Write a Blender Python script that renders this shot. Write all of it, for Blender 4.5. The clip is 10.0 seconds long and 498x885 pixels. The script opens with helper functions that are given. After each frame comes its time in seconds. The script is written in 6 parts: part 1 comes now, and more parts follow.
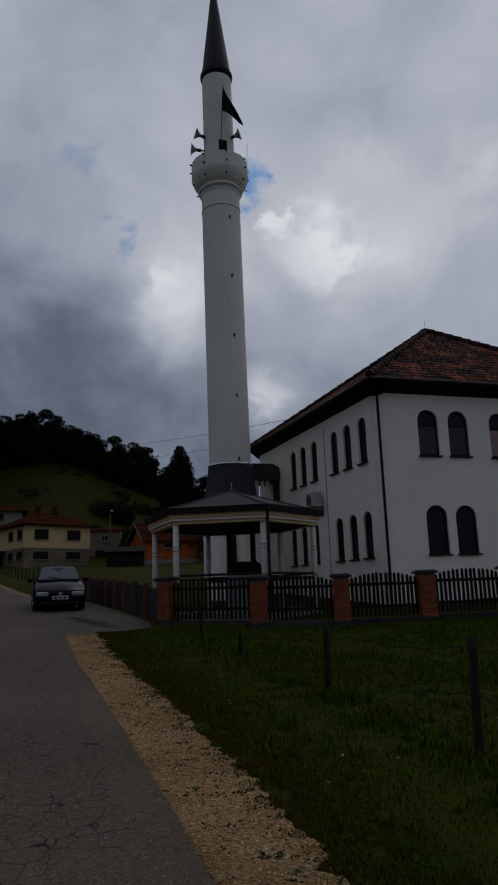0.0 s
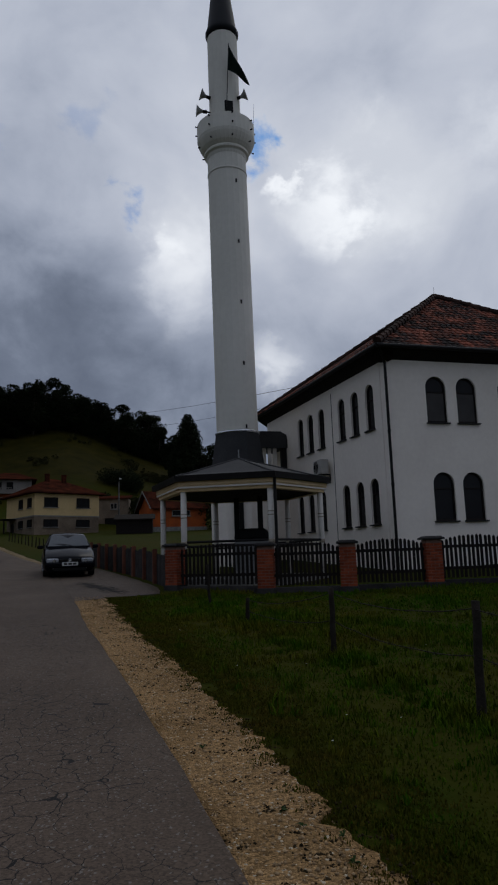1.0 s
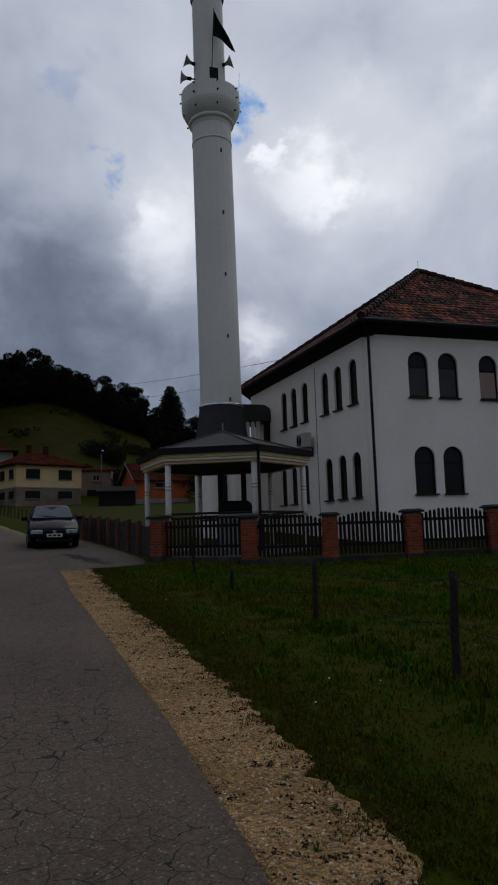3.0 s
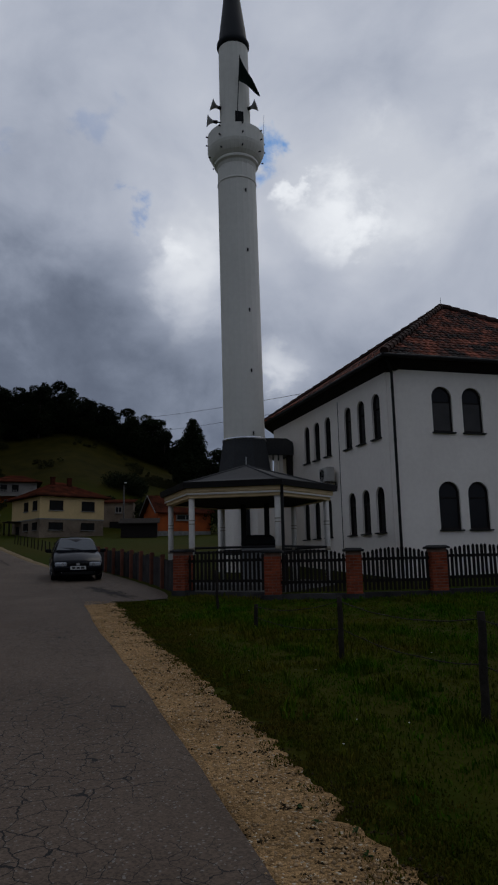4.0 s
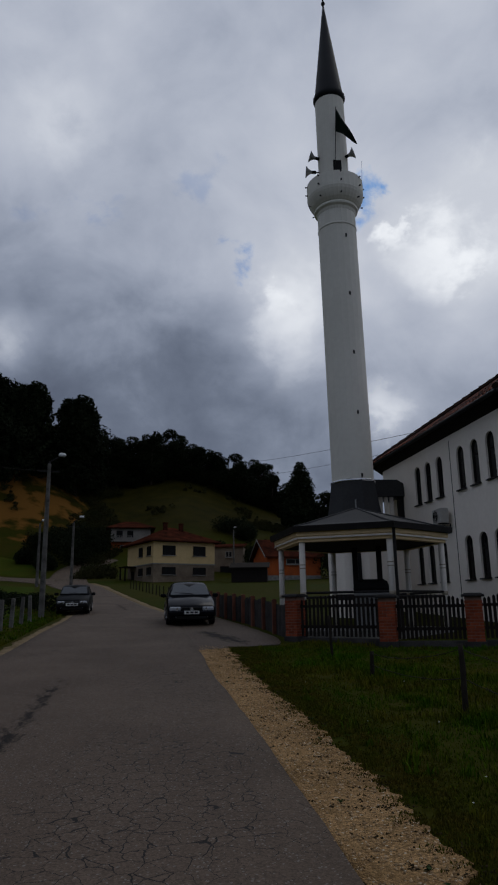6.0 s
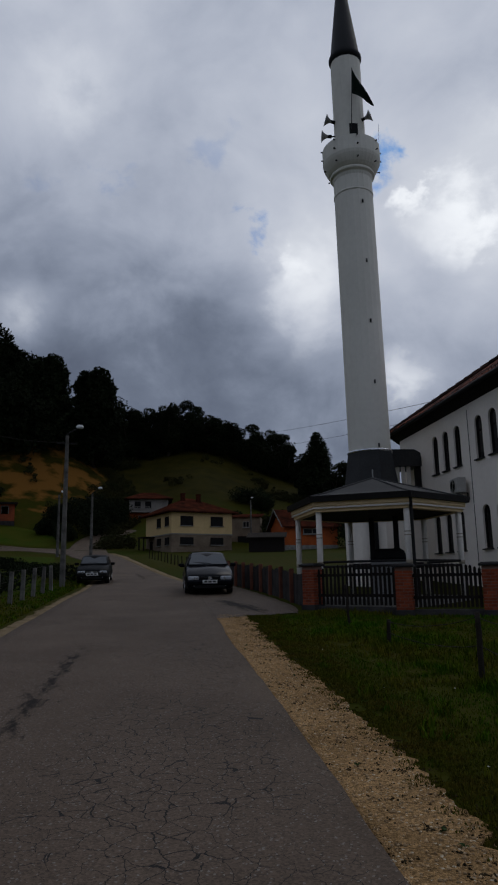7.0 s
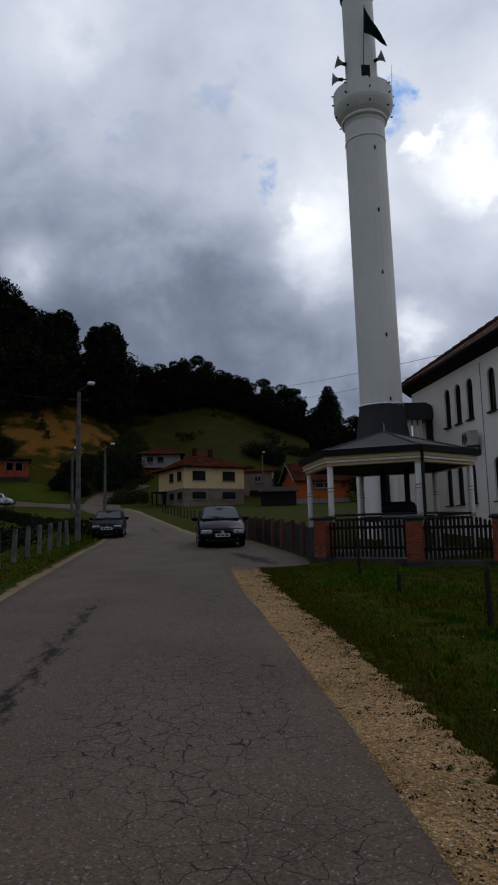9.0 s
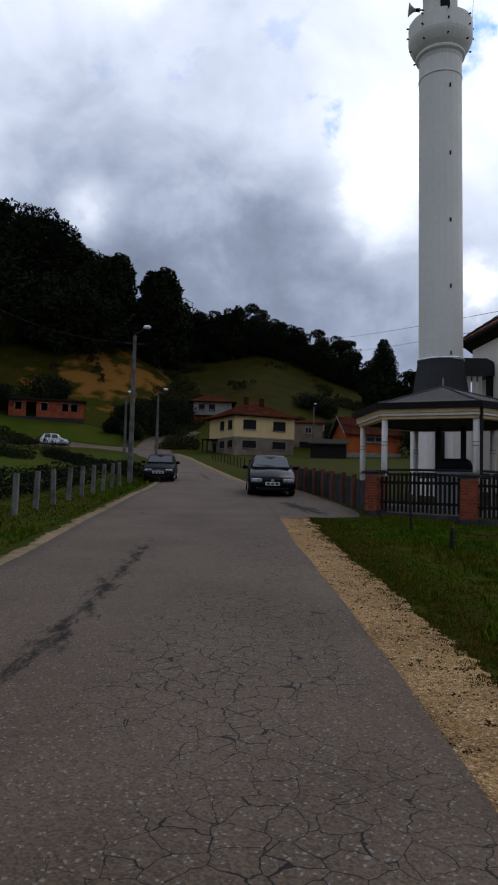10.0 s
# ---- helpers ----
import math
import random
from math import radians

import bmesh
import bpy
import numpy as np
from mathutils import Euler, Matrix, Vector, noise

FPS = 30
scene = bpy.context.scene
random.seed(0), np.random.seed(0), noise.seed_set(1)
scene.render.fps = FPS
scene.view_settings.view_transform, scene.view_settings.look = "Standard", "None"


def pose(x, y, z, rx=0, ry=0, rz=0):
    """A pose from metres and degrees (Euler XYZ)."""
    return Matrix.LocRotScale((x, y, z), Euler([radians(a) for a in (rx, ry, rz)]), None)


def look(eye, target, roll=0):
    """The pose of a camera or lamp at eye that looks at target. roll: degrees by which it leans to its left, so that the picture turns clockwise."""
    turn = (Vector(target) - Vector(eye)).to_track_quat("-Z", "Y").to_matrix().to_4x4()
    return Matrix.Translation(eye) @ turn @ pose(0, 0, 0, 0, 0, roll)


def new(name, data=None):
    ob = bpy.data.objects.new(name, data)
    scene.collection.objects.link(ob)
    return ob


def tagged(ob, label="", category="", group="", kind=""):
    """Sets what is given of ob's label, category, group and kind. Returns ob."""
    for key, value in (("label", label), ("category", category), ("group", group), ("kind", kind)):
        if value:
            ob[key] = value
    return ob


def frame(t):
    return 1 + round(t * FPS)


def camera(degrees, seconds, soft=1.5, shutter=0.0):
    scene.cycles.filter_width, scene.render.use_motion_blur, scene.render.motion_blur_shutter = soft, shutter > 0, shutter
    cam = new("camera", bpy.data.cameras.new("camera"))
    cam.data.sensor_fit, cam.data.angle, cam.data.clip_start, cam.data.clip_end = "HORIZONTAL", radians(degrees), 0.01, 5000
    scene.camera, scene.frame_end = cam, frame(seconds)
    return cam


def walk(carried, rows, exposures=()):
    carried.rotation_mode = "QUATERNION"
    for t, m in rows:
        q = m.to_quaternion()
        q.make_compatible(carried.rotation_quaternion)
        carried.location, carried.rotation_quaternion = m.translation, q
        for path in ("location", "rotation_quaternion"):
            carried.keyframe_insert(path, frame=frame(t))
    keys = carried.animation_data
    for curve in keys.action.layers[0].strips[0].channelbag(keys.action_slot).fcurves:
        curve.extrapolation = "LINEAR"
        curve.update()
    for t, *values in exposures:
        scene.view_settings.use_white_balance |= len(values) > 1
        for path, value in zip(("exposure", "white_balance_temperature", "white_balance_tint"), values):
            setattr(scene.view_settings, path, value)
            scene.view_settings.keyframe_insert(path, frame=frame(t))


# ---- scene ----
cam = camera(40.224, 10.0, soft=2.1)
PATH = [
    (0.0, pose(0.000, 0.000, 1.600, 102.335, 1.809, 0.804)),
    (0.5, pose(-0.005, -0.076, 1.611, 98.318, 0.628, 0.671)),
    (1.0, pose(0.020, 0.003, 1.577, 99.679, 1.836, 1.474)),
    (1.5, pose(0.012, -0.024, 1.592, 100.741, 0.536, 0.214)),
    (2.0, pose(0.018, 0.049, 1.572, 99.337, -0.196, -1.937)),
    (2.5, pose(0.008, -0.057, 1.566, 96.798, 1.312, -0.840)),
    (4.0, pose(-0.078, -0.270, 1.621, 100.086, 1.156, 1.723)),
    (4.5, pose(-0.053, -0.307, 1.631, 102.019, 1.445, 5.339)),
    (5.0, pose(-0.090, -0.337, 1.633, 104.208, 0.486, 9.920)),
    (6.5, pose(-0.106, -0.338, 1.622, 103.004, 1.026, 11.293)),
    (7.0, pose(-0.101, -0.341, 1.623, 101.430, 1.015, 12.287)),
    (7.5, pose(-0.114, -0.314, 1.608, 100.383, 0.844, 12.412)),
    (8.0, pose(-0.130, -0.252, 1.592, 98.567, 0.901, 10.074)),
    (8.5, pose(-0.107, -0.285, 1.589, 97.528, 2.226, 9.326)),
    (9.0, pose(-0.090, -0.390, 1.619, 97.639, 1.365, 13.309)),
    (9.5, pose(-0.143, -0.329, 1.602, 95.471, -1.081, 18.738)),
    (10.0, pose(-0.200, -0.296, 1.579, 93.459, -1.457, 17.296)),
]
EXPOSURES = [(0.0, -1.26), (0.5, -1.00), (1.0, -0.88), (1.5, -0.96), (2.0, -1.04), (2.5, -0.78), (4.0, -1.00), (4.5, -0.96), (5.0, -1.04), (6.5, -0.92), (7.0, -0.90), (8.0, -0.64), (9.0, -0.56), (9.5, -0.16), (10.0, 0.01)]
walk(cam, PATH, EXPOSURES)

# ---------- world, sun ----------
world = bpy.data.worlds.new("overcast_sky")
scene.world = world
world.use_nodes = True
wn, wl = world.node_tree.nodes, world.node_tree.links
wn.clear()


def wmath(op, a, b=None, clamp=False):
    n = wn.new("ShaderNodeMath")
    n.operation, n.use_clamp = op, clamp
    for i, v in enumerate((a, b)):
        if v is None:
            continue
        if isinstance(v, (int, float)):
            n.inputs[i].default_value = v
        else:
            wl.new(v, n.inputs[i])
    return n.outputs[0]


def wmix(fac, a, b):
    n = wn.new("ShaderNodeMix")
    n.data_type = "RGBA"
    wl.new(fac, n.inputs[0])
    for i, v in ((6, a), (7, b)):
        if isinstance(v, tuple):
            n.inputs[i].default_value = (*v, 1)
        else:
            wl.new(v, n.inputs[i])
    return n.outputs[2]


def direction(az, el):
    a, e = radians(az), radians(el)
    return (math.sin(a) * math.cos(e), math.cos(a) * math.cos(e), math.sin(e))


SUN_AZ, SUN_EL = 25, 48
coord = wn.new("ShaderNodeTexCoord").outputs["Generated"]
sky = wn.new("ShaderNodeTexSky")
sky.sky_type, sky.sun_disc = "NISHITA", False
sky.sun_elevation, sky.sun_rotation = radians(SUN_EL), radians(SUN_AZ)
blue = wn.new("ShaderNodeMix")
blue.data_type, blue.blend_type = "RGBA", "MULTIPLY"
blue.inputs[0].default_value = 1
wl.new(sky.outputs[0], blue.inputs[6])
blue.inputs[7].default_value = (0.030, 0.070, 0.118, 1)

def cloud_noise(scale, detail, rough, distort, src):
    n = wn.new("ShaderNodeTexNoise")
    n.inputs["Scale"].default_value, n.inputs["Detail"].default_value = scale, detail
    n.inputs["Roughness"].default_value, n.inputs["Distortion"].default_value = rough, distort
    wl.new(src, n.inputs["Vector"])
    return n.outputs[0]


def ramp(x, lo, hi):
    n = wn.new("ShaderNodeMapRange")
    n.interpolation_type = "SMOOTHSTEP"
    n.inputs[1].default_value, n.inputs[2].default_value = lo, hi
    wl.new(x, n.inputs[0])
    return n.outputs[0]


# cloud banks lie flat: the noise is drawn out sideways
bank = wn.new("ShaderNodeVectorMath")
bank.operation = "MULTIPLY"
wl.new(coord, bank.inputs[0])
bank.inputs[1].default_value = (1, 1, 1.25)
big = cloud_noise(2.3, 4, 0.5, 0.3, bank.outputs[0])
fine = cloud_noise(5.5, 10, 0.55, 0.35, bank.outputs[0])
wisp = cloud_noise(14.0, 8, 0.6, 0.3, bank.outputs[0])
puff = cloud_noise(9.0, 9, 0.58, 0.15, bank.outputs[0])
edge = wmath("ADD", wmath("MULTIPLY", wmath("SUBTRACT", puff, 0.5), 0.34), wmath("MULTIPLY", wmath("SUBTRACT", wisp, 0.5), 0.14))


def patch(az, el, size, soft, ragged=1.0, squash=1.0):
    """How far a direction belongs to a cloud of that angular size, with a ragged rim."""
    sub = wn.new("ShaderNodeVectorMath")
    sub.operation = "SUBTRACT"
    wl.new(coord, sub.inputs[0])
    sub.inputs[1].default_value = direction(az, el)
    mul = wn.new("ShaderNodeVectorMath")
    mul.operation = "MULTIPLY"
    wl.new(sub.outputs[0], mul.inputs[0])
    mul.inputs[1].default_value = (1, 1, squash)
    ln = wn.new("ShaderNodeVectorMath")
    ln.operation = "LENGTH"
    wl.new(mul.outputs[0], ln.inputs[0])
    d = wmath("ADD", ln.outputs[1], wmath("MULTIPLY", edge, ragged))
    return wmath("SUBTRACT", 1.0, ramp(d, size - soft, size + soft))


def bias(az, el, size, amount, squash=1.0):
    """More or less cloud light round a direction."""
    return wmath("MULTIPLY", patch(az, el, size * 0.5, size * 0.5, 0.25, squash), amount)


tone = wmath("ADD", wmath("MULTIPLY", big, 0.52), wmath("ADD", wmath("MULTIPLY", fine, 0.42), wmath("MULTIPLY", puff, 0.14)))
tone = wmath("ADD", tone, 0.165)
for spot in ((-15, 14, 0.44, -0.22, 1.5), (-27, 18, 0.30, -0.10, 1.5), (-12, 22, 0.20, -0.06, 1.3), (6, 20, 0.14, -0.07), (4.5, 24.0, 0.07, -0.12), (12, 23, 0.09, -0.10), (1.5, 27.0, 0.04, -0.08), (-14, 46, 0.40, 0.06), (20, 31, 0.30, 0.06), (-34, 38.5, 0.28, 0.05),
             (8.0, 27.6, 0.22, 0.27), (3.6, 29.8, 0.05, 0.14), (13, 27, 0.16, 0.08), (-6.0, 25.0, 0.15, 0.25), (-7.4, 27.4, 0.06, 0.16), (-6.5, 22.5, 0.08, 0.10),
             (0.7, 16.2, 0.09, 0.16), (-31.7, 21.1, 0.07, 0.14), (-28, 37.6, 0.16, 0.07), (-25, 30, 0.10, 0.06), (10.7, 33.8, 0.07, 0.10), (7.1, 41.7, 0.14, 0.10), (25, 38, 0.25, 0.10), (-2, 36, 0.12, 0.05)):
    tone = wmath("ADD", tone, bias(*spot))
# the cloud deck is thinner, and so brighter, towards the hidden sun
toward = wn.new("ShaderNodeVectorMath")
toward.operation = "DOT_PRODUCT"
wl.new(coord, toward.inputs[0])
toward.inputs[1].default_value = direction(SUN_AZ, SUN_EL)
tone = wmath("ADD", tone, wmath("MULTIPLY", wmath("SUBTRACT", toward.outputs["Value"], 0.74), 0.17))
shade = wn.new("ShaderNodeValToRGB")
shade.color_ramp.interpolation = "B_SPLINE"
stops = ((0.32, (0.100, 0.122, 0.178)), (0.50, (0.205, 0.245, 0.335)), (0.61, (0.350, 0.402, 0.520)), (0.73, (0.535, 0.590, 0.720)), (0.88, (0.71, 0.76, 0.88)), (1.0, (0.84, 0.885, 0.98)))
while len(shade.color_ramp.elements) < len(stops):
    shade.color_ramp.elements.new(0.5)
for el_, (at_, c_) in zip(shade.color_ramp.elements, stops):
    el_.position, el_.color = at_, (*c_, 1)
wl.new(tone, shade.inputs[0])
grey = shade.outputs[0]
# sunlit heads of the cumulus, crisp against the grey
for az, el, size, soft, amount in ((2.2, 30.4, 0.014, 0.010, 0.9), (3.8, 30.4, 0.014, 0.010, 0.8), (7.4, 28.8, 0.040, 0.036, 0.9), (8.8, 27.4, 0.024, 0.020, 0.8), (4.6, 28.0, 0.016, 0.022, 0.4), (12.5, 26.6, 0.030, 0.045, 0.5), (-8.5, 27.9, 0.018, 0.010, 0.8), (-8.2, 26.4, 0.020, 0.014, 0.7), (-6.8, 25.8, 0.040, 0.045, 0.6), (-6.8, 23.0, 0.036, 0.050, 0.4),
                                   (10.7, 33.8, 0.014, 0.030, 0.4), (0.7, 16.9, 0.014, 0.022, 0.5), (1.4, 14.8, 0.014, 0.022, 0.5), (-28, 37.8, 0.034, 0.045, 0.3), (-31.7, 21.1, 0.008, 0.024, 0.3), (22, 32, 0.03, 0.04, 0.5)):
    grey = wmix(wmath("MULTIPLY", wmath("MULTIPLY", patch(az, el, size, soft, 0.55), amount), ramp(puff, 0.25, 0.58)), grey, (1.28, 1.32, 1.38))
for az, el, size, amount in ((1.3, 31.7, -0.002, 0.85), (3.0, 31.7, -0.012, 0.6), (-10.4, 28.3, 0.006, 0.75), (-9.9, 26.9, -0.004, 0.55), (-25.0, 32.6, 0.006, 0.30), (-22.5, 33.2, 0.000, 0.25), (-30.5, 31.6, 0.004, 0.25), (-14.5, 34.4, 0.004, 0.22)):
    grey = wmix(wmath("MULTIPLY", patch(az, el, size, 0.020, 0.75), amount), grey, blue.outputs[2])
back = wn.new("ShaderNodeBackground")
wl.new(grey, back.inputs[0])
back.inputs[1].default_value = 1.35
wl.new(back.outputs[0], wn.new("ShaderNodeOutputWorld").inputs[0])

sun_data = bpy.data.lights.new("sun", "SUN")
sun_data.energy, sun_data.angle, sun_data.color = 0.5, radians(30), (1.0, 0.96, 0.9)
sun = new("sun", sun_data)
sun.matrix_world = look(tuple(60 * c for c in direction(SUN_AZ, SUN_EL)), (0, 0, 0))


# ---------- materials ----------
def material(name, color, color2=None, scale=4.0, rough=0.8, bump=0.0, bump_scale=60.0, metal=0.0, spread=0.0, fine=None, detail=6.0, island=False, gloss=None, span=(0.55, 1.05)):
    """A procedural surface: two colours mixed by noise at two sizes, fine relief, and a spread of shade from piece to piece."""
    m = bpy.data.materials.new(name)
    m.use_nodes = True
    n, l = m.node_tree.nodes, m.node_tree.links
    b = n["Principled BSDF"]
    b.inputs["Roughness"].default_value, b.inputs["Metallic"].default_value = rough, metal
    # rough, porous and leafy surfaces hardly mirror the sky
    b.inputs["Specular IOR Level"].default_value = gloss if gloss is not None else 0.5 if rough < 0.6 else 0.1
    pos = n.new("ShaderNodeTexCoord").outputs["Object"] if island is None else n.new("ShaderNodeNewGeometry").outputs["Position"]
    t1 = n.new("ShaderNodeTexNoise")
    t1.inputs["Scale"].default_value, t1.inputs["Detail"].default_value = scale, detail
    l.new(pos, t1.inputs["Vector"])
    t2 = n.new("ShaderNodeTexNoise")
    t2.inputs["Scale"].default_value, t2.inputs["Detail"].default_value = fine or scale * 14, 4
    l.new(pos, t2.inputs["Vector"])
    add = n.new("ShaderNodeMath")
    add.operation = "ADD"
    half = n.new("ShaderNodeMath")
    half.operation = "MULTIPLY"
    half.inputs[1].default_value = 0.6
    l.new(t2.outputs[0], half.inputs[0])
    l.new(t1.outputs[0], add.inputs[0])
    l.new(half.outputs[0], add.inputs[1])
    mr = n.new("ShaderNodeMapRange")
    mr.inputs[1].default_value, mr.inputs[2].default_value = span
    l.new(add.outputs[0], mr.inputs[0])
    mix = n.new("ShaderNodeMix")
    mix.data_type = "RGBA"
    l.new(mr.outputs[0], mix.inputs[0])
    mix.inputs[6].default_value = (*color, 1)
    mix.inputs[7].default_value = (*(color2 or tuple(c * 0.75 for c in color)), 1)
    out = mix.outputs[2]
    if spread:
        r = n.new("ShaderNodeNewGeometry").outputs["Random Per Island"] if island else n.new("ShaderNodeObjectInfo").outputs["Random"]
        k = n.new("ShaderNodeMapRange")
        k.inputs[3].default_value, k.inputs[4].default_value = 1 - spread, 1 + spread
        l.new(r, k.inputs[0])
        hv = n.new("ShaderNodeHueSaturation")
        l.new(k.outputs[0], hv.inputs["Value"])
        l.new(out, hv.inputs["Color"])
        out = hv.outputs[0]
    l.new(out, b.inputs["Base Color"])
    if bump:
        t3 = n.new("ShaderNodeTexNoise")
        t3.inputs["Scale"].default_value, t3.inputs["Detail"].default_value = bump_scale, 5
        l.new(pos, t3.inputs["Vector"])
        bp = n.new("ShaderNodeBump")
        bp.inputs["Strength"].default_value, bp.inputs["Distance"].default_value = bump, 0.02
        l.new(t3.outputs[0], bp.inputs["Height"])
        l.new(bp.outputs[0], b.inputs["Normal"])
    return m


M_PLASTER = material("white_plaster", (0.88, 0.805, 0.715), (0.79, 0.715, 0.63), 0.5, 0.9, 0.12, 90, fine=7)
M_MINARET = material("minaret_paint", (0.78, 0.75, 0.67), (0.69, 0.66, 0.585), 0.4, 0.75, 0.06, 60, fine=5)
M_SHEET = material("grey_sheet_metal", (0.050, 0.050, 0.051), (0.032, 0.032, 0.033), 0.9, 0.65, 0.1, 20, gloss=0.08)
M_DARK_METAL = material("dark_painted_metal", (0.018, 0.016, 0.015), (0.010, 0.009, 0.009), 3, 0.55, gloss=0.15)
M_CONE = material("dark_lead_sheet", (0.014, 0.015, 0.017), (0.009, 0.009, 0.010), 2, 0.6, gloss=0.12)
M_WOOD_DARK = material("dark_stained_wood", (0.020, 0.015, 0.013), (0.010, 0.008, 0.007), 6, 0.75, 0.3, 50, spread=0.25)
M_WOOD_OLD = material("weathered_wood", (0.034, 0.028, 0.023), (0.015, 0.013, 0.011), 9, 0.95, 0.5, 40, spread=0.2, gloss=0.04)
M_GLASS = material("dark_window_glass", (0.010, 0.010, 0.011), (0.006, 0.006, 0.007), 2, 0.12, gloss=0.12)
M_BLIND = material("roller_blind", (0.075, 0.070, 0.068), (0.055, 0.052, 0.050), 2, 0.8)
M_BLIND_PINK = material("pinkish_blind", (0.34, 0.24, 0.21), (0.29, 0.2, 0.18), 2, 0.8)
M_TILE = material("clay_roof_tile", (0.20, 0.058, 0.033), (0.016, 0.012, 0.011), 1.1, 0.85, 0.3, 40, spread=0.6, fine=5.5, span=(0.68, 0.92))
M_TILE_ALL = material("clay_roof_tile_far", (0.20, 0.058, 0.033), (0.016, 0.012, 0.011), 1.1, 0.85, 0.3, 40, spread=0.6, fine=5.5, span=(0.68, 0.92), island=True)
M_HIP = material("dark_ridge_tile", (0.060, 0.030, 0.022), (0.018, 0.014, 0.013), 1.5, 0.85, 0.3, 40, spread=0.5, island=True)
M_CREAM = material("cream_cornice", (0.76, 0.57, 0.31), (0.62, 0.46, 0.25), 3, 0.7)
M_COLUMN = material("white_column_paint", (0.76, 0.71, 0.64), (0.62, 0.58, 0.52), 3, 0.6)
M_BAND = material("column_band", (0.42, 0.36, 0.28), (0.3, 0.26, 0.2), 8, 0.7)
M_BRICK = material("red_brick", (0.29, 0.064, 0.027), (0.16, 0.038, 0.019), 6, 0.9, 0.3, 70, spread=0.25)
M_MORTAR = material("brick_mortar", (0.22, 0.13, 0.10), (0.15, 0.09, 0.07), 8, 0.95, 0.2)
M_CONCRETE = material("old_concrete", (0.24, 0.23, 0.21), (0.12, 0.115, 0.105), 3, 0.92, 0.4, 50, spread=0.15)
M_POST = material("weathered_concrete_post", (0.17, 0.16, 0.145), (0.050, 0.047, 0.042), 3, 0.95, 0.4, 50, spread=0.2)
M_PLATE = material("grey_fence_board", (0.058, 0.053, 0.050), (0.024, 0.022, 0.021), 3, 0.9, 0.3, spread=0.25)
M_POST_RED = material("rust_red_post", (0.19, 0.068, 0.040), (0.085, 0.040, 0.030), 5, 0.85, 0.2, spread=0.2)
M_WIRE = material("rusty_wire", (0.030, 0.024, 0.021), (0.018, 0.015, 0.013), 20, 0.8, gloss=0.1)
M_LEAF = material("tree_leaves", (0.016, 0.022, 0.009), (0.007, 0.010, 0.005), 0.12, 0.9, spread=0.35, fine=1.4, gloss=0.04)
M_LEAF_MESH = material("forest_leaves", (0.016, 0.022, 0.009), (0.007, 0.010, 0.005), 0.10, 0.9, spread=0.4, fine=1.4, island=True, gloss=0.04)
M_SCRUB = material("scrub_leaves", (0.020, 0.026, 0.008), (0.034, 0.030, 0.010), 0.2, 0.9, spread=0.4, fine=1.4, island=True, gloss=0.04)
M_BARK = material("bark", (0.06, 0.048, 0.038), (0.03, 0.024, 0.02), 5, 0.95, 0.5, 30)
M_CARPAINT = material("black_car_paint", (0.005, 0.006, 0.009), (0.004, 0.004, 0.006), 2, 0.20, gloss=0.07)
M_CARPAINT2 = material("charcoal_car_paint", (0.008, 0.009, 0.010), (0.006, 0.007, 0.008), 2, 0.40, gloss=0.02)
M_CARWHITE = material("white_car_paint", (0.78, 0.79, 0.80), (0.7, 0.71, 0.72), 2, 0.25)
M_TYRE = material("tyre_rubber", (0.016, 0.016, 0.016), (0.010, 0.010, 0.010), 9, 0.85)
M_RIM = material("alloy_rim", (0.35, 0.35, 0.36), (0.25, 0.25, 0.26), 6, 0.4, metal=0.6)
M_CARGLASS = material("car_glass", (0.040, 0.048, 0.055), (0.026, 0.032, 0.038), 1, 0.06, gloss=0.55)
M_LAMPGLASS = material("headlight_glass", (0.42, 0.43, 0.45), (0.3, 0.31, 0.33), 9, 0.12)
M_CHROME = material("bright_metal", (0.65, 0.66, 0.68), (0.55, 0.56, 0.58), 5, 0.25, metal=0.8)
M_PLATEWHITE = material("number_plate", (0.7, 0.7, 0.68), (0.62, 0.62, 0.6), 3, 0.5)
M_BLACK = material("black_plastic", (0.012, 0.012, 0.012), (0.008, 0.008, 0.008), 5, 0.6)
M_YELLOW = material("cream_yellow_render", (0.63, 0.455, 0.225), (0.52, 0.375, 0.18), 0.5, 0.9, fine=4)
M_BLOCK = material("grey_block_wall", (0.24, 0.185, 0.130), (0.12, 0.09, 0.065), 0.6, 0.92, fine=6)
M_SHELL = material("dull_red_brick", (0.30, 0.070, 0.028), (0.13, 0.035, 0.018), 0.9, 0.9, fine=8)
M_ORANGE = material("orange_hollow_brick", (0.42, 0.095, 0.022), (0.25, 0.06, 0.022), 0.9, 0.9, fine=8)
M_ROOF_FAR = material("far_tile_roof", (0.090, 0.024, 0.013), (0.012, 0.008, 0.006), 0.8, 0.95, 1.0, 4, fine=6, gloss=0.0)
M_WHITE_FAR = material("far_white_render", (0.30, 0.27, 0.24), (0.17, 0.155, 0.135), 0.5, 0.9)
M_PALE = material("lamp_head", (0.75, 0.75, 0.74), (0.66, 0.66, 0.65), 5, 0.4)
M_HORN = material("grey_horn", (0.26, 0.26, 0.25), (0.19, 0.19, 0.185), 4, 0.5)
M_AC = material("aged_white_casing", (0.46, 0.44, 0.40), (0.36, 0.34, 0.31), 4, 0.5)
M_FLAG = material("dark_green_flag", (0.012, 0.025, 0.018), (0.009, 0.018, 0.013), 4, 0.85)
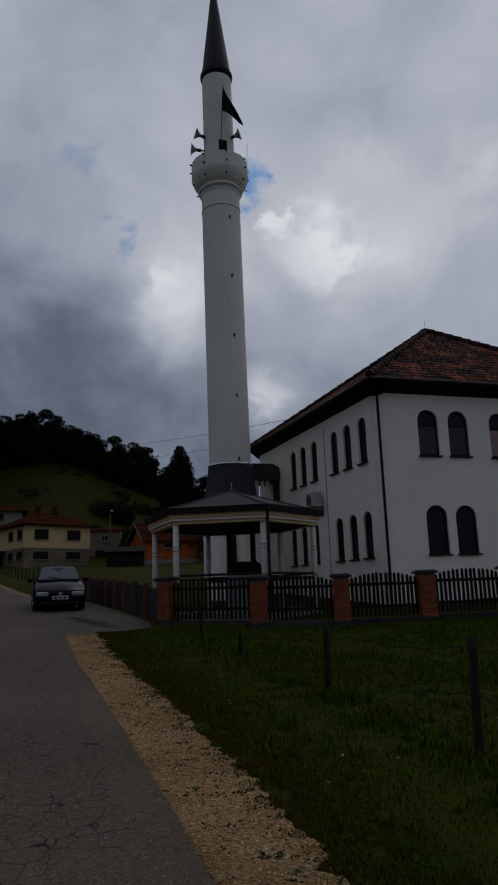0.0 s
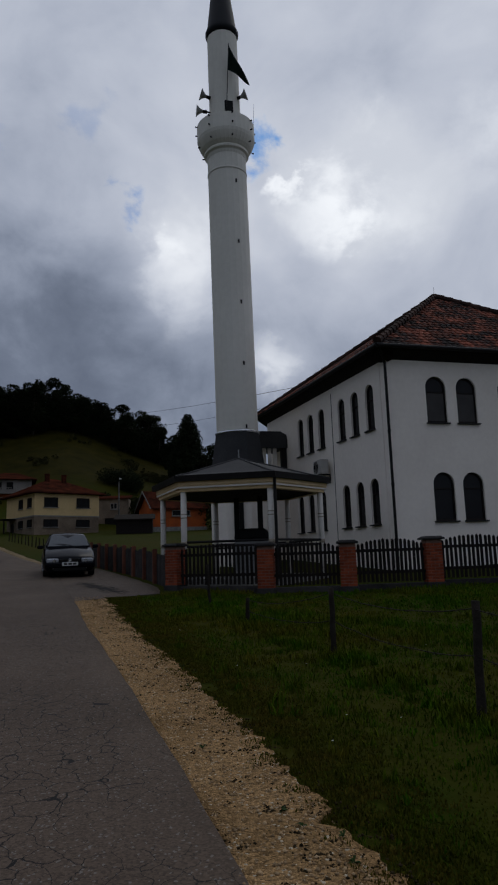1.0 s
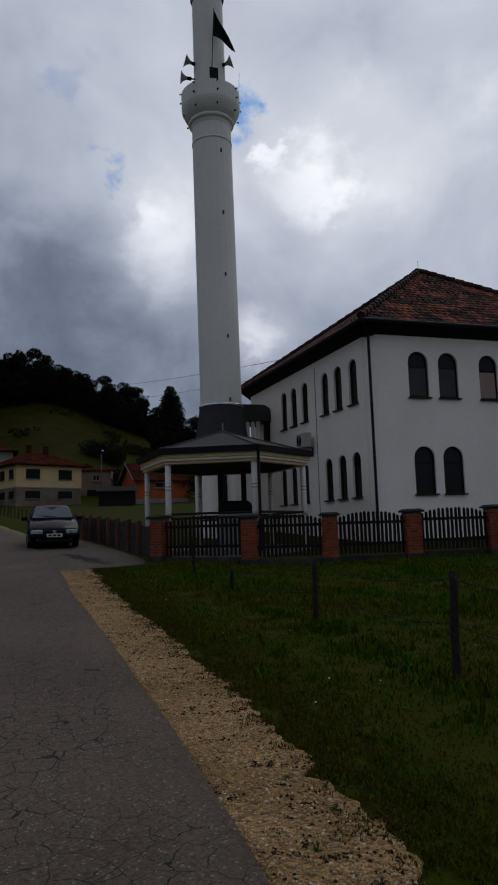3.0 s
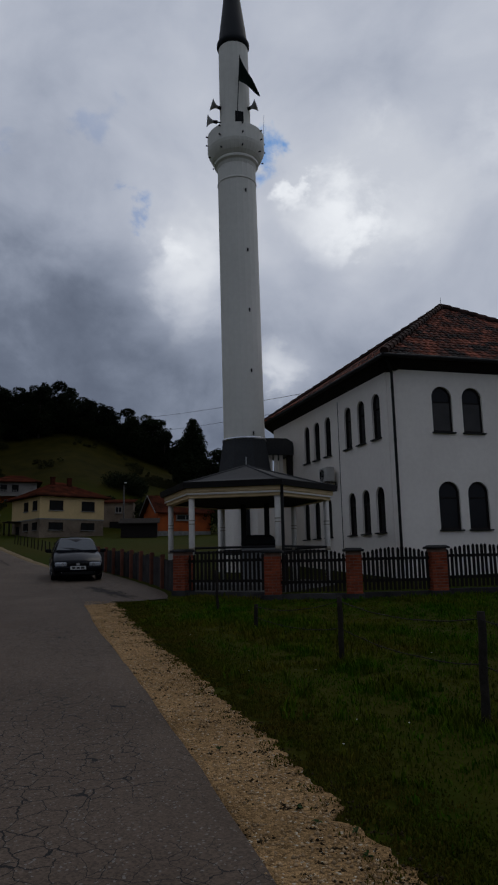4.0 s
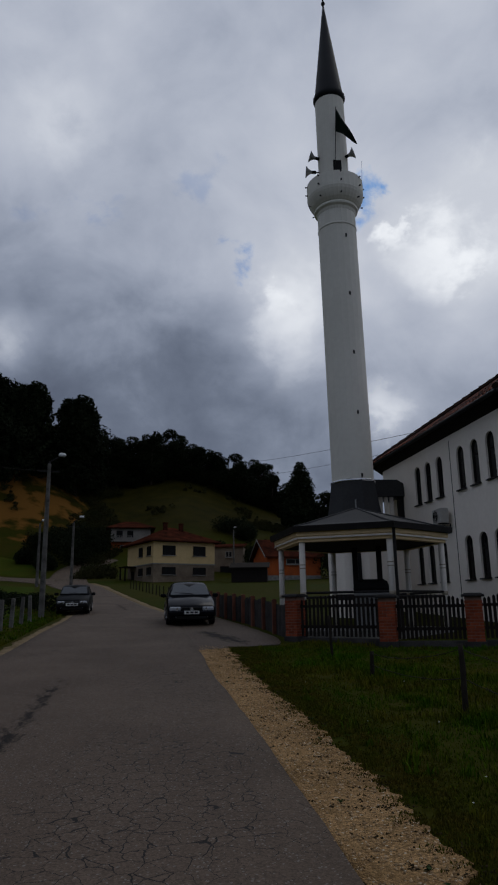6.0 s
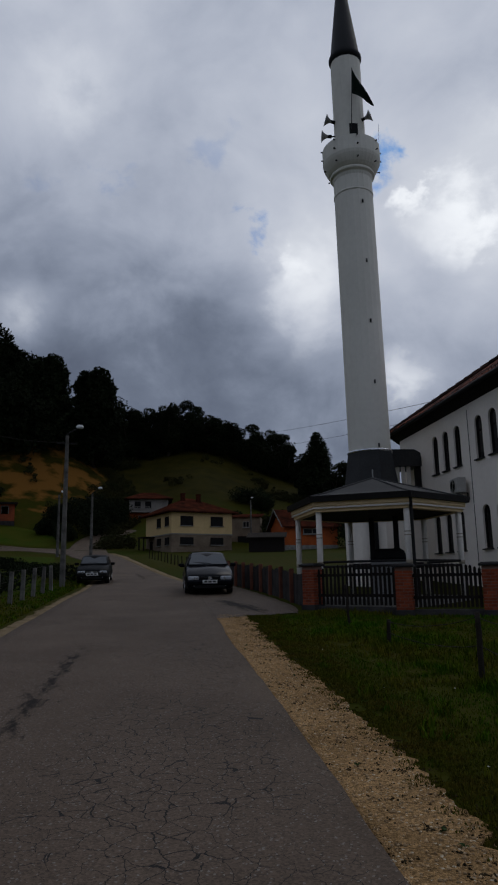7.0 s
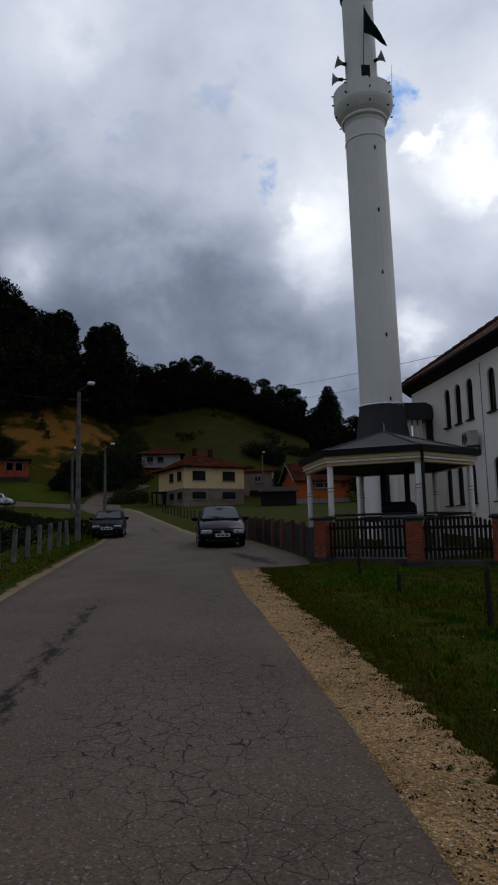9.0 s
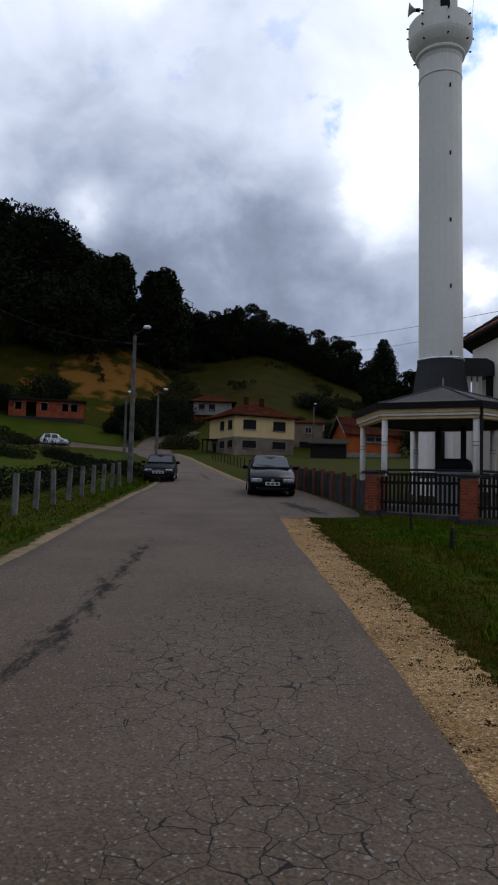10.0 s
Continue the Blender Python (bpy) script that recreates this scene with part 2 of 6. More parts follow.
M_STONE = material("pale_gravel_stone", (0.45, 0.31, 0.17), (0.25, 0.16, 0.082), 12, 0.9, 0.3, 90, spread=0.4, island=True)
M_GRASS = material("grass_blades", (0.030, 0.080, 0.0014), (0.080, 0.070, 0.007), 0.55, 0.85, spread=0.45, fine=4.0, island=True, gloss=0.02, span=(0.64, 0.98))
M_WEED = material("weed_leaves", (0.03, 0.055, 0.012), (0.02, 0.035, 0.009), 5, 0.75, spread=0.3, island=True)
M_FLOWER = material("white_flower", (0.75, 0.75, 0.7), (0.65, 0.65, 0.6), 9, 0.8)


def ground_material():
    m = material("meadow_soil", (0.020, 0.033, 0.0012), (0.040, 0.033, 0.0035), 0.13, 0.95, 0.8, 9, fine=1.8, gloss=0.03)
    n, l = m.node_tree.nodes, m.node_tree.links
    b = n["Principled BSDF"]
    base = b.inputs["Base Color"].links[0].from_socket
    pos = n.new("ShaderNodeNewGeometry").outputs["Position"]
    # bare ochre earth on a slide in the hillside
    noise_t = n.new("ShaderNodeTexNoise")
    noise_t.inputs["Scale"].default_value, noise_t.inputs["Detail"].default_value = 0.24, 10
    l.new(pos, noise_t.inputs["Vector"])
    sub = n.new("ShaderNodeVectorMath")
    sub.operation = "SUBTRACT"
    l.new(pos, sub.inputs[0])
    sub.inputs[1].default_value = (-67, 120, 28)
    sc = n.new("ShaderNodeVectorMath")
    sc.operation = "MULTIPLY"
    l.new(sub.outputs[0], sc.inputs[0])
    sc.inputs[1].default_value = (1 / 16, 1 / 22, 1 / 30)
    ln = n.new("ShaderNodeVectorMath")
    ln.operation = "LENGTH"
    l.new(sc.outputs[0], ln.inputs[0])
    ad = n.new("ShaderNodeMath")
    ad.operation = "MULTIPLY_ADD"
    l.new(noise_t.outputs[0], ad.inputs[0])
    ad.inputs[1].default_value = 3.0
    l.new(ln.outputs[1], ad.inputs[2])
    mr = n.new("ShaderNodeMapRange")
    mr.inputs[1].default_value, mr.inputs[2].default_value = 2.16, 1.80
    l.new(ad.outputs[0], mr.inputs[0])
    mix = n.new("ShaderNodeMix")
    mix.data_type = "RGBA"
    l.new(mr.outputs[0], mix.inputs[0])
    l.new(base, mix.inputs[6])
    mix.inputs[7].default_value = (0.135, 0.062, 0.013, 1)
    # rough heathy pasture takes over from the mown meadow up the hill
    sep = n.new("ShaderNodeSeparateXYZ")
    l.new(pos, sep.inputs[0])
    up = n.new("ShaderNodeMapRange")
    up.inputs[1].default_value, up.inputs[2].default_value = 12.0, 19.0
    l.new(sep.outputs[2], up.inputs[0])
    rough_t = n.new("ShaderNodeTexNoise")
    rough_t.inputs["Scale"].default_value, rough_t.inputs["Detail"].default_value = 0.30, 10
    l.new(pos, rough_t.inputs["Vector"])
    heath = n.new("ShaderNodeMix")
    heath.data_type = "RGBA"
    l.new(rough_t.outputs[0], heath.inputs[0])
    heath.inputs[6].default_value = (0.004, 0.006, 0.0008, 1)
    heath.inputs[7].default_value = (0.041, 0.033, 0.0035, 1)
    over = n.new("ShaderNodeMix")
    over.data_type = "RGBA"
    l.new(up.outputs[0], over.inputs[0])
    l.new(base, over.inputs[6])
    l.new(heath.outputs[2], over.inputs[7])
    l.new(over.outputs[2], mix.inputs[6])
    l.new(mix.outputs[2], b.inputs["Base Color"])
    return m


M_GROUND = ground_material()


def road_material():
    m = bpy.data.materials.new("cracked_asphalt")
    m.use_nodes = True
    n, l = m.node_tree.nodes, m.node_tree.links
    b = n["Principled BSDF"]
    b.inputs["Roughness"].default_value = 0.8
    b.inputs["Specular IOR Level"].default_value = 0.13
    pos = n.new("ShaderNodeNewGeometry").outputs["Position"]

    def tex(kind, scale, **kw):
        t = n.new(kind)
        t.inputs["Scale"].default_value = scale
        for k, v in kw.items():
            t.inputs[k].default_value = v
        return t

    def mth(op, a, b_=None, c=None):
        q = n.new("ShaderNodeMath")
        q.operation = op
        for i, v in enumerate((a, b_, c)):
            if v is None:
                continue
            if isinstance(v, (int, float)):
                q.inputs[i].default_value = v
            else:
                l.new(v, q.inputs[i])
        return q.outputs[0]

    def rng(x, a, c, d=0.0, e=1.0):
        q = n.new("ShaderNodeMapRange")
        for i, v in enumerate((a, c, d, e)):
            q.inputs[i + 1].default_value = v
        l.new(x, q.inputs[0])
        return q.outputs[0]

    def mixc(f, a, c):
        q = n.new("ShaderNodeMix")
        q.data_type = "RGBA"
        l.new(f, q.inputs[0])
        for i, v in ((6, a), (7, c)):
            if isinstance(v, tuple):
                q.inputs[i].default_value = (*v, 1)
            else:
                l.new(v, q.inputs[i])
        return q.outputs[2]

    wob = tex("ShaderNodeTexNoise", 5.0, Detail=5)
    l.new(pos, wob.inputs["Vector"])
    wv = n.new("ShaderNodeVectorMath")
    wv.operation = "MULTIPLY_ADD"
    l.new(wob.outputs["Color"], wv.inputs[0])
    wv.inputs[1].default_value = (0.17, 0.17, 0)
    l.new(pos, wv.inputs[2])
    vor = tex("ShaderNodeTexVoronoi", 5.6)
    vor.feature = "DISTANCE_TO_EDGE"
    l.new(wv.outputs[0], vor.inputs["Vector"])
    region = tex("ShaderNodeTexNoise", 0.55, Detail=3)
    l.new(pos, region.inputs["Vector"])
    sxy = n.new("ShaderNodeSeparateXYZ")
    l.new(pos, sxy.inputs[0])
    track = mth("ADD", mth("ADD", sxy.outputs[0], 1.55), mth("MULTIPLY", mth("ADD", sxy.outputs[1], -4.6), 0.26))
    worn = mth("MULTIPLY", rng(mth("ABSOLUTE", track), 0.2, 1.5, 1.0, 0.0), 0.24)
    width = rng(mth("ADD", region.outputs[0], worn), 0.50, 0.74, 0.0, 0.019)
    crack = mth("LESS_THAN", vor.outputs["Distance"], width)
    stone = tex("ShaderNodeTexVoronoi", 75)
    l.new(pos, stone.inputs["Vector"])
    sep = n.new("ShaderNodeSeparateColor")
    l.new(stone.outputs["Color"], sep.inputs[0])
    fine = rng(sep.outputs[0], 0.0, 1.0, 0.65, 1.35)
    pale = mth("GREATER_THAN", sep.outputs[1], 0.965)
    lump = tex("ShaderNodeTexNoise", 0.7, Detail=6)
    l.new(pos, lump.inputs["Vector"])
    col = mixc(rng(lump.outputs[0], 0.3, 0.7), (0.075, 0.052, 0.036), (0.108, 0.077, 0.055))
    q = n.new("ShaderNodeMix")
    q.data_type, q.blend_type = "RGBA", "MULTIPLY"
    q.inputs[0].default_value = 1
    l.new(col, q.inputs[6])
    l.new(fine, q.inputs[7])
    col = mixc(pale, q.outputs[2], (0.165, 0.145, 0.125))
    col = mixc(crack, col, (0.012, 0.011, 0.010))
    # a dark damp streak along the middle of the road
    s = n.new("ShaderNodeSeparateXYZ")
    l.new(pos, s.inputs[0])

    def streak(cx, cy, dx, dy, length, breadth, gain=0.0):
        u_, v_ = mth("ADD", s.outputs[0], -cx), mth("ADD", s.outputs[1], -cy)
        along = mth("ADD", mth("MULTIPLY", u_, dx), mth("MULTIPLY", v_, dy))
        across = mth("ADD", mth("MULTIPLY", u_, dy), mth("MULTIPLY", v_, -dx))
        near = mth("SUBTRACT", rng(mth("ABSOLUTE", across), 0.0, breadth * 2.4, 1.0, -2.26), rng(mth("ABSOLUTE", along), length * 0.5, length * 1.3, 0.0, 2.4))
        vec = n.new("ShaderNodeCombineXYZ")
        l.new(mth("MULTIPLY", across, 3.2), vec.inputs[0])
        l.new(mth("MULTIPLY", along, 1.1), vec.inputs[1])
        sn = tex("ShaderNodeTexNoise", 1.4, Detail=10, Roughness=0.78)
        l.new(vec.outputs[0], sn.inputs["Vector"])
        return mth("ADD", mth("ADD", near, gain), mth("MULTIPLY", mth("SUBTRACT", sn.outputs[0], 0.5), 4.4))
    near = mth("MAXIMUM", streak(-4.35, 7.3, -0.31, 0.95, 6.5, 0.52, 0.0), mth("MAXIMUM", streak(-4.75, 19.6, -0.506, 0.862, 3.0, 0.62, 0.35), streak(-13.6, 34.5, -0.45, 0.9, 4.0, 0.6)))
    wet = rng(near, 0.62, 1.15)
    col = mixc(wet, col, (0.014, 0.011, 0.009))
    l.new(col, b.inputs["Base Color"])
    l.new(rng(wet, 0, 1, 0.74, 0.88), b.inputs["Roughness"])
    height = mth("SUBTRACT", mth("MULTIPLY", sep.outputs[0], 0.25), mth("MULTIPLY", crack, 1.5))
    bp = n.new("ShaderNodeBump")
    bp.inputs["Strength"].default_value, bp.inputs["Distance"].default_value = 0.6, 0.012
    l.new(height, bp.inputs["Height"])
    l.new(bp.outputs[0], b.inputs["Normal"])
    return m


M_ROAD = road_material()


def gravel_material():
    m = material("ochre_gravel", (0.43, 0.262, 0.118), (0.22, 0.130, 0.054), 1.6, 0.95, gloss=0.05, fine=30)
    n, l = m.node_tree.nodes, m.node_tree.links
    b = n["Principled BSDF"]
    base = b.inputs["Base Color"].links[0].from_socket
    pos = n.new("ShaderNodeNewGeometry").outputs["Position"]
    v = n.new("ShaderNodeTexVoronoi")
    v.inputs["Scale"].default_value = 62
    l.new(pos, v.inputs["Vector"])
    sep = n.new("ShaderNodeSeparateColor")
    l.new(v.outputs["Color"], sep.inputs[0])
    # each pebble has its own shade; a few are chalky, the gaps between are damp and dark
    shade_ = n.new("ShaderNodeMapRange")
    shade_.inputs[3].default_value, shade_.inputs[4].default_value = 0.45, 1.3
    l.new(sep.outputs[0], shade_.inputs[0])
    hv = n.new("ShaderNodeHueSaturation")
    l.new(base, hv.inputs["Color"])
    l.new(shade_.outputs[0], hv.inputs["Value"])
    chalk = n.new("ShaderNodeMath")
    chalk.operation = "GREATER_THAN"
    chalk.inputs[1].default_value = 0.97
    l.new(sep.outputs[1], chalk.inputs[0])
    mix = n.new("ShaderNodeMix")
    mix.data_type = "RGBA"
    l.new(chalk.outputs[0], mix.inputs[0])
    l.new(hv.outputs[0], mix.inputs[6])
    mix.inputs[7].default_value = (0.50, 0.42, 0.30, 1)
    l.new(mix.outputs[2], b.inputs["Base Color"])
    bp = n.new("ShaderNodeBump")
    bp.invert = True
    bp.inputs["Strength"].default_value, bp.inputs["Distance"].default_value = 0.8, 0.02
    l.new(v.outputs["Distance"], bp.inputs["Height"])
    l.new(bp.outputs[0], b.inputs["Normal"])
    return m


M_GRAVEL = gravel_material()
M_DUST = material("dusty_verge", (0.28, 0.205, 0.125), (0.10, 0.075, 0.038), 3, 0.95, 0.6, 60, fine=30, gloss=0.03)
M_CLOD = material("dark_soil_crumbs", (0.050, 0.035, 0.018), (0.020, 0.016, 0.009), 12, 0.95, spread=0.4, island=True, gloss=0.03)
M_FIELD = material("pasture_grass", (0.020, 0.046, 0.003), (0.050, 0.050, 0.006), 0.25, 0.95, 0.8, 12, fine=3.0, gloss=0.02)
M_GRASS_DRY = material("dry_grass_blades", (0.034, 0.050, 0.002), (0.082, 0.060, 0.010), 1.6, 0.9, spread=0.4, fine=6.0, island=True, gloss=0.02)


# ---------- mesh helpers ----------
def box(bm, c, s, rz=0.0, taper=1.0, bevel=0.0):
    """A box round c, of size s, turned about z, its top scaled by taper."""
    x, y, z = s[0] / 2, s[1] / 2, s[2] / 2
    pts = [(-x, -y, -z), (x, -y, -z), (x, y, -z), (-x, y, -z)] + [(a * taper, b * taper, z) for a, b in ((-x, -y), (x, -y), (x, y), (-x, y))]
    co, si = math.cos(rz), math.sin(rz)
    vs = [bm.verts.new((c[0] + p[0] * co - p[1] * si, c[1] + p[0] * si + p[1] * co, c[2] + p[2])) for p in pts]
    fs = [bm.faces.new([vs[i] for i in f]) for f in ((3, 2, 1, 0), (4, 5, 6, 7), (0, 1, 5, 4), (1, 2, 6, 5), (2, 3, 7, 6), (3, 0, 4, 7))]
    if bevel:
        es = list({e for f in fs for e in f.edges})
        bmesh.ops.bevel(bm, geom=es, offset=bevel, segments=1, affect="EDGES")


def tube(bm, p0, p1, r0, r1=None, seg=8, caps=True):
    """A tapered round bar from p0 to p1."""
    r1 = r0 if r1 is None else r1
    p0, p1 = Vector(p0), Vector(p1)
    d = (p1 - p0).normalized()
    a = d.orthogonal().normalized()
    b = d.cross(a)
    rings = []
    for p, r in ((p0, r0), (p1, r1)):
        rings.append([bm.verts.new(p + (a * math.cos(2 * math.pi * i / seg) + b * math.sin(2 * math.pi * i / seg)) * r) for i in range(seg)])
    for i in range(seg):
        j = (i + 1) % seg
        bm.faces.new((rings[0][i], rings[0][j], rings[1][j], rings[1][i]))
    if caps:
        bm.faces.new(rings[0][::-1])
        bm.faces.new(rings[1])


def lathe(bm, profile, seg=24, c=(0, 0, 0), phase=0.0, smooth=True):
    """A turned body from (radius, height) pairs."""
    rings = [[bm.verts.new((c[0] + r * math.cos(2 * math.pi * i / seg + phase), c[1] + r * math.sin(2 * math.pi * i / seg + phase), c[2] + z)) for i in range(seg)] for r, z in profile]
    for a, b in zip(rings, rings[1:]):
        for i in range(seg):
            j = (i + 1) % seg
            f = bm.faces.new((a[i], a[j], b[j], b[i]))
            f.smooth = smooth
    bm.faces.new(rings[0][::-1])
    bm.faces.new(rings[-1])


def extrude_outline(bm, pts, depth, place):
    """A flat outline of (a, b) pairs, given depth; place(a, b, d) lays it into space."""
    f0 = [bm.verts.new(place(a, b, 0)) for a, b in pts]
    f1 = [bm.verts.new(place(a, b, depth)) for a, b in pts]
    bm.faces.new(f0)
    bm.faces.new(f1[::-1])
    for i in range(len(pts)):
        j = (i + 1) % len(pts)
        bm.faces.new((f0[j], f0[i], f1[i], f1[j]))


def mesh_of(name, bm, mat, bevel=0.0):
    bmesh.ops.recalc_face_normals(bm, faces=bm.faces)
    me = bpy.data.meshes.new(name)
    bm.to_mesh(me)
    bm.free()
    me.materials.append(mat)
    return me


def part(name, bm, mat, parent=None, label=""):
    ob = new(name, mesh_of(name, bm, mat))
    ob.parent = parent
    if label:
        tagged(ob, label)
    return ob


def thing(name, label, category, m=None, group="", kind=""):
    ob = new(name)
    ob.empty_display_size = 0.2
    if m is not None:
        ob.matrix_world = m
    return tagged(ob, label, category, group, kind)


def grid_mesh(name, verts, faces, mat, smooth=True):
    me = bpy.data.meshes.new(name)
    me.from_pydata(verts, [], faces)
    me.materials.append(mat)
    if smooth:
        me.polygons.foreach_set("use_smooth", [True] * len(me.polygons))
    me.update()
    return me


# ---------- the lie of the land ----------
BASE_R = (0, 7.5, 17, 24.5, 33, 45, 62, 76, 92, 100, 110)
BASE_Z = (0, .23, .70, 1.12, 1.60, 2.42, 3.55, 4.4, 5.5, 6.4, 7.6)
HILL_AZ = (-180, -110, -70, -45, -37, -30, -26.5, -23, -16, -11.7, -5, 0, 8, 20, 60, 180)
HILL_Z = (9, 14, 46, 62, 60, 54, 45, 35, 36.5, 31, 22.5, 18, 13, 11, 10, 9)


def lerp_table(x, xs, zs):
    """Smooth steps through a table (Catmull-Rom)."""
    k = int(np.clip(np.searchsorted(xs, x) - 1, 0, len(xs) - 2))
    t = (x - xs[k]) / (xs[k + 1] - xs[k])
    t = min(max(t, 0.0), 1.0)
    h = xs[k + 1] - xs[k]
    m0 = (zs[k + 1] - zs[k - 1]) / (xs[k + 1] - xs[k - 1]) if k > 0 else (zs[1] - zs[0]) / h
    m1 = (zs[k + 2] - zs[k]) / (xs[k + 2] - xs[k]) if k < len(xs) - 2 else (zs[-1] - zs[-2]) / h
    return (2 * t**3 - 3 * t**2 + 1) * zs[k] + (t**3 - 2 * t**2 + t) * h * m0 + (-2 * t**3 + 3 * t**2) * zs[k + 1] + (t**3 - t**2) * h * m1


RIDGE = 175.0


def gz(x, y):
    """The height of the ground."""
    r = math.hypot(x, y)
    z = lerp_table(min(r, 96.0), BASE_R, BASE_Z)
    front = 0.5 + 0.5 * y / max(r, 1e-3)
    z *= min(1.0, max(0.0, front * 1.6)) if r > 0.5 else 1.0
    if r > 96:
        az = math.degrees(math.atan2(x, y))
        top = lerp_table(az, HILL_AZ, HILL_Z)
        s = min(1.0, (r - 96) / (RIDGE - 96))
        power = float(np.interp(az, (-30, -18), (1.75, 1.3)))
        s = s**power * (1 - 0.12 * s) / 0.88
        z = z + (top - z) * s
        if r > RIDGE:
            z -= (r - RIDGE) * 0.02 * min(1.0, (r - RIDGE) / 60)
        z += 0.9 * noise.noise((x * 0.05, y * 0.05, 0)) * min(1.0, (r - 96) / 25)
    return z


def build_ground():
    az = np.concatenate([np.arange(-180, -60, 5.0), np.arange(-60, 40, 1.0), np.arange(40, 180, 5.0)])
    rs = np.concatenate([np.arange(0.5, 30, 0.5), np.arange(30, 60, 1.5), np.arange(60, 190, 3.0), [200, 220, 260, 330, 450, 700, 1100, 1800, 3000]])
    verts, faces = [(0, 0, gz(0, 0))], []
    for r in rs:
        for a in az:
            x, y = r * math.sin(radians(a)), r * math.cos(radians(a))
            verts.append((x, y, max(gz(x, y), -8)))
    n = len(az)
    for i in range(n):
        faces.append((0, 1 + (i + 1) % n, 1 + i))
    for k in range(len(rs) - 1):
        for i in range(n):
            j = (i + 1) % n
            a, b = 1 + k * n, 1 + (k + 1) * n
            faces.append((a + i, a + j, b + j, b + i))
    ob = new("ground", grid_mesh("ground", verts, faces, M_GROUND))
    return tagged(ob, "dark green meadow ground rising to a wooded hill", "ground", kind="structure")


build_ground()


def ribbon(name, left, right, lift, mat, cols=8, step=0.5, ragged=0.0, thick=0.06):
    """A strip of surface between two edge lines, laid on the ground, with a rim that goes down into it."""
    def dense(line):
        pts = [Vector(p) for p in line]
        out = []
        for i in range(len(pts) - 1):
            p0, p1, p2, p3 = pts[max(i - 1, 0)], pts[i], pts[i + 1], pts[min(i + 2, len(pts) - 1)]
            for s in range(10):
                t = s / 10
                out.append(0.5 * ((2 * p1) + (p2 - p0) * t + (2 * p0 - 5 * p1 + 4 * p2 - p3) * t * t + (3 * p1 - p0 - 3 * p2 + p3) * t**3))
        out.append(pts[-1])
        return out

    def even(line, n):
        d = [0.0]
        for a, b in zip(line, line[1:]):
            d.append(d[-1] + (b - a).length)
        return [Vector((np.interp(d[-1] * i / n, d, [p.x for p in line]), np.interp(d[-1] * i / n, d, [p.y for p in line]))) for i in range(n + 1)]
    dl, dr = dense(left), dense(right)
    n = int(max(sum((b - a).length for a, b in zip(q, q[1:])) for q in (dl, dr)) / step) + 1
    L, R = even(dl, n), even(dr, n)
    verts, faces = [], []
    w = cols + 3
    for i, (a, b) in enumerate(zip(L, R)):
        wob0 = ragged * (0.3 * noise.noise((a.x * 1.3, a.y * 1.3, 5)) + 0.5 * noise.noise((a.x * 5, a.y * 5, 2)) + 0.5 * noise.noise((a.x * 15, a.y * 15, 4)))
        wob1 = ragged * (0.6 * noise.noise((b.x * 1.3, b.y * 1.3, 9)) + 0.5 * noise.noise((b.x * 5, b.y * 5, 7)) + 0.5 * noise.noise((b.x * 15, b.y * 15, 3)))
        u = (b - a).normalized()
        a, b = a + u * wob0, b + u * wob1
        verts.append((a.x - u.x * 0.02, a.y - u.y * 0.02, gz(a.x, a.y) - thick))
        for k in range(cols + 1):
            p = a.lerp(b, k / cols)
            verts.append((p.x, p.y, gz(p.x, p.y) + lift))
        verts.append((b.x + u.x * 0.02, b.y + u.y * 0.02, gz(b.x, b.y) - thick))
    for i in range(n):
        for k in range(w - 1):
            q = i * w + k
            faces.append((q, q + 1, q + w + 1, q + w))
    return new(name, grid_mesh(name, verts, faces, mat))


ROAD_R = ((1.6, -6), (0.75, -1), (0.28, 1.7), (-0.01, 3.0), (-0.24, 3.75), (-0.47, 4.5), (-0.90, 5.8), (-1.46, 7.45), (-2.25, 9.7), (-3.33, 12.65), (-4.42, 15.95), (-6.9, 22.8), (-9.5, 29.6), (-14.9, 39.6), (-24.6, 58.9), (-28.2, 66.5), (-35.5, 80), (-41, 91.5), (-43.3, 97), (-43.8, 103), (-42.8, 108))
ROAD_L = ((-3.2, -8), (-4.1, -2), (-5.0, 2.5), (-5.5, 5.0), (-6.23, 7.7), (-8.22, 13.2), (-10.76, 20.5), (-13.2, 27.7), (-18.5, 40.9), (-27.2, 55.7), (-34, 67), (-41, 79.5), (-45.5, 89), (-48, 97), (-48.0, 104), (-46.0, 110.5))
tagged(ribbon("road", ROAD_L, ROAD_R, 0.035, M_ROAD, 14, 0.4, 0.03), "worn grey-brown asphalt road with crazed cracks", "road", kind="structure")
tagged(ribbon("side_road", ((-37, 73), (-46, 81.2), (-55, 82), (-67, 77), (-82, 70)), ((-44.5, 89), (-49, 88.8), (-57, 88), (-69, 83), (-84, 76)), 0.05, M_ROAD, 6, 1.0, 0.1), "grey asphalt side road on the slope", "road", kind="structure")
tagged(ribbon("driveway", ((-9.2, 28.0), (-8.0, 24.2), (-5.0, 15.9)), ((-6.9, 28.0), (-4.9, 23.7), (-3.2, 19.7), (-2.75, 17.7)), 0.024, M_ROAD, 10, 0.3, 0.06, 0.0), "grey asphalt driveway apron beside the board fence", "driveway", kind="structure")
GRAVEL_R = ((1.9, -6), (1.3, -1), (0.95, 1.8), (0.68, 2.9), (0.45, 3.75), (0.20, 4.6), (-0.05, 5.5), (-0.42, 6.6), (-0.87, 7.95), (-1.68, 10.2), (-2.72, 13.1), (-3.78, 16.4), (-4.0, 17.2))
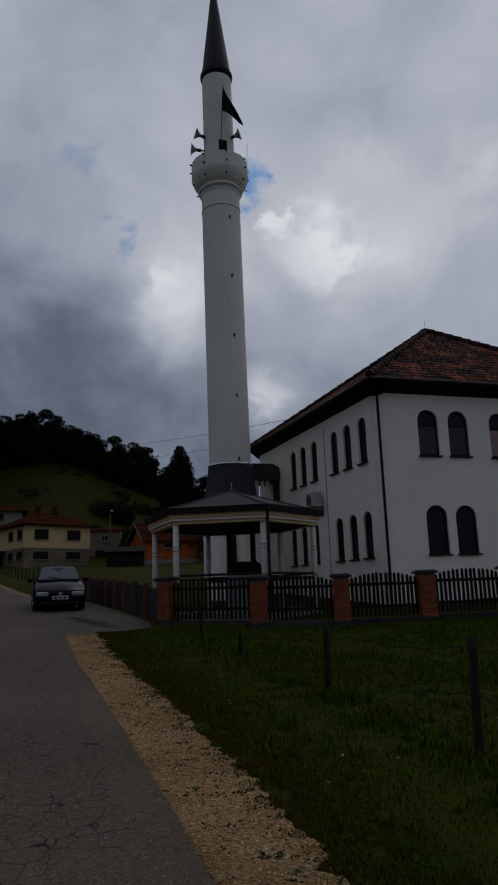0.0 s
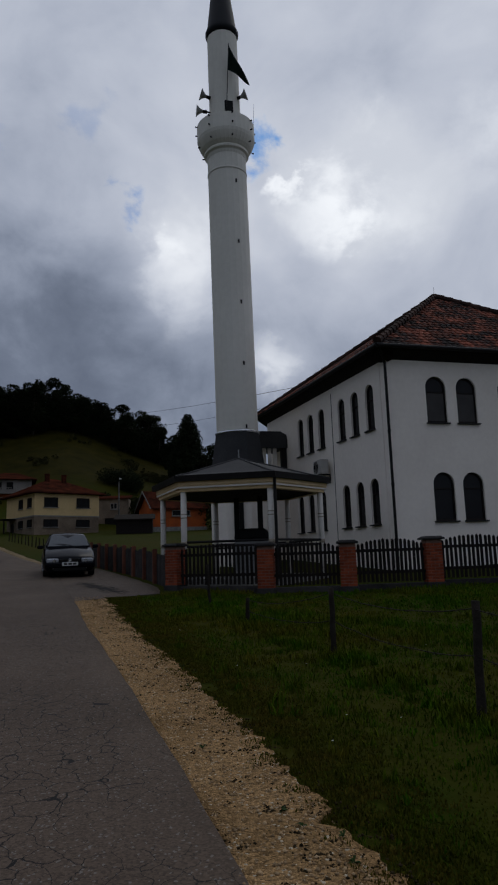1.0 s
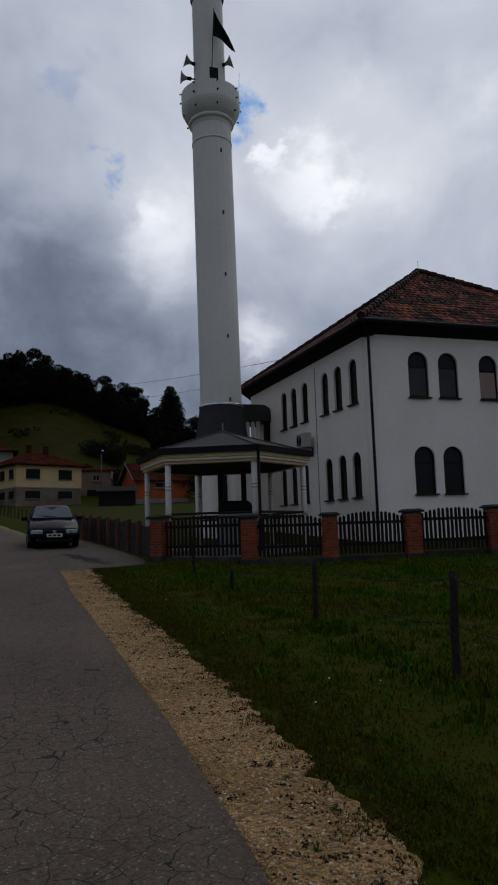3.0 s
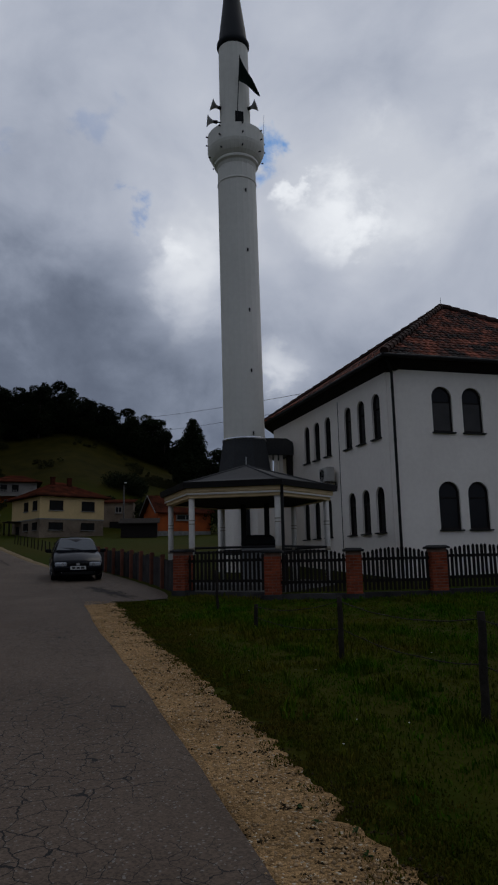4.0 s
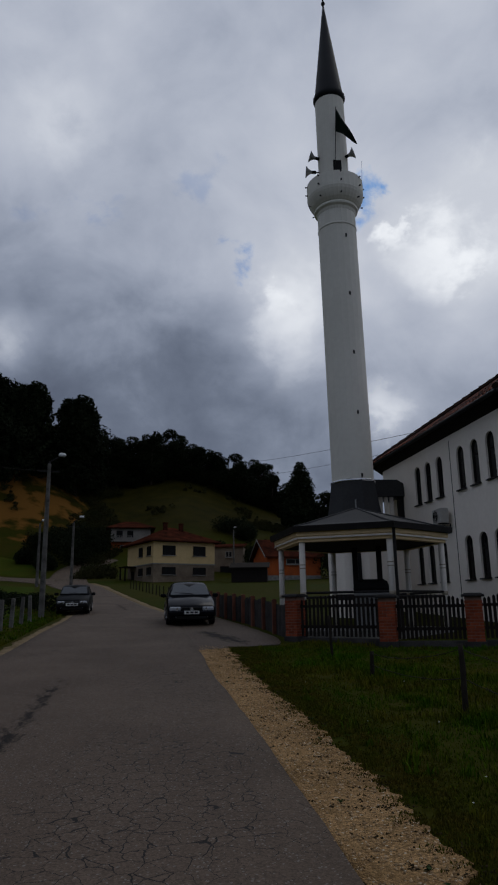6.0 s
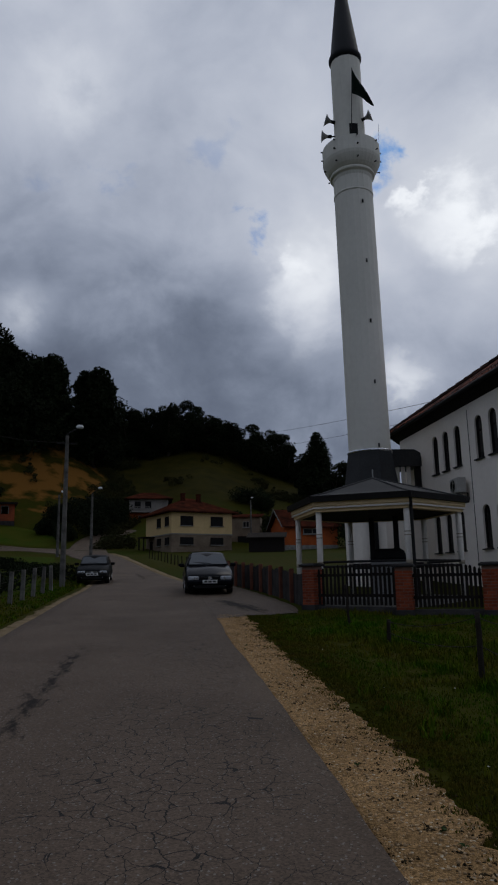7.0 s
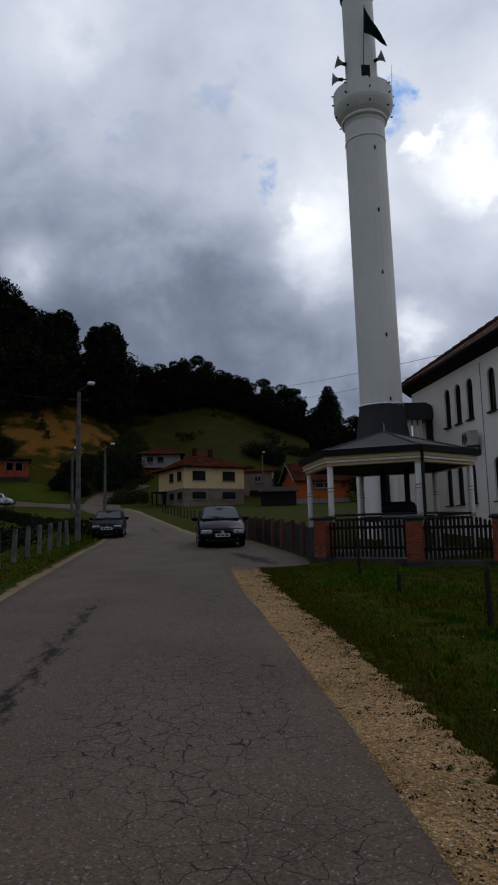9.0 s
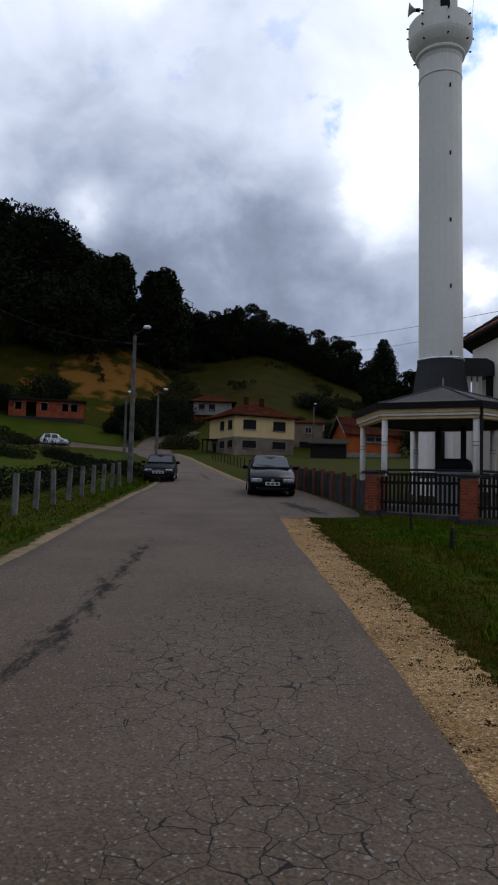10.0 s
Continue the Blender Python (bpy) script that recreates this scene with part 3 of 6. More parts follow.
GRAVEL_L = ((1.55, -6), (0.70, -1), (0.23, 1.7), (-0.06, 3.0), (-0.29, 3.75), (-0.52, 4.5), (-0.95, 5.8), (-1.51, 7.45), (-2.30, 9.7), (-3.38, 12.65), (-4.45, 15.9), (-4.75, 17.0))
tagged(ribbon("gravel_shoulder", GRAVEL_L, GRAVEL_R, 0.022, M_GRAVEL, 6, 0.06, 0.17), "ochre gravel shoulder strewn with pale stones", "gravel", kind="structure")
tagged(ribbon("field", ((-34, 8), (-40, 30), (-56, 58), (-60, 66)), ((-10.6, 10.0), (-14.0, 22.5), (-19.5, 36), (-35.5, 66)), 0.03, M_FIELD, 14, 0.8, 0.3, 0.0), "bright green mown pasture beside the road", "field", kind="structure")
tagged(ribbon("field", ((-84, 77), (-69, 84.2), (-57, 89.2), (-50, 90.2)), ((-87, 87), (-72, 92), (-60, 98.5), (-49.5, 98)), 0.03, M_FIELD, 8, 0.8, 0.3, 0.0), "bright green pasture below the brick house", "field", kind="structure")
tagged(ribbon("road_verge", ((-5.72, 5.0), (-6.47, 7.6), (-8.47, 13.1), (-11.0, 20.4), (-13.4, 27.6), (-18.75, 40.9)), ((-5.4, 5.0), (-6.15, 7.7), (-8.15, 13.2), (-10.7, 20.5), (-13.1, 27.7), (-18.4, 40.9)), 0.024, M_DUST, 3, 0.15, 0.2), "pale dusty gravel verge along the road", "gravel", kind="structure")
tagged(ribbon("road_verge", ((-9.6, 29.8), (-14.9, 39.7), (-24.6, 59), (-28.2, 66.5), (-35.5, 80)), ((-9.2, 29.9), (-14.5, 39.9), (-24.1, 59.2), (-27.6, 66.8), (-34.9, 80.3)), 0.024, M_DUST, 3, 0.4, 0.15), "pale dusty gravel verge along the road", "gravel", kind="structure")

# ---------- mosque ----------
MOSQUE = pose(4.246, 22.443, 0, 0, 0, 16.25)
SIDE, DEEP = 10.9, 11.3
SKEW = 0.0743  # the side wall stands a little out of square with the front
mosque = thing("mosque", "two-storey white plastered mosque with tiled pyramid roof", "building", MOSQUE)
WALL_BOTTOM, WALL_TOP = 0.35, 8.25


def arch_outline(w, z0, z1, seg=12):
    """Half the outline that every arched opening shares: upright sides under a round head."""
    r = w / 2
    pts = [(-r, z0), (r, z0)]
    for i in range(seg + 1):
        a = math.pi * i / seg
        pts.append((r * math.cos(a), z1 - r + r * math.sin(a)))
    return pts


def wall_with_openings(name, length, holes, lay, thick=0.38, start=0.0):
    """A thick wall; holes are (centre, width, sill, head), round-headed and cut right through."""
    bm = bmesh.new()
    xs = sorted({start, length, *[c - w / 2 for c, w, _, _ in holes], *[c + w / 2 for c, w, _, _ in holes]})
    for a, b in zip(xs, xs[1:]):
        mid = (a + b) / 2
        col = sorted([h for h in holes if h[0] - h[1] / 2 < mid < h[0] + h[1] / 2], key=lambda h: h[2])
        z = WALL_BOTTOM
        for c, w, s, e in col:
            extrude_outline(bm, [(a, z), (b, z), (b, s), (a, s)], thick, lay)
            # the spandrels over the round head
            r = w / 2
            arc = [(c + r * math.cos(math.pi * i / 12), e - r + r * math.sin(math.pi * i / 12)) for i in range(13)]
            top = e + 0.10
            for p, q in zip(arc, arc[1:]):
                extrude_outline(bm, [p, (p[0], top), (q[0], top), q], thick, lay)
            z = top
        extrude_outline(bm, [(a, z), (b, z), (b, WALL_TOP), (a, WALL_TOP)], thick, lay)
    bmesh.ops.remove_doubles(bm, verts=bm.verts, dist=0.0005)
    inner = [f for f in bm.faces if len(f.verts) == 4 and all(len(e.link_faces) > 2 for e in f.edges)]
    bmesh.ops.delete(bm, geom=inner, context="FACES_ONLY")
    return part(name, bm, M_PLASTER, mosque)


FRONT = [(1.87, 0.78, 5.95, 7.57), (3.05, 0.78, 5.95, 7.57), (4.70, 0.76, 5.93, 7.55), (5.74, 0.76, 5.93, 7.55), (7.4, 0.76, 5.93, 7.55), (8.6, 0.76, 5.93, 7.55),
         (1.91, 0.80, 2.61, 4.24), (3.03, 0.80, 2.61, 4.24), (7.4, 0.8, 2.61, 4.24), (8.6, 0.8, 2.61, 4.24)]
SIDE_W = [(c, 0.58, 5.88, 7.51) for c in (1.17, 2.29, 3.36, 5.17, 6.25, 7.28)] + [(c, 0.59, 2.59, 4.17) for c in (1.18, 2.22, 3.29, 5.35, 6.48, 7.55)]


def front_lay(a, b, d):
    return (a, d, b)


def side_lay(a, b, d):
    return (d - SKEW * a, a, b)


wall_with_openings("wall_front", SIDE, FRONT, front_lay)
wall_with_openings("wall_side", DEEP, SIDE_W, side_lay, start=0.38)
bm = bmesh.new()
box(bm, (SIDE / 2, DEEP - 0.15, (WALL_BOTTOM + WALL_TOP) / 2), (SIDE - 0.8, 0.3, WALL_TOP - WALL_BOTTOM))
box(bm, (SIDE - 0.15, DEEP / 2, (WALL_BOTTOM + WALL_TOP) / 2), (0.3, DEEP - 0.8, WALL_TOP - WALL_BOTTOM))
box(bm, (SIDE / 2, DEEP / 2, 4.95), (SIDE - 0.8, DEEP - 0.8, 0.25))
part("wall_back", bm, M_PLASTER, mosque)


def arched_window(c, w, s, e, lay, index, blind):
    """Frame, glass, sill, mullion and, where one hangs, a blind, set back in its opening."""
    bm = bmesh.new()
    out = [(c + a, b) for a, b in arch_outline(w - 0.004, s + 0.002, e - 0.002)]
    inn = [(c + a, b) for a, b in arch_outline(w - 0.12, s + 0.06, e - 0.06)]
    ring0 = [bm.verts.new(lay(a, b, 0.07)) for a, b in out]
    ring1 = [bm.verts.new(lay(a, b, 0.07)) for a, b in inn]
    ring2 = [bm.verts.new(lay(a, b, 0.13)) for a, b in inn]
    ring3 = [bm.verts.new(lay(a, b, 0.13)) for a, b in out]
    for p, q in ((ring0, ring1), (ring1, ring2), (ring2, ring3)):
        for i in range(len(p)):
            j = (i + 1) % len(p)
            bm.faces.new((p[i], p[j], q[j], q[i]))
    mid = s + (e - s) * 0.66
    for a0, b0, a1, b1 in ((c - w / 2 + 0.05, mid - 0.02, c + w / 2 - 0.05, mid + 0.02),):
        extrude_outline(bm, [(a0, b0), (a1, b0), (a1, b1), (a0, b1)], 0.05, lambda a, b, d: lay(a, b, 0.075 + d))
    win = part("window", bm, M_WOOD_DARK, mosque, "dark-framed round-headed window")
    bm = bmesh.new()
    extrude_outline(bm, [(c + a, b) for a, b in arch_outline(w - 0.11, s + 0.055, e - 0.055)], 0.012, lambda a, b, d: lay(a, b, 0.105 + d))
    part("pane", bm, M_GLASS, win)
    bm = bmesh.new()
    extrude_outline(bm, [(c - w / 2 - 0.05, s - 0.05), (c + w / 2 + 0.05, s - 0.05), (c + w / 2 + 0.05, s - 0.004), (c - w / 2 - 0.05, s - 0.004)], 0.24, lambda a, b, d: lay(a, b, d - 0.09))
    part("sill", bm, M_DARK_METAL, win)
    if blind:
        bm = bmesh.new()
        top = s + (e - s) * blind[0]
        extrude_outline(bm, [(c - w / 2 + 0.065, s + 0.07), (c + w / 2 - 0.065, s + 0.07), (c + w / 2 - 0.065, top), (c - w / 2 + 0.065, top)], 0.008, lambda a, b, d: lay(a, b, 0.090 + d))
        part("blind", bm, blind[1], win)


for k, h in enumerate(FRONT):
    arched_window(*h, front_lay, k, ((0.66, M_BLIND) if k < 2 else (0.62, M_BLIND_PINK) if k == 2 else None))
for k, h in enumerate(SIDE_W):
    arched_window(*h, side_lay, k, None)

# roof: a pyramid on broad dark eaves
OVER, EAVE, APEX = 0.42, 8.50, 12.80
bm = bmesh.new()
a, b, deep = -OVER, SIDE + OVER, DEEP + OVER
mid = SIDE / 2
far = DEEP - mid
eaves = ((a - SKEW * a, a), (b, a), (b, deep), (a - SKEW * deep, deep))
ring = [bm.verts.new((*p, EAVE)) for p in eaves]
tip, tail = bm.verts.new((mid, mid, APEX - 0.05)), bm.verts.new((mid, far, APEX - 0.05))
for f in ((ring[0], ring[1], tip), (ring[1], ring[2], tail, tip), (ring[2], ring[3], tail), (ring[3], ring[0], tip, tail)):
    bm.faces.new(f)
low = [bm.verts.new((*p, EAVE - 0.10)) for p in eaves]
for i in range(4):
    bm.faces.new((ring[i], low[i], low[(i + 1) % 4], ring[(i + 1) % 4]))
bm.faces.new(low[::-1])
roof = part("roof", bm, M_WOOD_DARK, mosque, "red clay tile roof, blackened in patches")
bm = bmesh.new()
e = OVER - 0.02
for i, (p, q) in enumerate((((-e, -e), (SIDE + e, -e)), ((-e, -e), (-e, DEEP + e)))):
    # boxed soffit that slopes down to the wall, and a cornice moulding
    inward = (0, 1) if i == 0 else (1, 0)
    o = OVER + 0.10
    v = [bm.verts.new((x, y, z)) for x, y, z in ((p[0], p[1], EAVE - 0.11), (q[0], q[1], EAVE - 0.11),
         (q[0] + inward[0] * o, q[1] + inward[1] * o, 8.02), (p[0] + inward[0] * o, p[1] + inward[1] * o, 8.02))]
    if i:
        for c in v:
            c.co.x -= SKEW * c.co.y
    bm.faces.new(v)
    w = [bm.verts.new((x.co.x + 0.0, x.co.y + 0.0, 8.28)) for x in v[2:]]
    bm.faces.new((v[2], w[0], w[1], v[3]))
part("soffit", bm, M_WOOD_DARK, mosque, "dark wooden soffit under the eaves")
for i, (p, q) in enumerate((((-OVER - 0.07, -OVER - 0.07), (SIDE + OVER, -OVER - 0.07)), ((-OVER - 0.07, -OVER - 0.07), (-OVER - 0.07 - SKEW * DEEP, DEEP + OVER)))):
    bm = bmesh.new()
    tube(bm, (*p, EAVE - 0.05), (*q, EAVE - 0.05), 0.075, seg=10)
    part("gutter", bm, M_DARK_METAL, mosque)
bm = bmesh.new()
tube(bm, (-0.35, -0.40, EAVE - 0.1), (-0.03, -0.09, 7.95), 0.05)
tube(bm, (-0.03, -0.09, 7.95), (-0.03, -0.09, 0.6), 0.05)
for z in (7.4, 5.6, 3.8, 2.0):
    tube(bm, (-0.03, -0.09, z), (-0.03, -0.09, z + 0.05), 0.062)
part("downpipe", bm, M_DARK_METAL, mosque, "dark brown downpipe at the wall corner")
bm = bmesh.new()
tube(bm, (mid, mid, APEX - 0.1), (mid, mid, APEX + 0.55), 0.012, 0.006)
part("lightning_rod", bm, M_DARK_METAL, mosque)
bm = bmesh.new()
for k in range(15):
    for x0, y0 in ((a, a), (b, a)):
        t = (k + 0.5) / 15
        p = Vector((x0, y0, EAVE)).lerp(Vector((mid, mid, APEX)), t)
        tube(bm, p, p + Vector((0, 0, 0.20)), 0.008, seg=5)
for x0, y0 in ((a, a), (b, a)):
    tube(bm, (x0, y0, EAVE + 0.2), (mid, mid, APEX + 0.2), 0.006, seg=5)
part("lightning_wire", bm, M_CHROME, mosque)

# ridge tiles on the hips that face the road
bm = bmesh.new()
for x0, y0, y1 in ((a, a, mid), (b, a, mid), (a - SKEW * deep, deep, far), (mid, far, mid)):
    p0, p1 = Vector((x0, y0, APEX + 0.10 if x0 == mid else EAVE + 0.10)), Vector((mid, y1, APEX + 0.10))
    n = 8 if x0 == mid else 22
    for k in range(n):
        tube(bm, p0.lerp(p1, k / n), p0.lerp(p1, (k + 1.15) / n) , 0.15, 0.11, seg=8)
part("hip_tiles", bm, M_HIP, mosque, "dark clay ridge tiles along the hips")

# air conditioner on brackets
def air_conditioner(m):
    ac = thing("air_conditioner", "white air conditioner unit bracketed to the plaster wall", "air conditioner", m)
    bm = bmesh.new()
    box(bm, (0, 0, 0.29), (0.32, 0.85, 0.58), bevel=0.02)
    body = part("body", bm, M_AC, ac)
    bm = bmesh.new()
    for k in range(5):
        r0 = 0.05 + 0.045 * k
        n = 20
        for i in range(n):
            t0, t1 = 2 * math.pi * i / n, 2 * math.pi * (i + 1) / n
            tube(bm, (-0.175, 0.1 + r0 * math.cos(t0), 0.29 + r0 * math.sin(t0)), (-0.175, 0.1 + r0 * math.cos(t1), 0.29 + r0 * math.sin(t1)), 0.008, seg=4, caps=False)
    part("fan_grille", bm, M_BLACK, body)
    for s in (-0.3, 0.3):
        bm = bmesh.new()
        box(bm, (0.02, s, -0.02), (0.5, 0.04, 0.04))
        box(bm, (0.25, s, -0.18), (0.04, 0.04, 0.36))
        part("bracket", bm, M_DARK_METAL, ac)


air_conditioner(MOSQUE @ pose(-0.30 - SKEW * 4.75, 4.75, 4.74))
# overhead cable clipped along the wall
bm = bmesh.new()
tube(bm, (-0.012 - SKEW * 4.15, 4.15, 0.8), (-0.012 - SKEW * 4.15, 4.15, 7.9), 0.012, seg=5)
part("wall_cable", bm, M_PLATE, mosque)

# stair bay with a rounded sheet roof between mosque and minaret
bay = thing("stair_bay", "covered white stair bay with dark rounded sheet roof", "annex", MOSQUE @ pose(-1.67, 9.7, -0.22))
bm = bmesh.new()
box(bm, (0.05, 0, 2.9), (1.8, 1.5, 5.1))
part("wall", bm, M_PLASTER, bay)
bm = bmesh.new()
n = 8
pts = [(-1.0, 6.72), (-1.0, 7.12), (-0.85, 7.40), (-0.4, 7.48), (0.7, 7.48), (0.98, 7.32), (1.02, 7.05), (1.02, 6.72)]
extrude_outline(bm, pts, 1.8, lambda a_, b_, d: (a_, d - 0.9, b_))
part("roof", bm, M_SHEET, bay, "dark rounded sheet metal roof")
for x in (-0.8, -0.55, -0.3, -0.05, 0.2, 0.45):
    bm = bmesh.new()
    box(bm, (x, -0.7, 6.2), (0.17, 0.06, 1.1))
    part("baluster", bm, M_COLUMN, bay)
bm = bmesh.new()
box(bm, (0.88, -0.66, 6.2), (0.26, 0.2, 1.1))
part("post", bm, M_DARK_METAL, bay)

# ---------- minaret ----------
MINX, MINY = -0.93, 28.45
minaret = thing("minaret", "tall slender white minaret with balcony and dark pointed spire", "minaret", pose(MINX - 0.04, MINY, 0, 0, -0.55, 0))
bm = bmesh.new()
lathe(bm, [(1.28, 0.9), (1.28, 4.2)], 8, phase=math.pi / 8, smooth=False)
part("base", bm, M_PLASTER, minaret)
bm = bmesh.new()
lathe(bm, [(1.36, 4.15), (1.33, 4.6), (1.17, 5.5), (1.00, 6.55), (0.97, 6.78)], 8, phase=math.pi / 8, smooth=False)
part("skirt", bm, M_SHEET, minaret, "flared grey sheet metal skirt")
bm = bmesh.new()
lathe(bm, [(0.93, 6.74), (0.95, 6.77), (0.95, 6.82), (0.89, 6.86)], 32)
part("drip_edge", bm, M_CHROME, minaret)
bm = bmesh.new()
lathe(bm, [(0.885, 6.78), (0.875, 18.2), (0.875, 19.7)], 20, smooth=False)
shaft = part("shaft", bm, M_MINARET, minaret)
bm = bmesh.new()
lathe(bm, [(0.87, 18.66), (0.90, 18.69), (0.90, 18.74), (0.87, 18.77)], 32)
part("ring", bm, M_MINARET, minaret)
bm = bmesh.new()
lathe(bm, [(0.875, 19.44), (0.92, 19.58), (1.01, 19.66), (1.02, 19.74), (0.985, 19.79), (1.04, 19.84), (1.13, 19.95), (1.21, 20.10), (1.28, 20.26), (1.315, 20.40), (1.2, 20.43)], 40, smooth=False)
part("corbel", bm, M_MINARET, minaret, "stepped moulded corbel under the balcony")
bm = bmesh.new()
lathe(bm, [(1.315, 20.40), (1.315, 21.10), (1.22, 21.11), (1.21, 20.45)], 32, smooth=False)
balcony = part("balcony", bm, M_MINARET, minaret, "round white balcony parapet")
for k in range(8):
    for z in (20.58, 21.02, 20.02):
        a_ = 2 * math.pi * (k + 0.35) / 8
        bm = bmesh.new()
        rr = 1.31 if z > 20.5 else 1.20
        tube(bm, (rr * math.cos(a_), rr * math.sin(a_), z), ((rr + 0.10) * math.cos(a_), (rr + 0.10) * math.sin(a_), z), 0.025, 0.04, seg=6)
        part("lamp", bm, M_BLACK, balcony)
bm = bmesh.new()
lathe(bm, [(0.715, 20.42), (0.70, 25.85)], 20, smooth=False)
upper = part("upper_shaft", bm, M_MINARET, minaret)
bm = bmesh.new()
lathe(bm, [(0.70, 25.72), (0.78, 25.90), (0.78, 26.02), (0.69, 26.2), (0.03, 31.7)], 24)
lathe(bm, [(0.02, 31.6), (0.11, 31.8), (0.02, 31.98), (0.08, 32.12), (0.01, 32.4)], 12)
part("spire", bm, M_CONE, minaret, "dark pointed sheet metal spire")
a_ = radians(-72)
bm = bmesh.new()
box(bm, (0.70 * math.cos(a_), 0.70 * math.sin(a_), 21.66), (0.38, 0.10, 0.76), rz=radians(18))
part("door", bm, M_BLACK, minaret, "small dark balcony doorway")
for z in (6.98, 9.70, 12.42, 15.20, 18.06):
    bm = bmesh.new()
    rr = 0.88
    a_ = radians(-62)
    box(bm, (rr * math.cos(a_), rr * math.sin(a_), z), (0.06, 0.05, 0.16), rz=radians(28))
    part("slit", bm, M_BLACK, shaft)
bm = bmesh.new()
tube(bm, (1.25, 0.1, 20.4), (1.36, 0.0, 22.3), 0.008, seg=5)
part("cable", bm, M_HORN, minaret)
bm = bmesh.new()
box(bm, (0.0, -1.30, 2.6), (0.36, 0.06, 3.2))
part("doorway", bm, M_BLACK, minaret)


def horn(px, py, z, yaw, tilt):
    h = thing("horn_loudspeaker", "grey horn loudspeaker fixed to the minaret", "loudspeaker", pose(MINX - 0.25 + px, MINY + py, z, 0, 0, yaw) @ pose(0, 0, 0, 0, tilt, 0), "minaret loudspeakers")
    bm = bmesh.new()
    rings = [(0.07, 0.0), (0.09, 0.08), (0.15, 0.17), (0.23, 0.25), (0.28, 0.29), (0.27, 0.295), (0.21, 0.25), (0.05, 0.12)]
    seg = 16
    rr = [[bm.verts.new((x, r * math.cos(2 * math.pi * i / seg), r * math.sin(2 * math.pi * i / seg))) for i in range(seg)] for r, x in rings]
    for p, q in zip(rr, rr[1:]):
        for i in range(seg):
            bm.faces.new((p[i], p[(i + 1) % seg], q[(i + 1) % seg], q[i])).smooth = True
    part("bell", bm, M_HORN, h)
    bm = bmesh.new()
    tube(bm, (-0.18, 0, 0), (0.02, 0, 0), 0.085, 0.07, seg=12)
    part("driver", bm, M_BLACK, h)
    bm = bmesh.new()
    box(bm, (-0.22, 0, 0), (0.26, 0.05, 0.05))
    part("bracket", bm, M_DARK_METAL, h)


horn(-0.80, -0.35, 22.55, 198, -14)
horn(-0.98, -0.50, 21.70, 190, -4)
horn(0.74, -0.35, 22.45, -14, -14)

flag = thing("flag", "dark green pennant hanging limp from a slanted pole", "flag", pose(MINX, MINY - 0.85, 22.3))
bm = bmesh.new()
tube(bm, (-0.12, 0.05, -0.6), (0.05, -0.15, 2.40), 0.018, seg=6)
part("pole", bm, M_DARK_METAL, flag)
bm = bmesh.new()
rows = []
for k in range(9):
    t = k / 8
    row = []
    for j in range(5):
        s = j / 4
        top = Vector((0.05 + 0.89 * t, -0.15 - 0.15 * t, 2.33 - 2.12 * t))
        bot = Vector((-0.03 + 0.97 * t, -0.08 - 0.15 * t, 1.18 - 1.0 * t))
        p = top.lerp(bot, s)
        p.y += 0.07 * math.sin(7 * t + 2 * s)
        row.append(bm.verts.new(p))
    rows.append(row)
for r0, r1 in zip(rows, rows[1:]):
    for j in range(4):
        bm.faces.new((r0[j], r0[j + 1], r1[j + 1], r1[j])).smooth = True
bmesh.ops.solidify(bm, geom=list(bm.faces), thickness=0.01)
part("cloth", bm, M_FLAG, flag)

# ---------- pavilion ----------
PAVX, PAVY, PHASE = -0.76, 21.5, -7
pavilion = thing("pavilion", "open six-sided pavilion with white columns and grey sheet roof", "pavilion", pose(PAVX, PAVY, 0))


def hexpt(r, k, z, turn=0.0):
    t = radians(15 + 60 * k + PHASE + turn)
    return (r * math.cos(t), -r * math.sin(t), z)


def hex_ring(bm, profile):
    rings = [[bm.verts.new(hexpt(r, k, z)) for k in range(6)] for r, z in profile]
    for p, q in zip(rings, rings[1:]):
        for i in range(6):
            bm.faces.new((p[i], p[(i + 1) % 6], q[(i + 1) % 6], q[i]))
    return rings


PAV_FLOOR = 1.05
bm = bmesh.new()
r_ = hex_ring(bm, [(2.75, 0.6), (2.75, PAV_FLOOR)])
bm.faces.new(r_[1])
part("floor", bm, M_CONCRETE, pavilion)
for k in range(6):
    x, y, _ = hexpt(2.52, k, 0)
    bm = bmesh.new()
    lathe(bm, [(0.088, PAV_FLOOR), (0.088, 2.6), (0.086, 3.53)], 14, c=(x, y, 0))
    col = part("column", bm, M_COLUMN, pavilion)
    for z in (1.98, 2.76, 2.86):
        bm = bmesh.new()
        lathe(bm, [(0.094, z), (0.094, z + (0.12 if z < 2 else 0.03))], 14, c=(x, y, 0))
        part("band", bm, M_BAND, col)
bm = bmesh.new()
hex_ring(bm, [(2.40, 3.52), (2.66, 3.52), (2.66, 3.60), (2.71, 3.61), (2.71, 3.66), (2.75, 3.69), (2.75, 3.80), (2.45, 3.84)])
part("cornice", bm, M_CREAM, pavilion, "cream moulded cornice")
bm = bmesh.new()
hex_ring(bm, [(2.70, 3.605), (2.735, 3.605), (2.735, 3.655), (2.70, 3.66)])
part("moulding", bm, M_COLUMN, pavilion)
bm = bmesh.new()
r_ = hex_ring(bm, [(2.42, 3.53), (2.30, 3.56)])
bm.faces.new(r_[1])
part("ceiling", bm, M_WOOD_DARK, pavilion, "dark boarded ceiling")
bm = bmesh.new()
r_ = hex_ring(bm, [(2.76, 3.86), (2.81, 3.97), (2.3, 4.08), (0.05, 4.72)])
bm.faces.new(r_[-1])
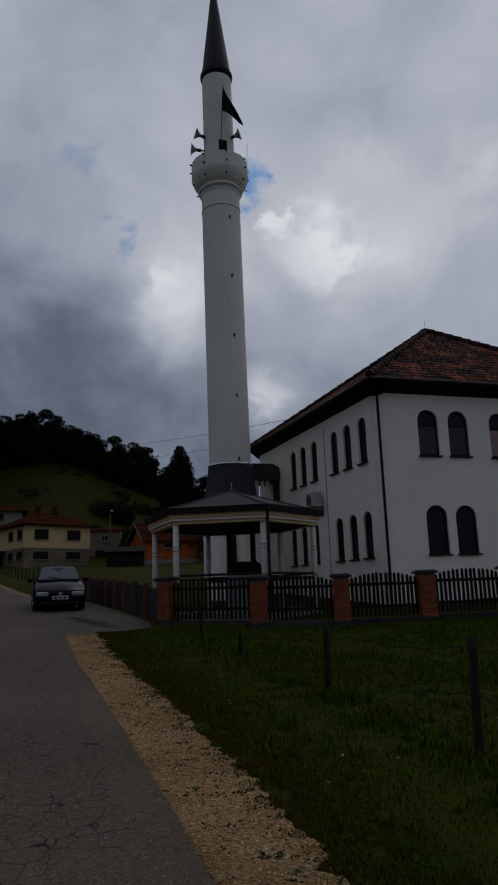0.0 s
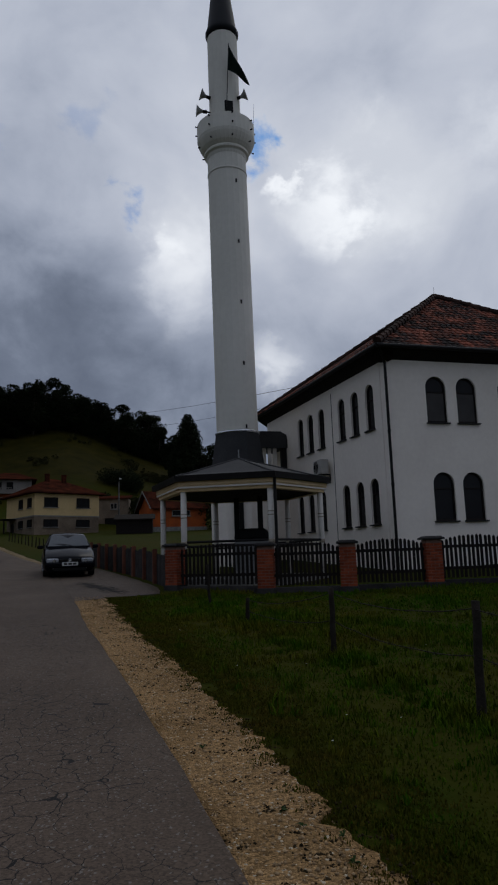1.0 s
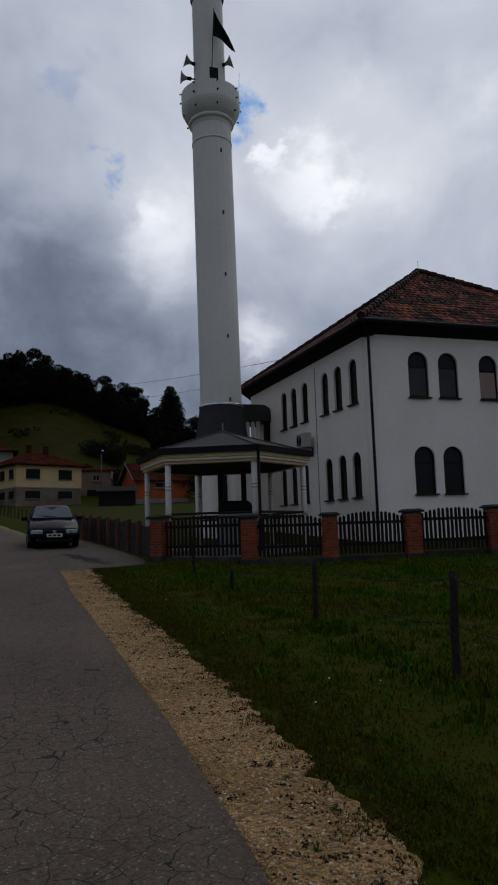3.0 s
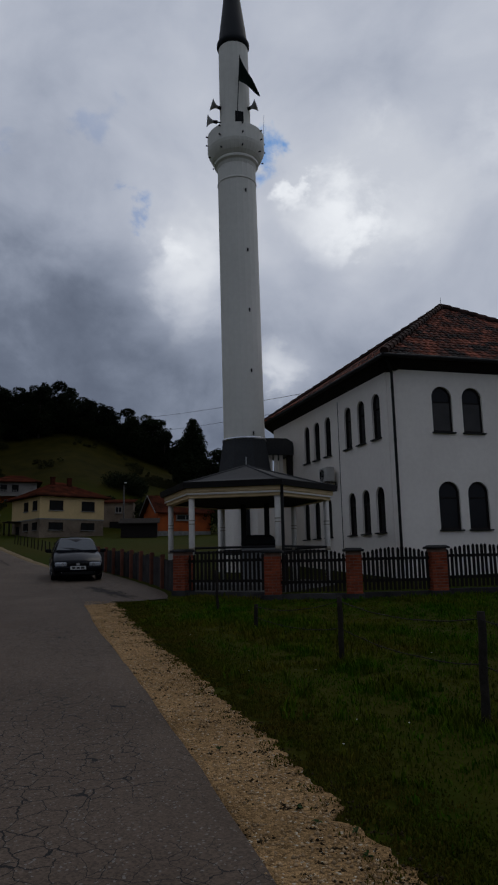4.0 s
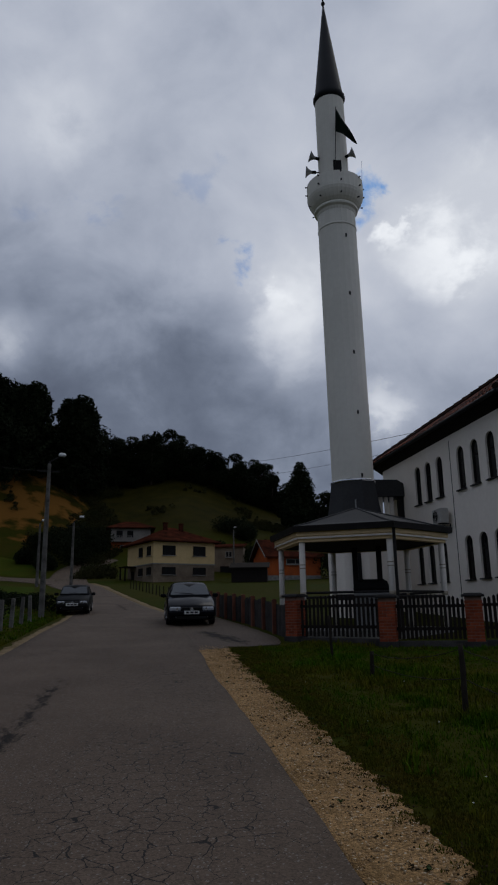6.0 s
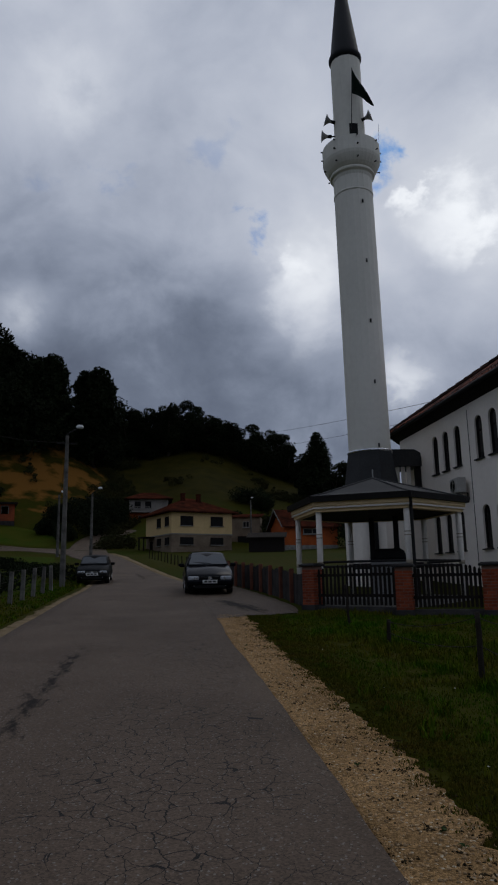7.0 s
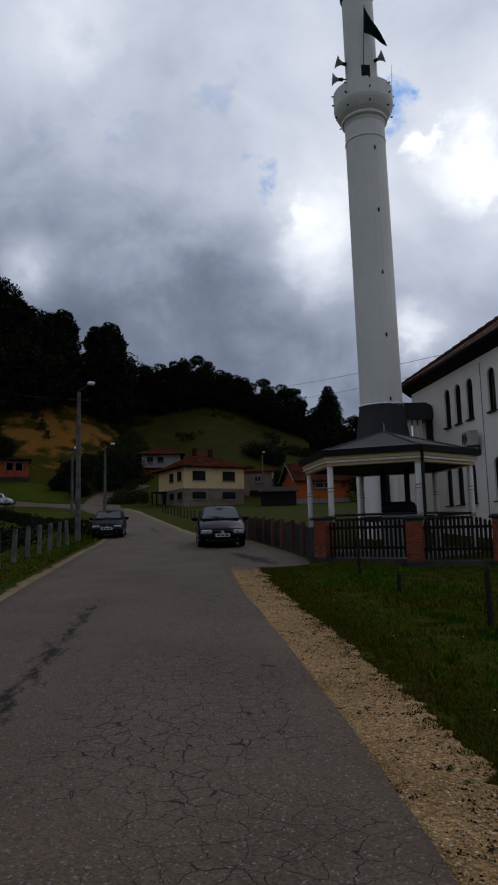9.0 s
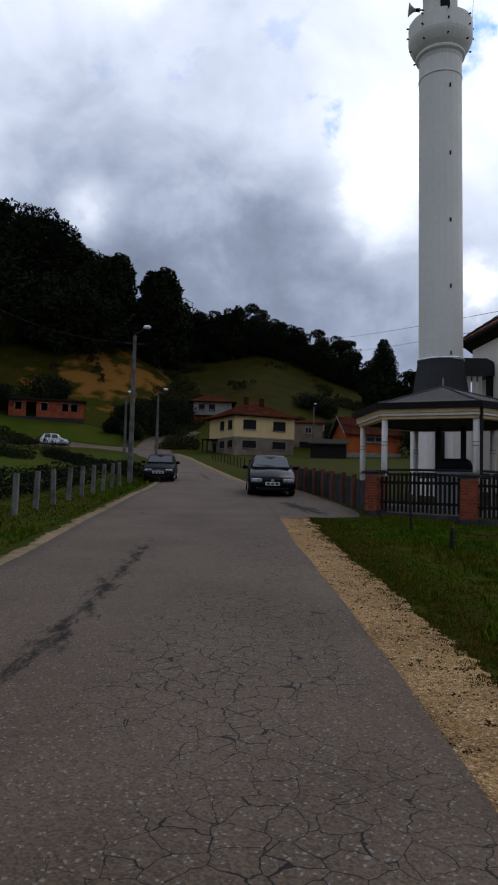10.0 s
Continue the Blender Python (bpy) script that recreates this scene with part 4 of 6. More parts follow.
pav_roof = part("roof", bm, M_SHEET, pavilion, "grey standing sheet metal roof")
bm = bmesh.new()
hex_ring(bm, [(2.74, 3.80), (2.87, 3.80), (2.90, 3.97), (2.84, 3.98), (2.82, 3.86), (2.74, 3.86)])
part("gutter", bm, M_DARK_METAL, pavilion, "dark metal eaves gutter")
for k in range(6):
    bm = bmesh.new()
    tube(bm, hexpt(2.83, k, 3.97), hexpt(2.3, k, 4.09), 0.025, seg=6)
    tube(bm, hexpt(2.3, k, 4.09), (0, 0, 4.74), 0.03, seg=6)
    part("hip_seam", bm, M_SHEET, pav_roof)
bm = bmesh.new()
tube(bm, (0, 0, 4.70), (0, 0, 5.02), 0.025, 0.02)
part("finial", bm, M_HORN, pav_roof)
bm = bmesh.new()
x, y, _ = hexpt(2.70, 1, 0)
tube(bm, hexpt(2.86, 1, 3.93), (x * 0.985 + 0.08, y * 0.985, 3.55), 0.045)
tube(bm, (x * 0.985 + 0.08, y * 0.985, 3.55), (x * 0.985 + 0.08, y * 0.985, 1.0), 0.045)
part("downpipe", bm, M_DARK_METAL, pavilion)
for k in (0, 1, 4, 5):
    bm = bmesh.new()
    p, q = Vector(hexpt(2.52, k, 0)), Vector(hexpt(2.52, k + 1, 0))
    for z in (1.95, 2.08):
        tube(bm, p + Vector((0, 0, z)), q + Vector((0, 0, z)), 0.035)
    part("rail", bm, M_DARK_METAL, pavilion)
# two dark posts and a covered cart inside
for x, y in ((-0.15, 0.9), (0.62, 0.5)):
    bm = bmesh.new()
    box(bm, (x, y, 2.3), (0.17, 0.17, 2.5))
    part("post", bm, M_DARK_METAL, pavilion)
bench = thing("covered_bench", "grey bench under a dark cover in the pavilion", "bench", pose(PAVX + 0.35, PAVY + 0.2, PAV_FLOOR))
bm = bmesh.new()
box(bm, (0, 0, 0.55), (1.1, 0.5, 1.1), bevel=0.03)
part("body", bm, M_HORN, bench)
bm = bmesh.new()
box(bm, (0, 0, 1.28), (1.2, 0.6, 0.36), taper=0.75, bevel=0.08)
part("cover", bm, M_BLACK, bench)

# ---------- picket fence with brick pillars ----------
PILLARS = [(-2.47, 18.75), (0.0, 17.25), (2.02, 17.05), (4.13, 17.25), (6.35, 17.6), (8.6, 18.0), (10.9, 18.4)]
PILLAR_H = 1.10


def brick_mesh(length):
    bm = bmesh.new()
    box(bm, (0, 0, 0), (length, 0.095, 0.062), bevel=0.006)
    return mesh_of("brick", bm, M_BRICK)


BRICK, HALF_BRICK = brick_mesh(0.19), brick_mesh(0.092)


def brick_pillar(x, y, rz):
    z = gz(x, y)
    p = thing("fence_pillar", "red brick fence pillar with a dark concrete cap", "pillar", pose(x, y, z, 0, 0, rz), "fence pillars")
    bm = bmesh.new()
    box(bm, (0, 0, PILLAR_H / 2 + 0.02), (0.385, 0.385, PILLAR_H + 0.14 - 0.04))
    part("core", bm, M_MORTAR, p)
    bm = bmesh.new()
    box(bm, (0, 0, 0.0), (0.47, 0.47, 0.26), bevel=0.015)
    part("footing", bm, M_PLATE, p)
    bm = bmesh.new()
    box(bm, (0, 0, PILLAR_H + 0.085), (0.54, 0.54, 0.055), taper=0.96, bevel=0.01)
    box(bm, (0, 0, PILLAR_H + 0.125), (0.46, 0.46, 0.035), taper=0.85)
    part("cap", bm, M_DARK_METAL, p, "dark weathered concrete cap")
    rows_ = 13
    for k in range(rows_):
        zz = 0.16 + k * 0.073
        for side in range(4):
            whole = (k + side) % 2 == 0
            for off, me in (((-0.1, BRICK), (0.1, BRICK)) if whole else ((-0.15, HALF_BRICK), (0.0, BRICK), (0.15, HALF_BRICK))):
                b_ = new("brick", me)
                b_.parent = p
                t = side * math.pi / 2
                lx, ly = off, -0.152
                b_.location = (lx * math.cos(t) - ly * math.sin(t), lx * math.sin(t) + ly * math.cos(t), zz)
                b_.rotation_euler = (0, 0, t + random.uniform(-0.015, 0.015))
    return p


def picket_mesh(h):
    bm = bmesh.new()
    pts = [(-0.035, 0), (0.035, 0), (0.035, h - 0.04), (0, h), (-0.035, h - 0.04)]
    extrude_outline(bm, pts, 0.022, lambda a_, b_, d: (a_, d, b_))
    return mesh_of("picket", bm, M_WOOD_DARK)


PICKETS = {k: picket_mesh(0.92 + 0.02 * k) for k in range(8)}


def picket_panel(p, q, n=14):
    """A fence panel of pickets on two rails, a little higher in its middle, over a concrete kerb."""
    p, q = Vector(p), Vector(q)
    d = q - p
    length = d.length - 0.42
    rz = math.atan2(d.y, d.x)
    m = (p + q) / 2
    z = (gz(*p) + gz(*q)) / 2
    f = thing("picket_fence", "dark stained wooden picket fence between brick pillars", "fence", pose(m.x, m.y, z, 0, 0, math.degrees(rz)), "picket fences")
    for k in range(n):
        t = (k + 0.5) / n
        o = new("picket", PICKETS[int(round(7 * (1 - (2 * t - 1)**2)))])
        o.parent = f
        o.location = ((t - 0.5) * length, -0.05, 0.18 + random.uniform(-0.008, 0.008))
        o.rotation_euler = (0, random.uniform(-0.012, 0.012), 0)
    for zz in (0.42, 0.95):
        bm = bmesh.new()
        box(bm, (0, 0, zz), (length + 0.04, 0.05, 0.075))
        part("rail", bm, M_WOOD_DARK, f)
    bm = bmesh.new()
    box(bm, (0, 0.02, -0.02), (length + 0.02, 0.2, 0.32), bevel=0.01)
    part("kerb", bm, M_PLATE, f, "dark concrete kerb")


for k, (x, y) in enumerate(PILLARS):
    brick_pillar(x, y, -31 if k == 0 else 5 if k > 2 else -8)
for p, q in zip(PILLARS, PILLARS[1:]):
    picket_panel(p, q, 19 if p[0] < -1 else 16)


# ---------- board fence along the road ----------
def board_fence():
    line = [(-2.72, 19.1), (-3.35, 20.7), (-3.95, 22.3), (-4.55, 23.6), (-5.15, 24.9), (-5.75, 26.1), (-6.35, 27.3), (-6.95, 28.5), (-7.6, 29.8), (-8.3, 31.2), (-9.0, 32.6), (-9.8, 34.2)]
    for p, q in zip(line, line[1:]):
        p, q = Vector(p), Vector(q)
        d = q - p
        rz = math.degrees(math.atan2(d.y, d.x))
        z = gz(*p)
        f = thing("board_fence_bay", "grey weathered board fence bay with a rust-red post", "fence", pose(p.x, p.y, z, 0, 0, rz), "board fence bays")
        bm = bmesh.new()
        box(bm, (0, 0, 0.5), (0.13, 0.13, 1.06), bevel=0.01)
        part("post", bm, M_POST_RED, f)
        n = 8
        w = d.length / n
        for k in range(n):
            bm = bmesh.new()
            h = 0.98 + random.uniform(-0.05, 0.03)
            box(bm, ((k + 0.5) * w, -0.05, h / 2), (w - 0.02, 0.025, h))
            part("board", bm, M_PLATE, f)
        bm = bmesh.new()
        box(bm, (d.length / 2, -0.09, 0.8), (d.length, 0.05, 0.07))
        part("rail", bm, M_WOOD_DARK, f)


board_fence()


# ---------- wire fence in the meadow ----------
WIRE_POSTS = [(-1.22, 14.9, 0.90, -3, 0.032), (-0.36, 12.3, 0.44, 2, 0.040), (0.84, 9.05, 0.87, 0, 0.040), (1.78, 6.07, 0.97, 1.5, 0.042), (2.9, 3.2, 1.0, -2, 0.042), (3.9, 0.2, 1.0, 1, 0.042)]


def wire_fence():
    tops = []
    for x, y, h, lean, r in WIRE_POSTS:
        z = gz(x, y)
        f = thing("wire_post", "rough weathered wooden post of a barbed wire fence", "fence post", pose(x, y, z - 0.05, 0, lean, 0), "wire fence posts")
        bm = bmesh.new()
        n = 7
        ring = []
        for k in range(n + 1):
            zz = (h + 0.05) * k / n
            wob = 0.012 * noise.noise((x, y, zz * 4))
            ring.append([bm.verts.new((wob + r * (1 - 0.15 * k / n + 0.15 * noise.noise((zz * 5, i * 1.7, x))) * math.cos(2 * math.pi * i / 9), wob + r * math.sin(2 * math.pi * i / 9), zz)) for i in range(9)])
        for p, q in zip(ring, ring[1:]):
            for i in range(9):
                bm.faces.new((p[i], p[(i + 1) % 9], q[(i + 1) % 9], q[i])).smooth = True
        bm.faces.new(ring[-1])
        part("stake", bm, M_WOOD_OLD, f)
        tops.append((x, y, z, h))
    for frac, sag in ((0.93, 0.10), (0.52, 0.09)):
        bm = bmesh.new()
        for (x0, y0, z0, h0), (x1, y1, z1, h1) in zip(tops[1:], tops[2:]):
            prev = None
            for k in range(15):
                t = k / 14
                p = Vector((x0 + (x1 - x0) * t, y0 + (y1 - y0) * t, (z0 + h0 * frac) * (1 - t) + (z1 + h1 * frac) * t - sag * 4 * t * (1 - t) + 0.012 * noise.noise((t * 9, x0, frac))))
                if prev is not None:
                    tube(bm, prev, p, 0.0055, seg=5, caps=False)
                    if k % 2:
                        tube(bm, p + Vector((-0.02, 0, 0.03)), p + Vector((0.02, 0, -0.03)), 0.003, seg=4)
                        tube(bm, p + Vector((0.03, 0, 0.01)), p + Vector((-0.03, 0, -0.01)), 0.003, seg=4)
                prev = p
        w = part("barbed_wire", bm, M_WIRE)
        tagged(w, "sagging rusty barbed wire strung between wooden posts", "wire", kind="thing")


wire_fence()


# ---------- cars ----------
def loft(bm, sections, close=True):
    rings = [[bm.verts.new(p) for p in s] for s in sections]
    n = len(rings[0])
    for p, q in zip(rings, rings[1:]):
        for i in range(n):
            bm.faces.new((p[i], p[(i + 1) % n], q[(i + 1) % n], q[i])).smooth = True
    if close:
        bm.faces.new(rings[0][::-1])
        bm.faces.new(rings[-1])


def quad_plate(bm, pts, thick):
    """A thin plate on four corners, given thickness along its own normal."""
    a, b, c, d = [Vector(p) for p in pts]
    n = (b - a).cross(d - a).normalized() * thick
    f0 = [bm.verts.new(p) for p in (a, b, c, d)]
    f1 = [bm.verts.new(p + n) for p in (a, b, c, d)]
    bm.faces.new(f0[::-1])
    bm.faces.new(f1)
    for i in range(4):
        j = (i + 1) % 4
        bm.faces.new((f0[i], f0[j], f1[j], f1[i]))


def car(m, label, paint, L=4.15, W=1.73, hood=(0.70, 0.96), belt=0.93, roof=1.44, cowl=1.10, top0=1.85, top1=3.35, tail=4.0, boot=0.0, boxy=0.0, wheel_r=0.31, bright_grille=False):
    """A car that points along -y, its front bumper at y = 0."""
    c = thing("car", label, "car", m)
    h = W / 2

    def body_section(y, w, z0, z1, crown):
        r = 0.10 * (1 - boxy)
        return [(-w * 0.92, y, z0), (-w, y, z0 + 0.12), (-w * 1.0, y, z0 + 0.33), (-w * (0.985 - r * 0.2), y, z1 - 0.07), (-w * (0.93 - r * 0.3), y, z1), (0, y, z1 + crown),
                (w * (0.93 - r * 0.3), y, z1), (w * (0.985 - r * 0.2), y, z1 - 0.07), (w, y, z0 + 0.33), (w, y, z0 + 0.12), (w * 0.92, y, z0)]
    end = belt if not boot else boot
    st = [(0.0, h * 0.80, 0.26, 0.55, 0.02), (0.06, h * 0.90, 0.20, hood[0] - 0.05, 0.02), (0.20, h * 0.965, 0.18, hood[0], 0.03), (0.55, h, 0.18, (hood[0] + hood[1]) / 2 + 0.02, 0.04), (cowl, h, 0.18, hood[1], 0.03),
          (L * 0.5, h, 0.18, belt + 0.01, 0.0), (tail - 0.1, h * 0.99, 0.18, end + 0.02, 0.02), (L - 0.12, h * 0.95, 0.22, end - 0.02, 0.02), (L, h * 0.86, 0.30, end - 0.16, 0.0)]
    bm = bmesh.new()
    loft(bm, [body_section(*s) for s in st])
    body = part("body", bm, paint, c)
    # cabin
    zb = belt - 0.03
    wt, wb = h * (0.70 + 0.06 * boxy), h * 0.915
    bm = bmesh.new()

    def cabin(y, wlow, wtop, ztop):
        return [(-wlow, y, zb), (-(wlow + wtop) / 2 - 0.01, y, (zb + ztop) / 2), (-wtop, y, ztop - 0.035), (-wtop * 0.85, y, ztop), (0, y, ztop + 0.025), (wtop * 0.85, y, ztop), (wtop, y, ztop - 0.035), ((wlow + wtop) / 2 + 0.01, y, (zb + ztop) / 2), (wlow, y, zb)]
    loft(bm, [cabin(cowl - 0.02, wb * 0.96, wb * 0.93, zb + 0.06), cabin(top0 - 0.12, wb, wt * 1.02, roof - 0.06), cabin(top0 + 0.15, wb, wt, roof - 0.005), cabin((top0 + top1) / 2, wb, wt, roof), cabin(top1, wb, wt, roof - 0.03), cabin(tail, wb * 0.95, wb * 0.88, zb + 0.08)])
    cab = part("cabin", bm, paint, c)
    # glass, a little proud of the cabin
    bm = bmesh.new()
    y0, y1 = cowl + 0.02, top0 - 0.10
    quad_plate(bm, [(-wb * 0.89, y0, zb + 0.10), (wb * 0.89, y0, zb + 0.10), (wt * 0.93, y1, roof - 0.075), (-wt * 0.93, y1, roof - 0.075)], 0.035)
    part("windscreen", bm, M_CARGLASS, cab)
    bm = bmesh.new()
    quad_plate(bm, [(wb * 0.80, tail - 0.05, zb + 0.13), (-wb * 0.80, tail - 0.05, zb + 0.13), (-wt * 0.82, top1 + 0.10, roof - 0.09), (wt * 0.82, top1 + 0.10, roof - 0.09)], 0.035)
    part("rear_window", bm, M_CARGLASS, cab)
    ym = (top0 + top1) / 2 - 0.05
    for s in (-1, 1):
        for ya, yb, yc, yd in ((cowl + 0.35, ym - 0.05, ym - 0.05, top0 + 0.02), (ym + 0.05, tail - 0.45, top1 - 0.08, ym + 0.05)):
            bm = bmesh.new()
            xl, xt = s * (wb + 0.005), s * (wt + 0.012)
            pts = [(xl, ya, zb + 0.06), (xl, yb, zb + 0.06), (xt, yc, roof - 0.08), (xt, yd, roof - 0.08)]
            quad_plate(bm, pts if s > 0 else pts[::-1], 0.012)
            part("side_window", bm, M_CARGLASS, cab)
        bm = bmesh.new()
        box(bm, (s * (h + 0.10), cowl + 0.42, belt + 0.06), (0.20, 0.10, 0.13), bevel=0.03)
        part("mirror", bm, paint, c)
        # headlight and indicator
        bm = bmesh.new()
        box(bm, (s * h * 0.66, 0.055, hood[0] - 0.13), (0.40 if not boxy else 0.34, 0.16, 0.15), bevel=0.035)
        lamp = part("headlight", bm, M_LAMPGLASS, c, "clear glass headlight")
        bm = bmesh.new()
        tube(bm, (s * h * 0.60, -0.035, hood[0] - 0.13), (s * h * 0.60, -0.01, hood[0] - 0.13), 0.055, seg=12)
        part("reflector", bm, M_CHROME, lamp)
        bm = bmesh.new()
        tube(bm, (s * h * 0.62, -0.03, 0.34), (s * h * 0.62, 0.02, 0.34), 0.05, seg=10)
        part("fog_lamp", bm, M_LAMPGLASS, c)
        bm = bmesh.new()
        box(bm, (s * h * 0.72, L - 0.01, end - 0.22), (0.26, 0.06, 0.22), bevel=0.01)
        part("tail_light", bm, M_POST_RED, c)
        for y in (0.82, L - 0.80):
            bm = bmesh.new()
            # tyre as a turned ring lying along x
            prof = [(wheel_r * 0.62, -0.09), (wheel_r * 0.93, -0.10), (wheel_r, -0.07), (wheel_r, 0.07), (wheel_r * 0.93, 0.10), (wheel_r * 0.62, 0.09)]
            seg = 20
            rr = [[bm.verts.new((s * (h - 0.10) + x, y + r * math.cos(2 * math.pi * i / seg), wheel_r + r * math.sin(2 * math.pi * i / seg))) for i in range(seg)] for r, x in prof]
            for p, q in zip(rr, rr[1:] + rr[:1]):
                for i in range(seg):
                    bm.faces.new((p[i], p[(i + 1) % seg], q[(i + 1) % seg], q[i]))
            wheel = part("wheel", bm, M_TYRE, c)
            bm = bmesh.new()
            tube(bm, (s * (h - 0.17), y, wheel_r), (s * (h - 0.02), y, wheel_r), wheel_r * 0.63, wheel_r * 0.60, seg=16)
            for i in range(5):
                t = 2 * math.pi * i / 5
                tube(bm, (s * (h - 0.015), y, wheel_r), (s * (h - 0.015), y + wheel_r * 0.56 * math.cos(t), wheel_r + wheel_r * 0.56 * math.sin(t)), 0.03, seg=5)
            part("rim", bm, M_RIM, wheel)
            bm = bmesh.new()
            # dark wheel arch
            n = 12
            for i in range(n):
                t0, t1 = math.pi * i / n, math.pi * (i + 1) / n
                R0, R1 = wheel_r * 1.0, wheel_r * 1.16
                extrude_outline(bm, [(y + R0 * math.cos(t0), wheel_r + R0 * math.sin(t0)), (y + R1 * math.cos(t0), wheel_r + R1 * math.sin(t0)), (y + R1 * math.cos(t1), wheel_r + R1 * math.sin(t1)), (y + R0 * math.cos(t1), wheel_r + R0 * math.sin(t1))], 0.03, lambda a_, b_, d: (s * (h - 0.018 + d), a_, b_))
            part("wheel_arch", bm, M_BLACK, body)
    bm = bmesh.new()
    box(bm, (0, 0.015, hood[0] - 0.13), (h * 0.82, 0.12, 0.11), bevel=0.015)
    grille = part("grille", bm, M_BLACK, c)
    for k in range(3):
        bm = bmesh.new()
        box(bm, (0, -0.05, hood[0] - 0.165 + 0.035 * k), (h * 0.78, 0.012, 0.010))
        part("bar", bm, M_HORN if bright_grille else M_DARK_METAL, grille)
    bm = bmesh.new()
    tube(bm, (0, -0.075, hood[0] - 0.13), (0, -0.045, hood[0] - 0.13), 0.062, seg=18)
    part("badge", bm, M_CHROME, grille, "round bright badge")
    bm = bmesh.new()
    box(bm, (0, 0.0, 0.42), (W * 0.93, 0.18, 0.20), bevel=0.05)
    bumper = part("bumper", bm, M_BLACK if boxy else paint, c)
    bm = bmesh.new()
    box(bm, (0, -0.02, 0.28), (W * 0.62, 0.14, 0.10), bevel=0.01)
    part("air_intake", bm, M_BLACK, bumper)
    bm = bmesh.new()
    box(bm, (0, -0.10, 0.46), (0.52, 0.012, 0.115))
    plate = part("number_plate", bm, M_PLATEWHITE, c)
    for k in range(3):
        bm = bmesh.new()
        box(bm, (-0.15 + 0.15 * k, -0.109, 0.46), (0.11, 0.004, 0.06))
        part("bar", bm, M_BLACK, plate)
    for s in (-1, 1):
        bm = bmesh.new()
        tube(bm, (s * 0.10, cowl + 0.02, zb + 0.15), (s * 0.10 - 0.5, cowl + 0.16, zb + 0.21), 0.012, seg=5)
        part("wiper", bm, M_BLACK, c)
    return c


def on_ground(x, y, yaw, slope_yaw=None):
    """A pose on the sloping ground, its -y axis turned by yaw, tilted with the slope."""
    d = Vector((-math.sin(radians(yaw)), math.cos(radians(yaw))))
    z0, z1 = gz(x, y), gz(x + d.x * 3, y + d.y * 3)
    return pose(x, y, z0 + 0.03, 0, 0, yaw) @ pose(0, 0, 0, math.degrees(math.atan2(z1 - z0, 3)), 0, 0)


car(on_ground(-6.68, 23.35, 19), "black hatchback car with clear headlights parked beside the fence", M_CARPAINT)
car(on_ground(-13.62, 28.6, 20.5), "charcoal boxy little old hatchback car parked on the verge", M_CARPAINT2, L=3.55, W=1.46, hood=(0.66, 0.82), belt=0.80, roof=1.24, cowl=1.02, top0=1.5, top1=2.85, tail=3.35, boxy=1.0, wheel_r=0.27, bright_grille=True)
car(pose(-54.3, 85.4, gz(-54.3, 85.4) + 0.06, 0, 0, 116), "white compact car on the side road", M_CARWHITE, L=3.9, W=1.65, hood=(0.78, 0.98), belt=0.95, roof=1.56, cowl=0.95, top0=1.55, top1=3.3, tail=3.8)


# ---------- lamp posts and wires ----------
def street_lamp(x, y, top, head, label, r=0.13):
    z = gz(x, y)
    s = thing("street_lamp", label, "street lamp", pose(x, y, z), "street lamps")
    bm = bmesh.new()
    tube(bm, (0, 0, -0.2), (0, 0, top - z), r * 1.25, r * 0.75, seg=12)
    part("pole", bm, M_POST, s)
    h = Vector(head) - Vector((x, y, z))
    bm = bmesh.new()
    tube(bm, (0, 0, top - z - 0.5), (0, 0, top - z + 0.1), 0.04)
    tube(bm, (0, 0, top - z + 0.08), tuple(h - Vector((0, 0, 0.05))), 0.03, seg=8)
    part("arm", bm, M_DARK_METAL, s)
    bm = bmesh.new()
    k = r / 0.13
    yaw = math.atan2(h.y, h.x)
    box(bm, tuple(h), (0.46 * k, 0.24 * k, 0.15 * k), rz=yaw, taper=0.7, bevel=0.03)
    hd = part("lamp_head", bm, M_PALE, s, "pale plastic lamp head")
    bm = bmesh.new()
    box(bm, tuple(h - Vector((0, 0, 0.10 * k))), (0.34 * k, 0.19 * k, 0.07 * k), rz=yaw, bevel=0.02)
    part("lens", bm, M_LAMPGLASS, hd)
    bm = bmesh.new()
    box(bm, (0, 0, top - z - 0.35), (0.9, 0.07, 0.07), rz=0.5)
    part("crossarm", bm, M_DARK_METAL, s)
    return s


street_lamp(-14.4, 27.3, 8.15, (-13.95, 27.6, 8.62), "concrete street lamp post with pale curved lamp head", 0.105)
street_lamp(-26.6, 56.0, 9.45, (-26.0, 56.3, 10.0), "slim grey street lamp beside the road bend", 0.12)
street_lamp(-35.2, 66.2, 10.9, (-34.9, 66.4, 11.3), "pale concrete street lamp by the side road", 0.14)
street_lamp(-20.0, 93.0, 12.6, (-19.8, 93.0, 13.0), "slim street lamp beside the yellow house", 0.11)


def cable(name, p, q, sag, r, label):
    bm = bmesh.new()
    p, q = Vector(p), Vector(q)
    n = 24
    prev = None
    for k in range(n + 1):
        t = k / n
        v = p.lerp(q, t) - Vector((0, 0, sag * 4 * t * (1 - t)))
        if prev is not None:
            tube(bm, prev, v, r, seg=5, caps=False)
        prev = v
    tagged(part(name, bm, M_WIRE), label, "cable", kind="thing")


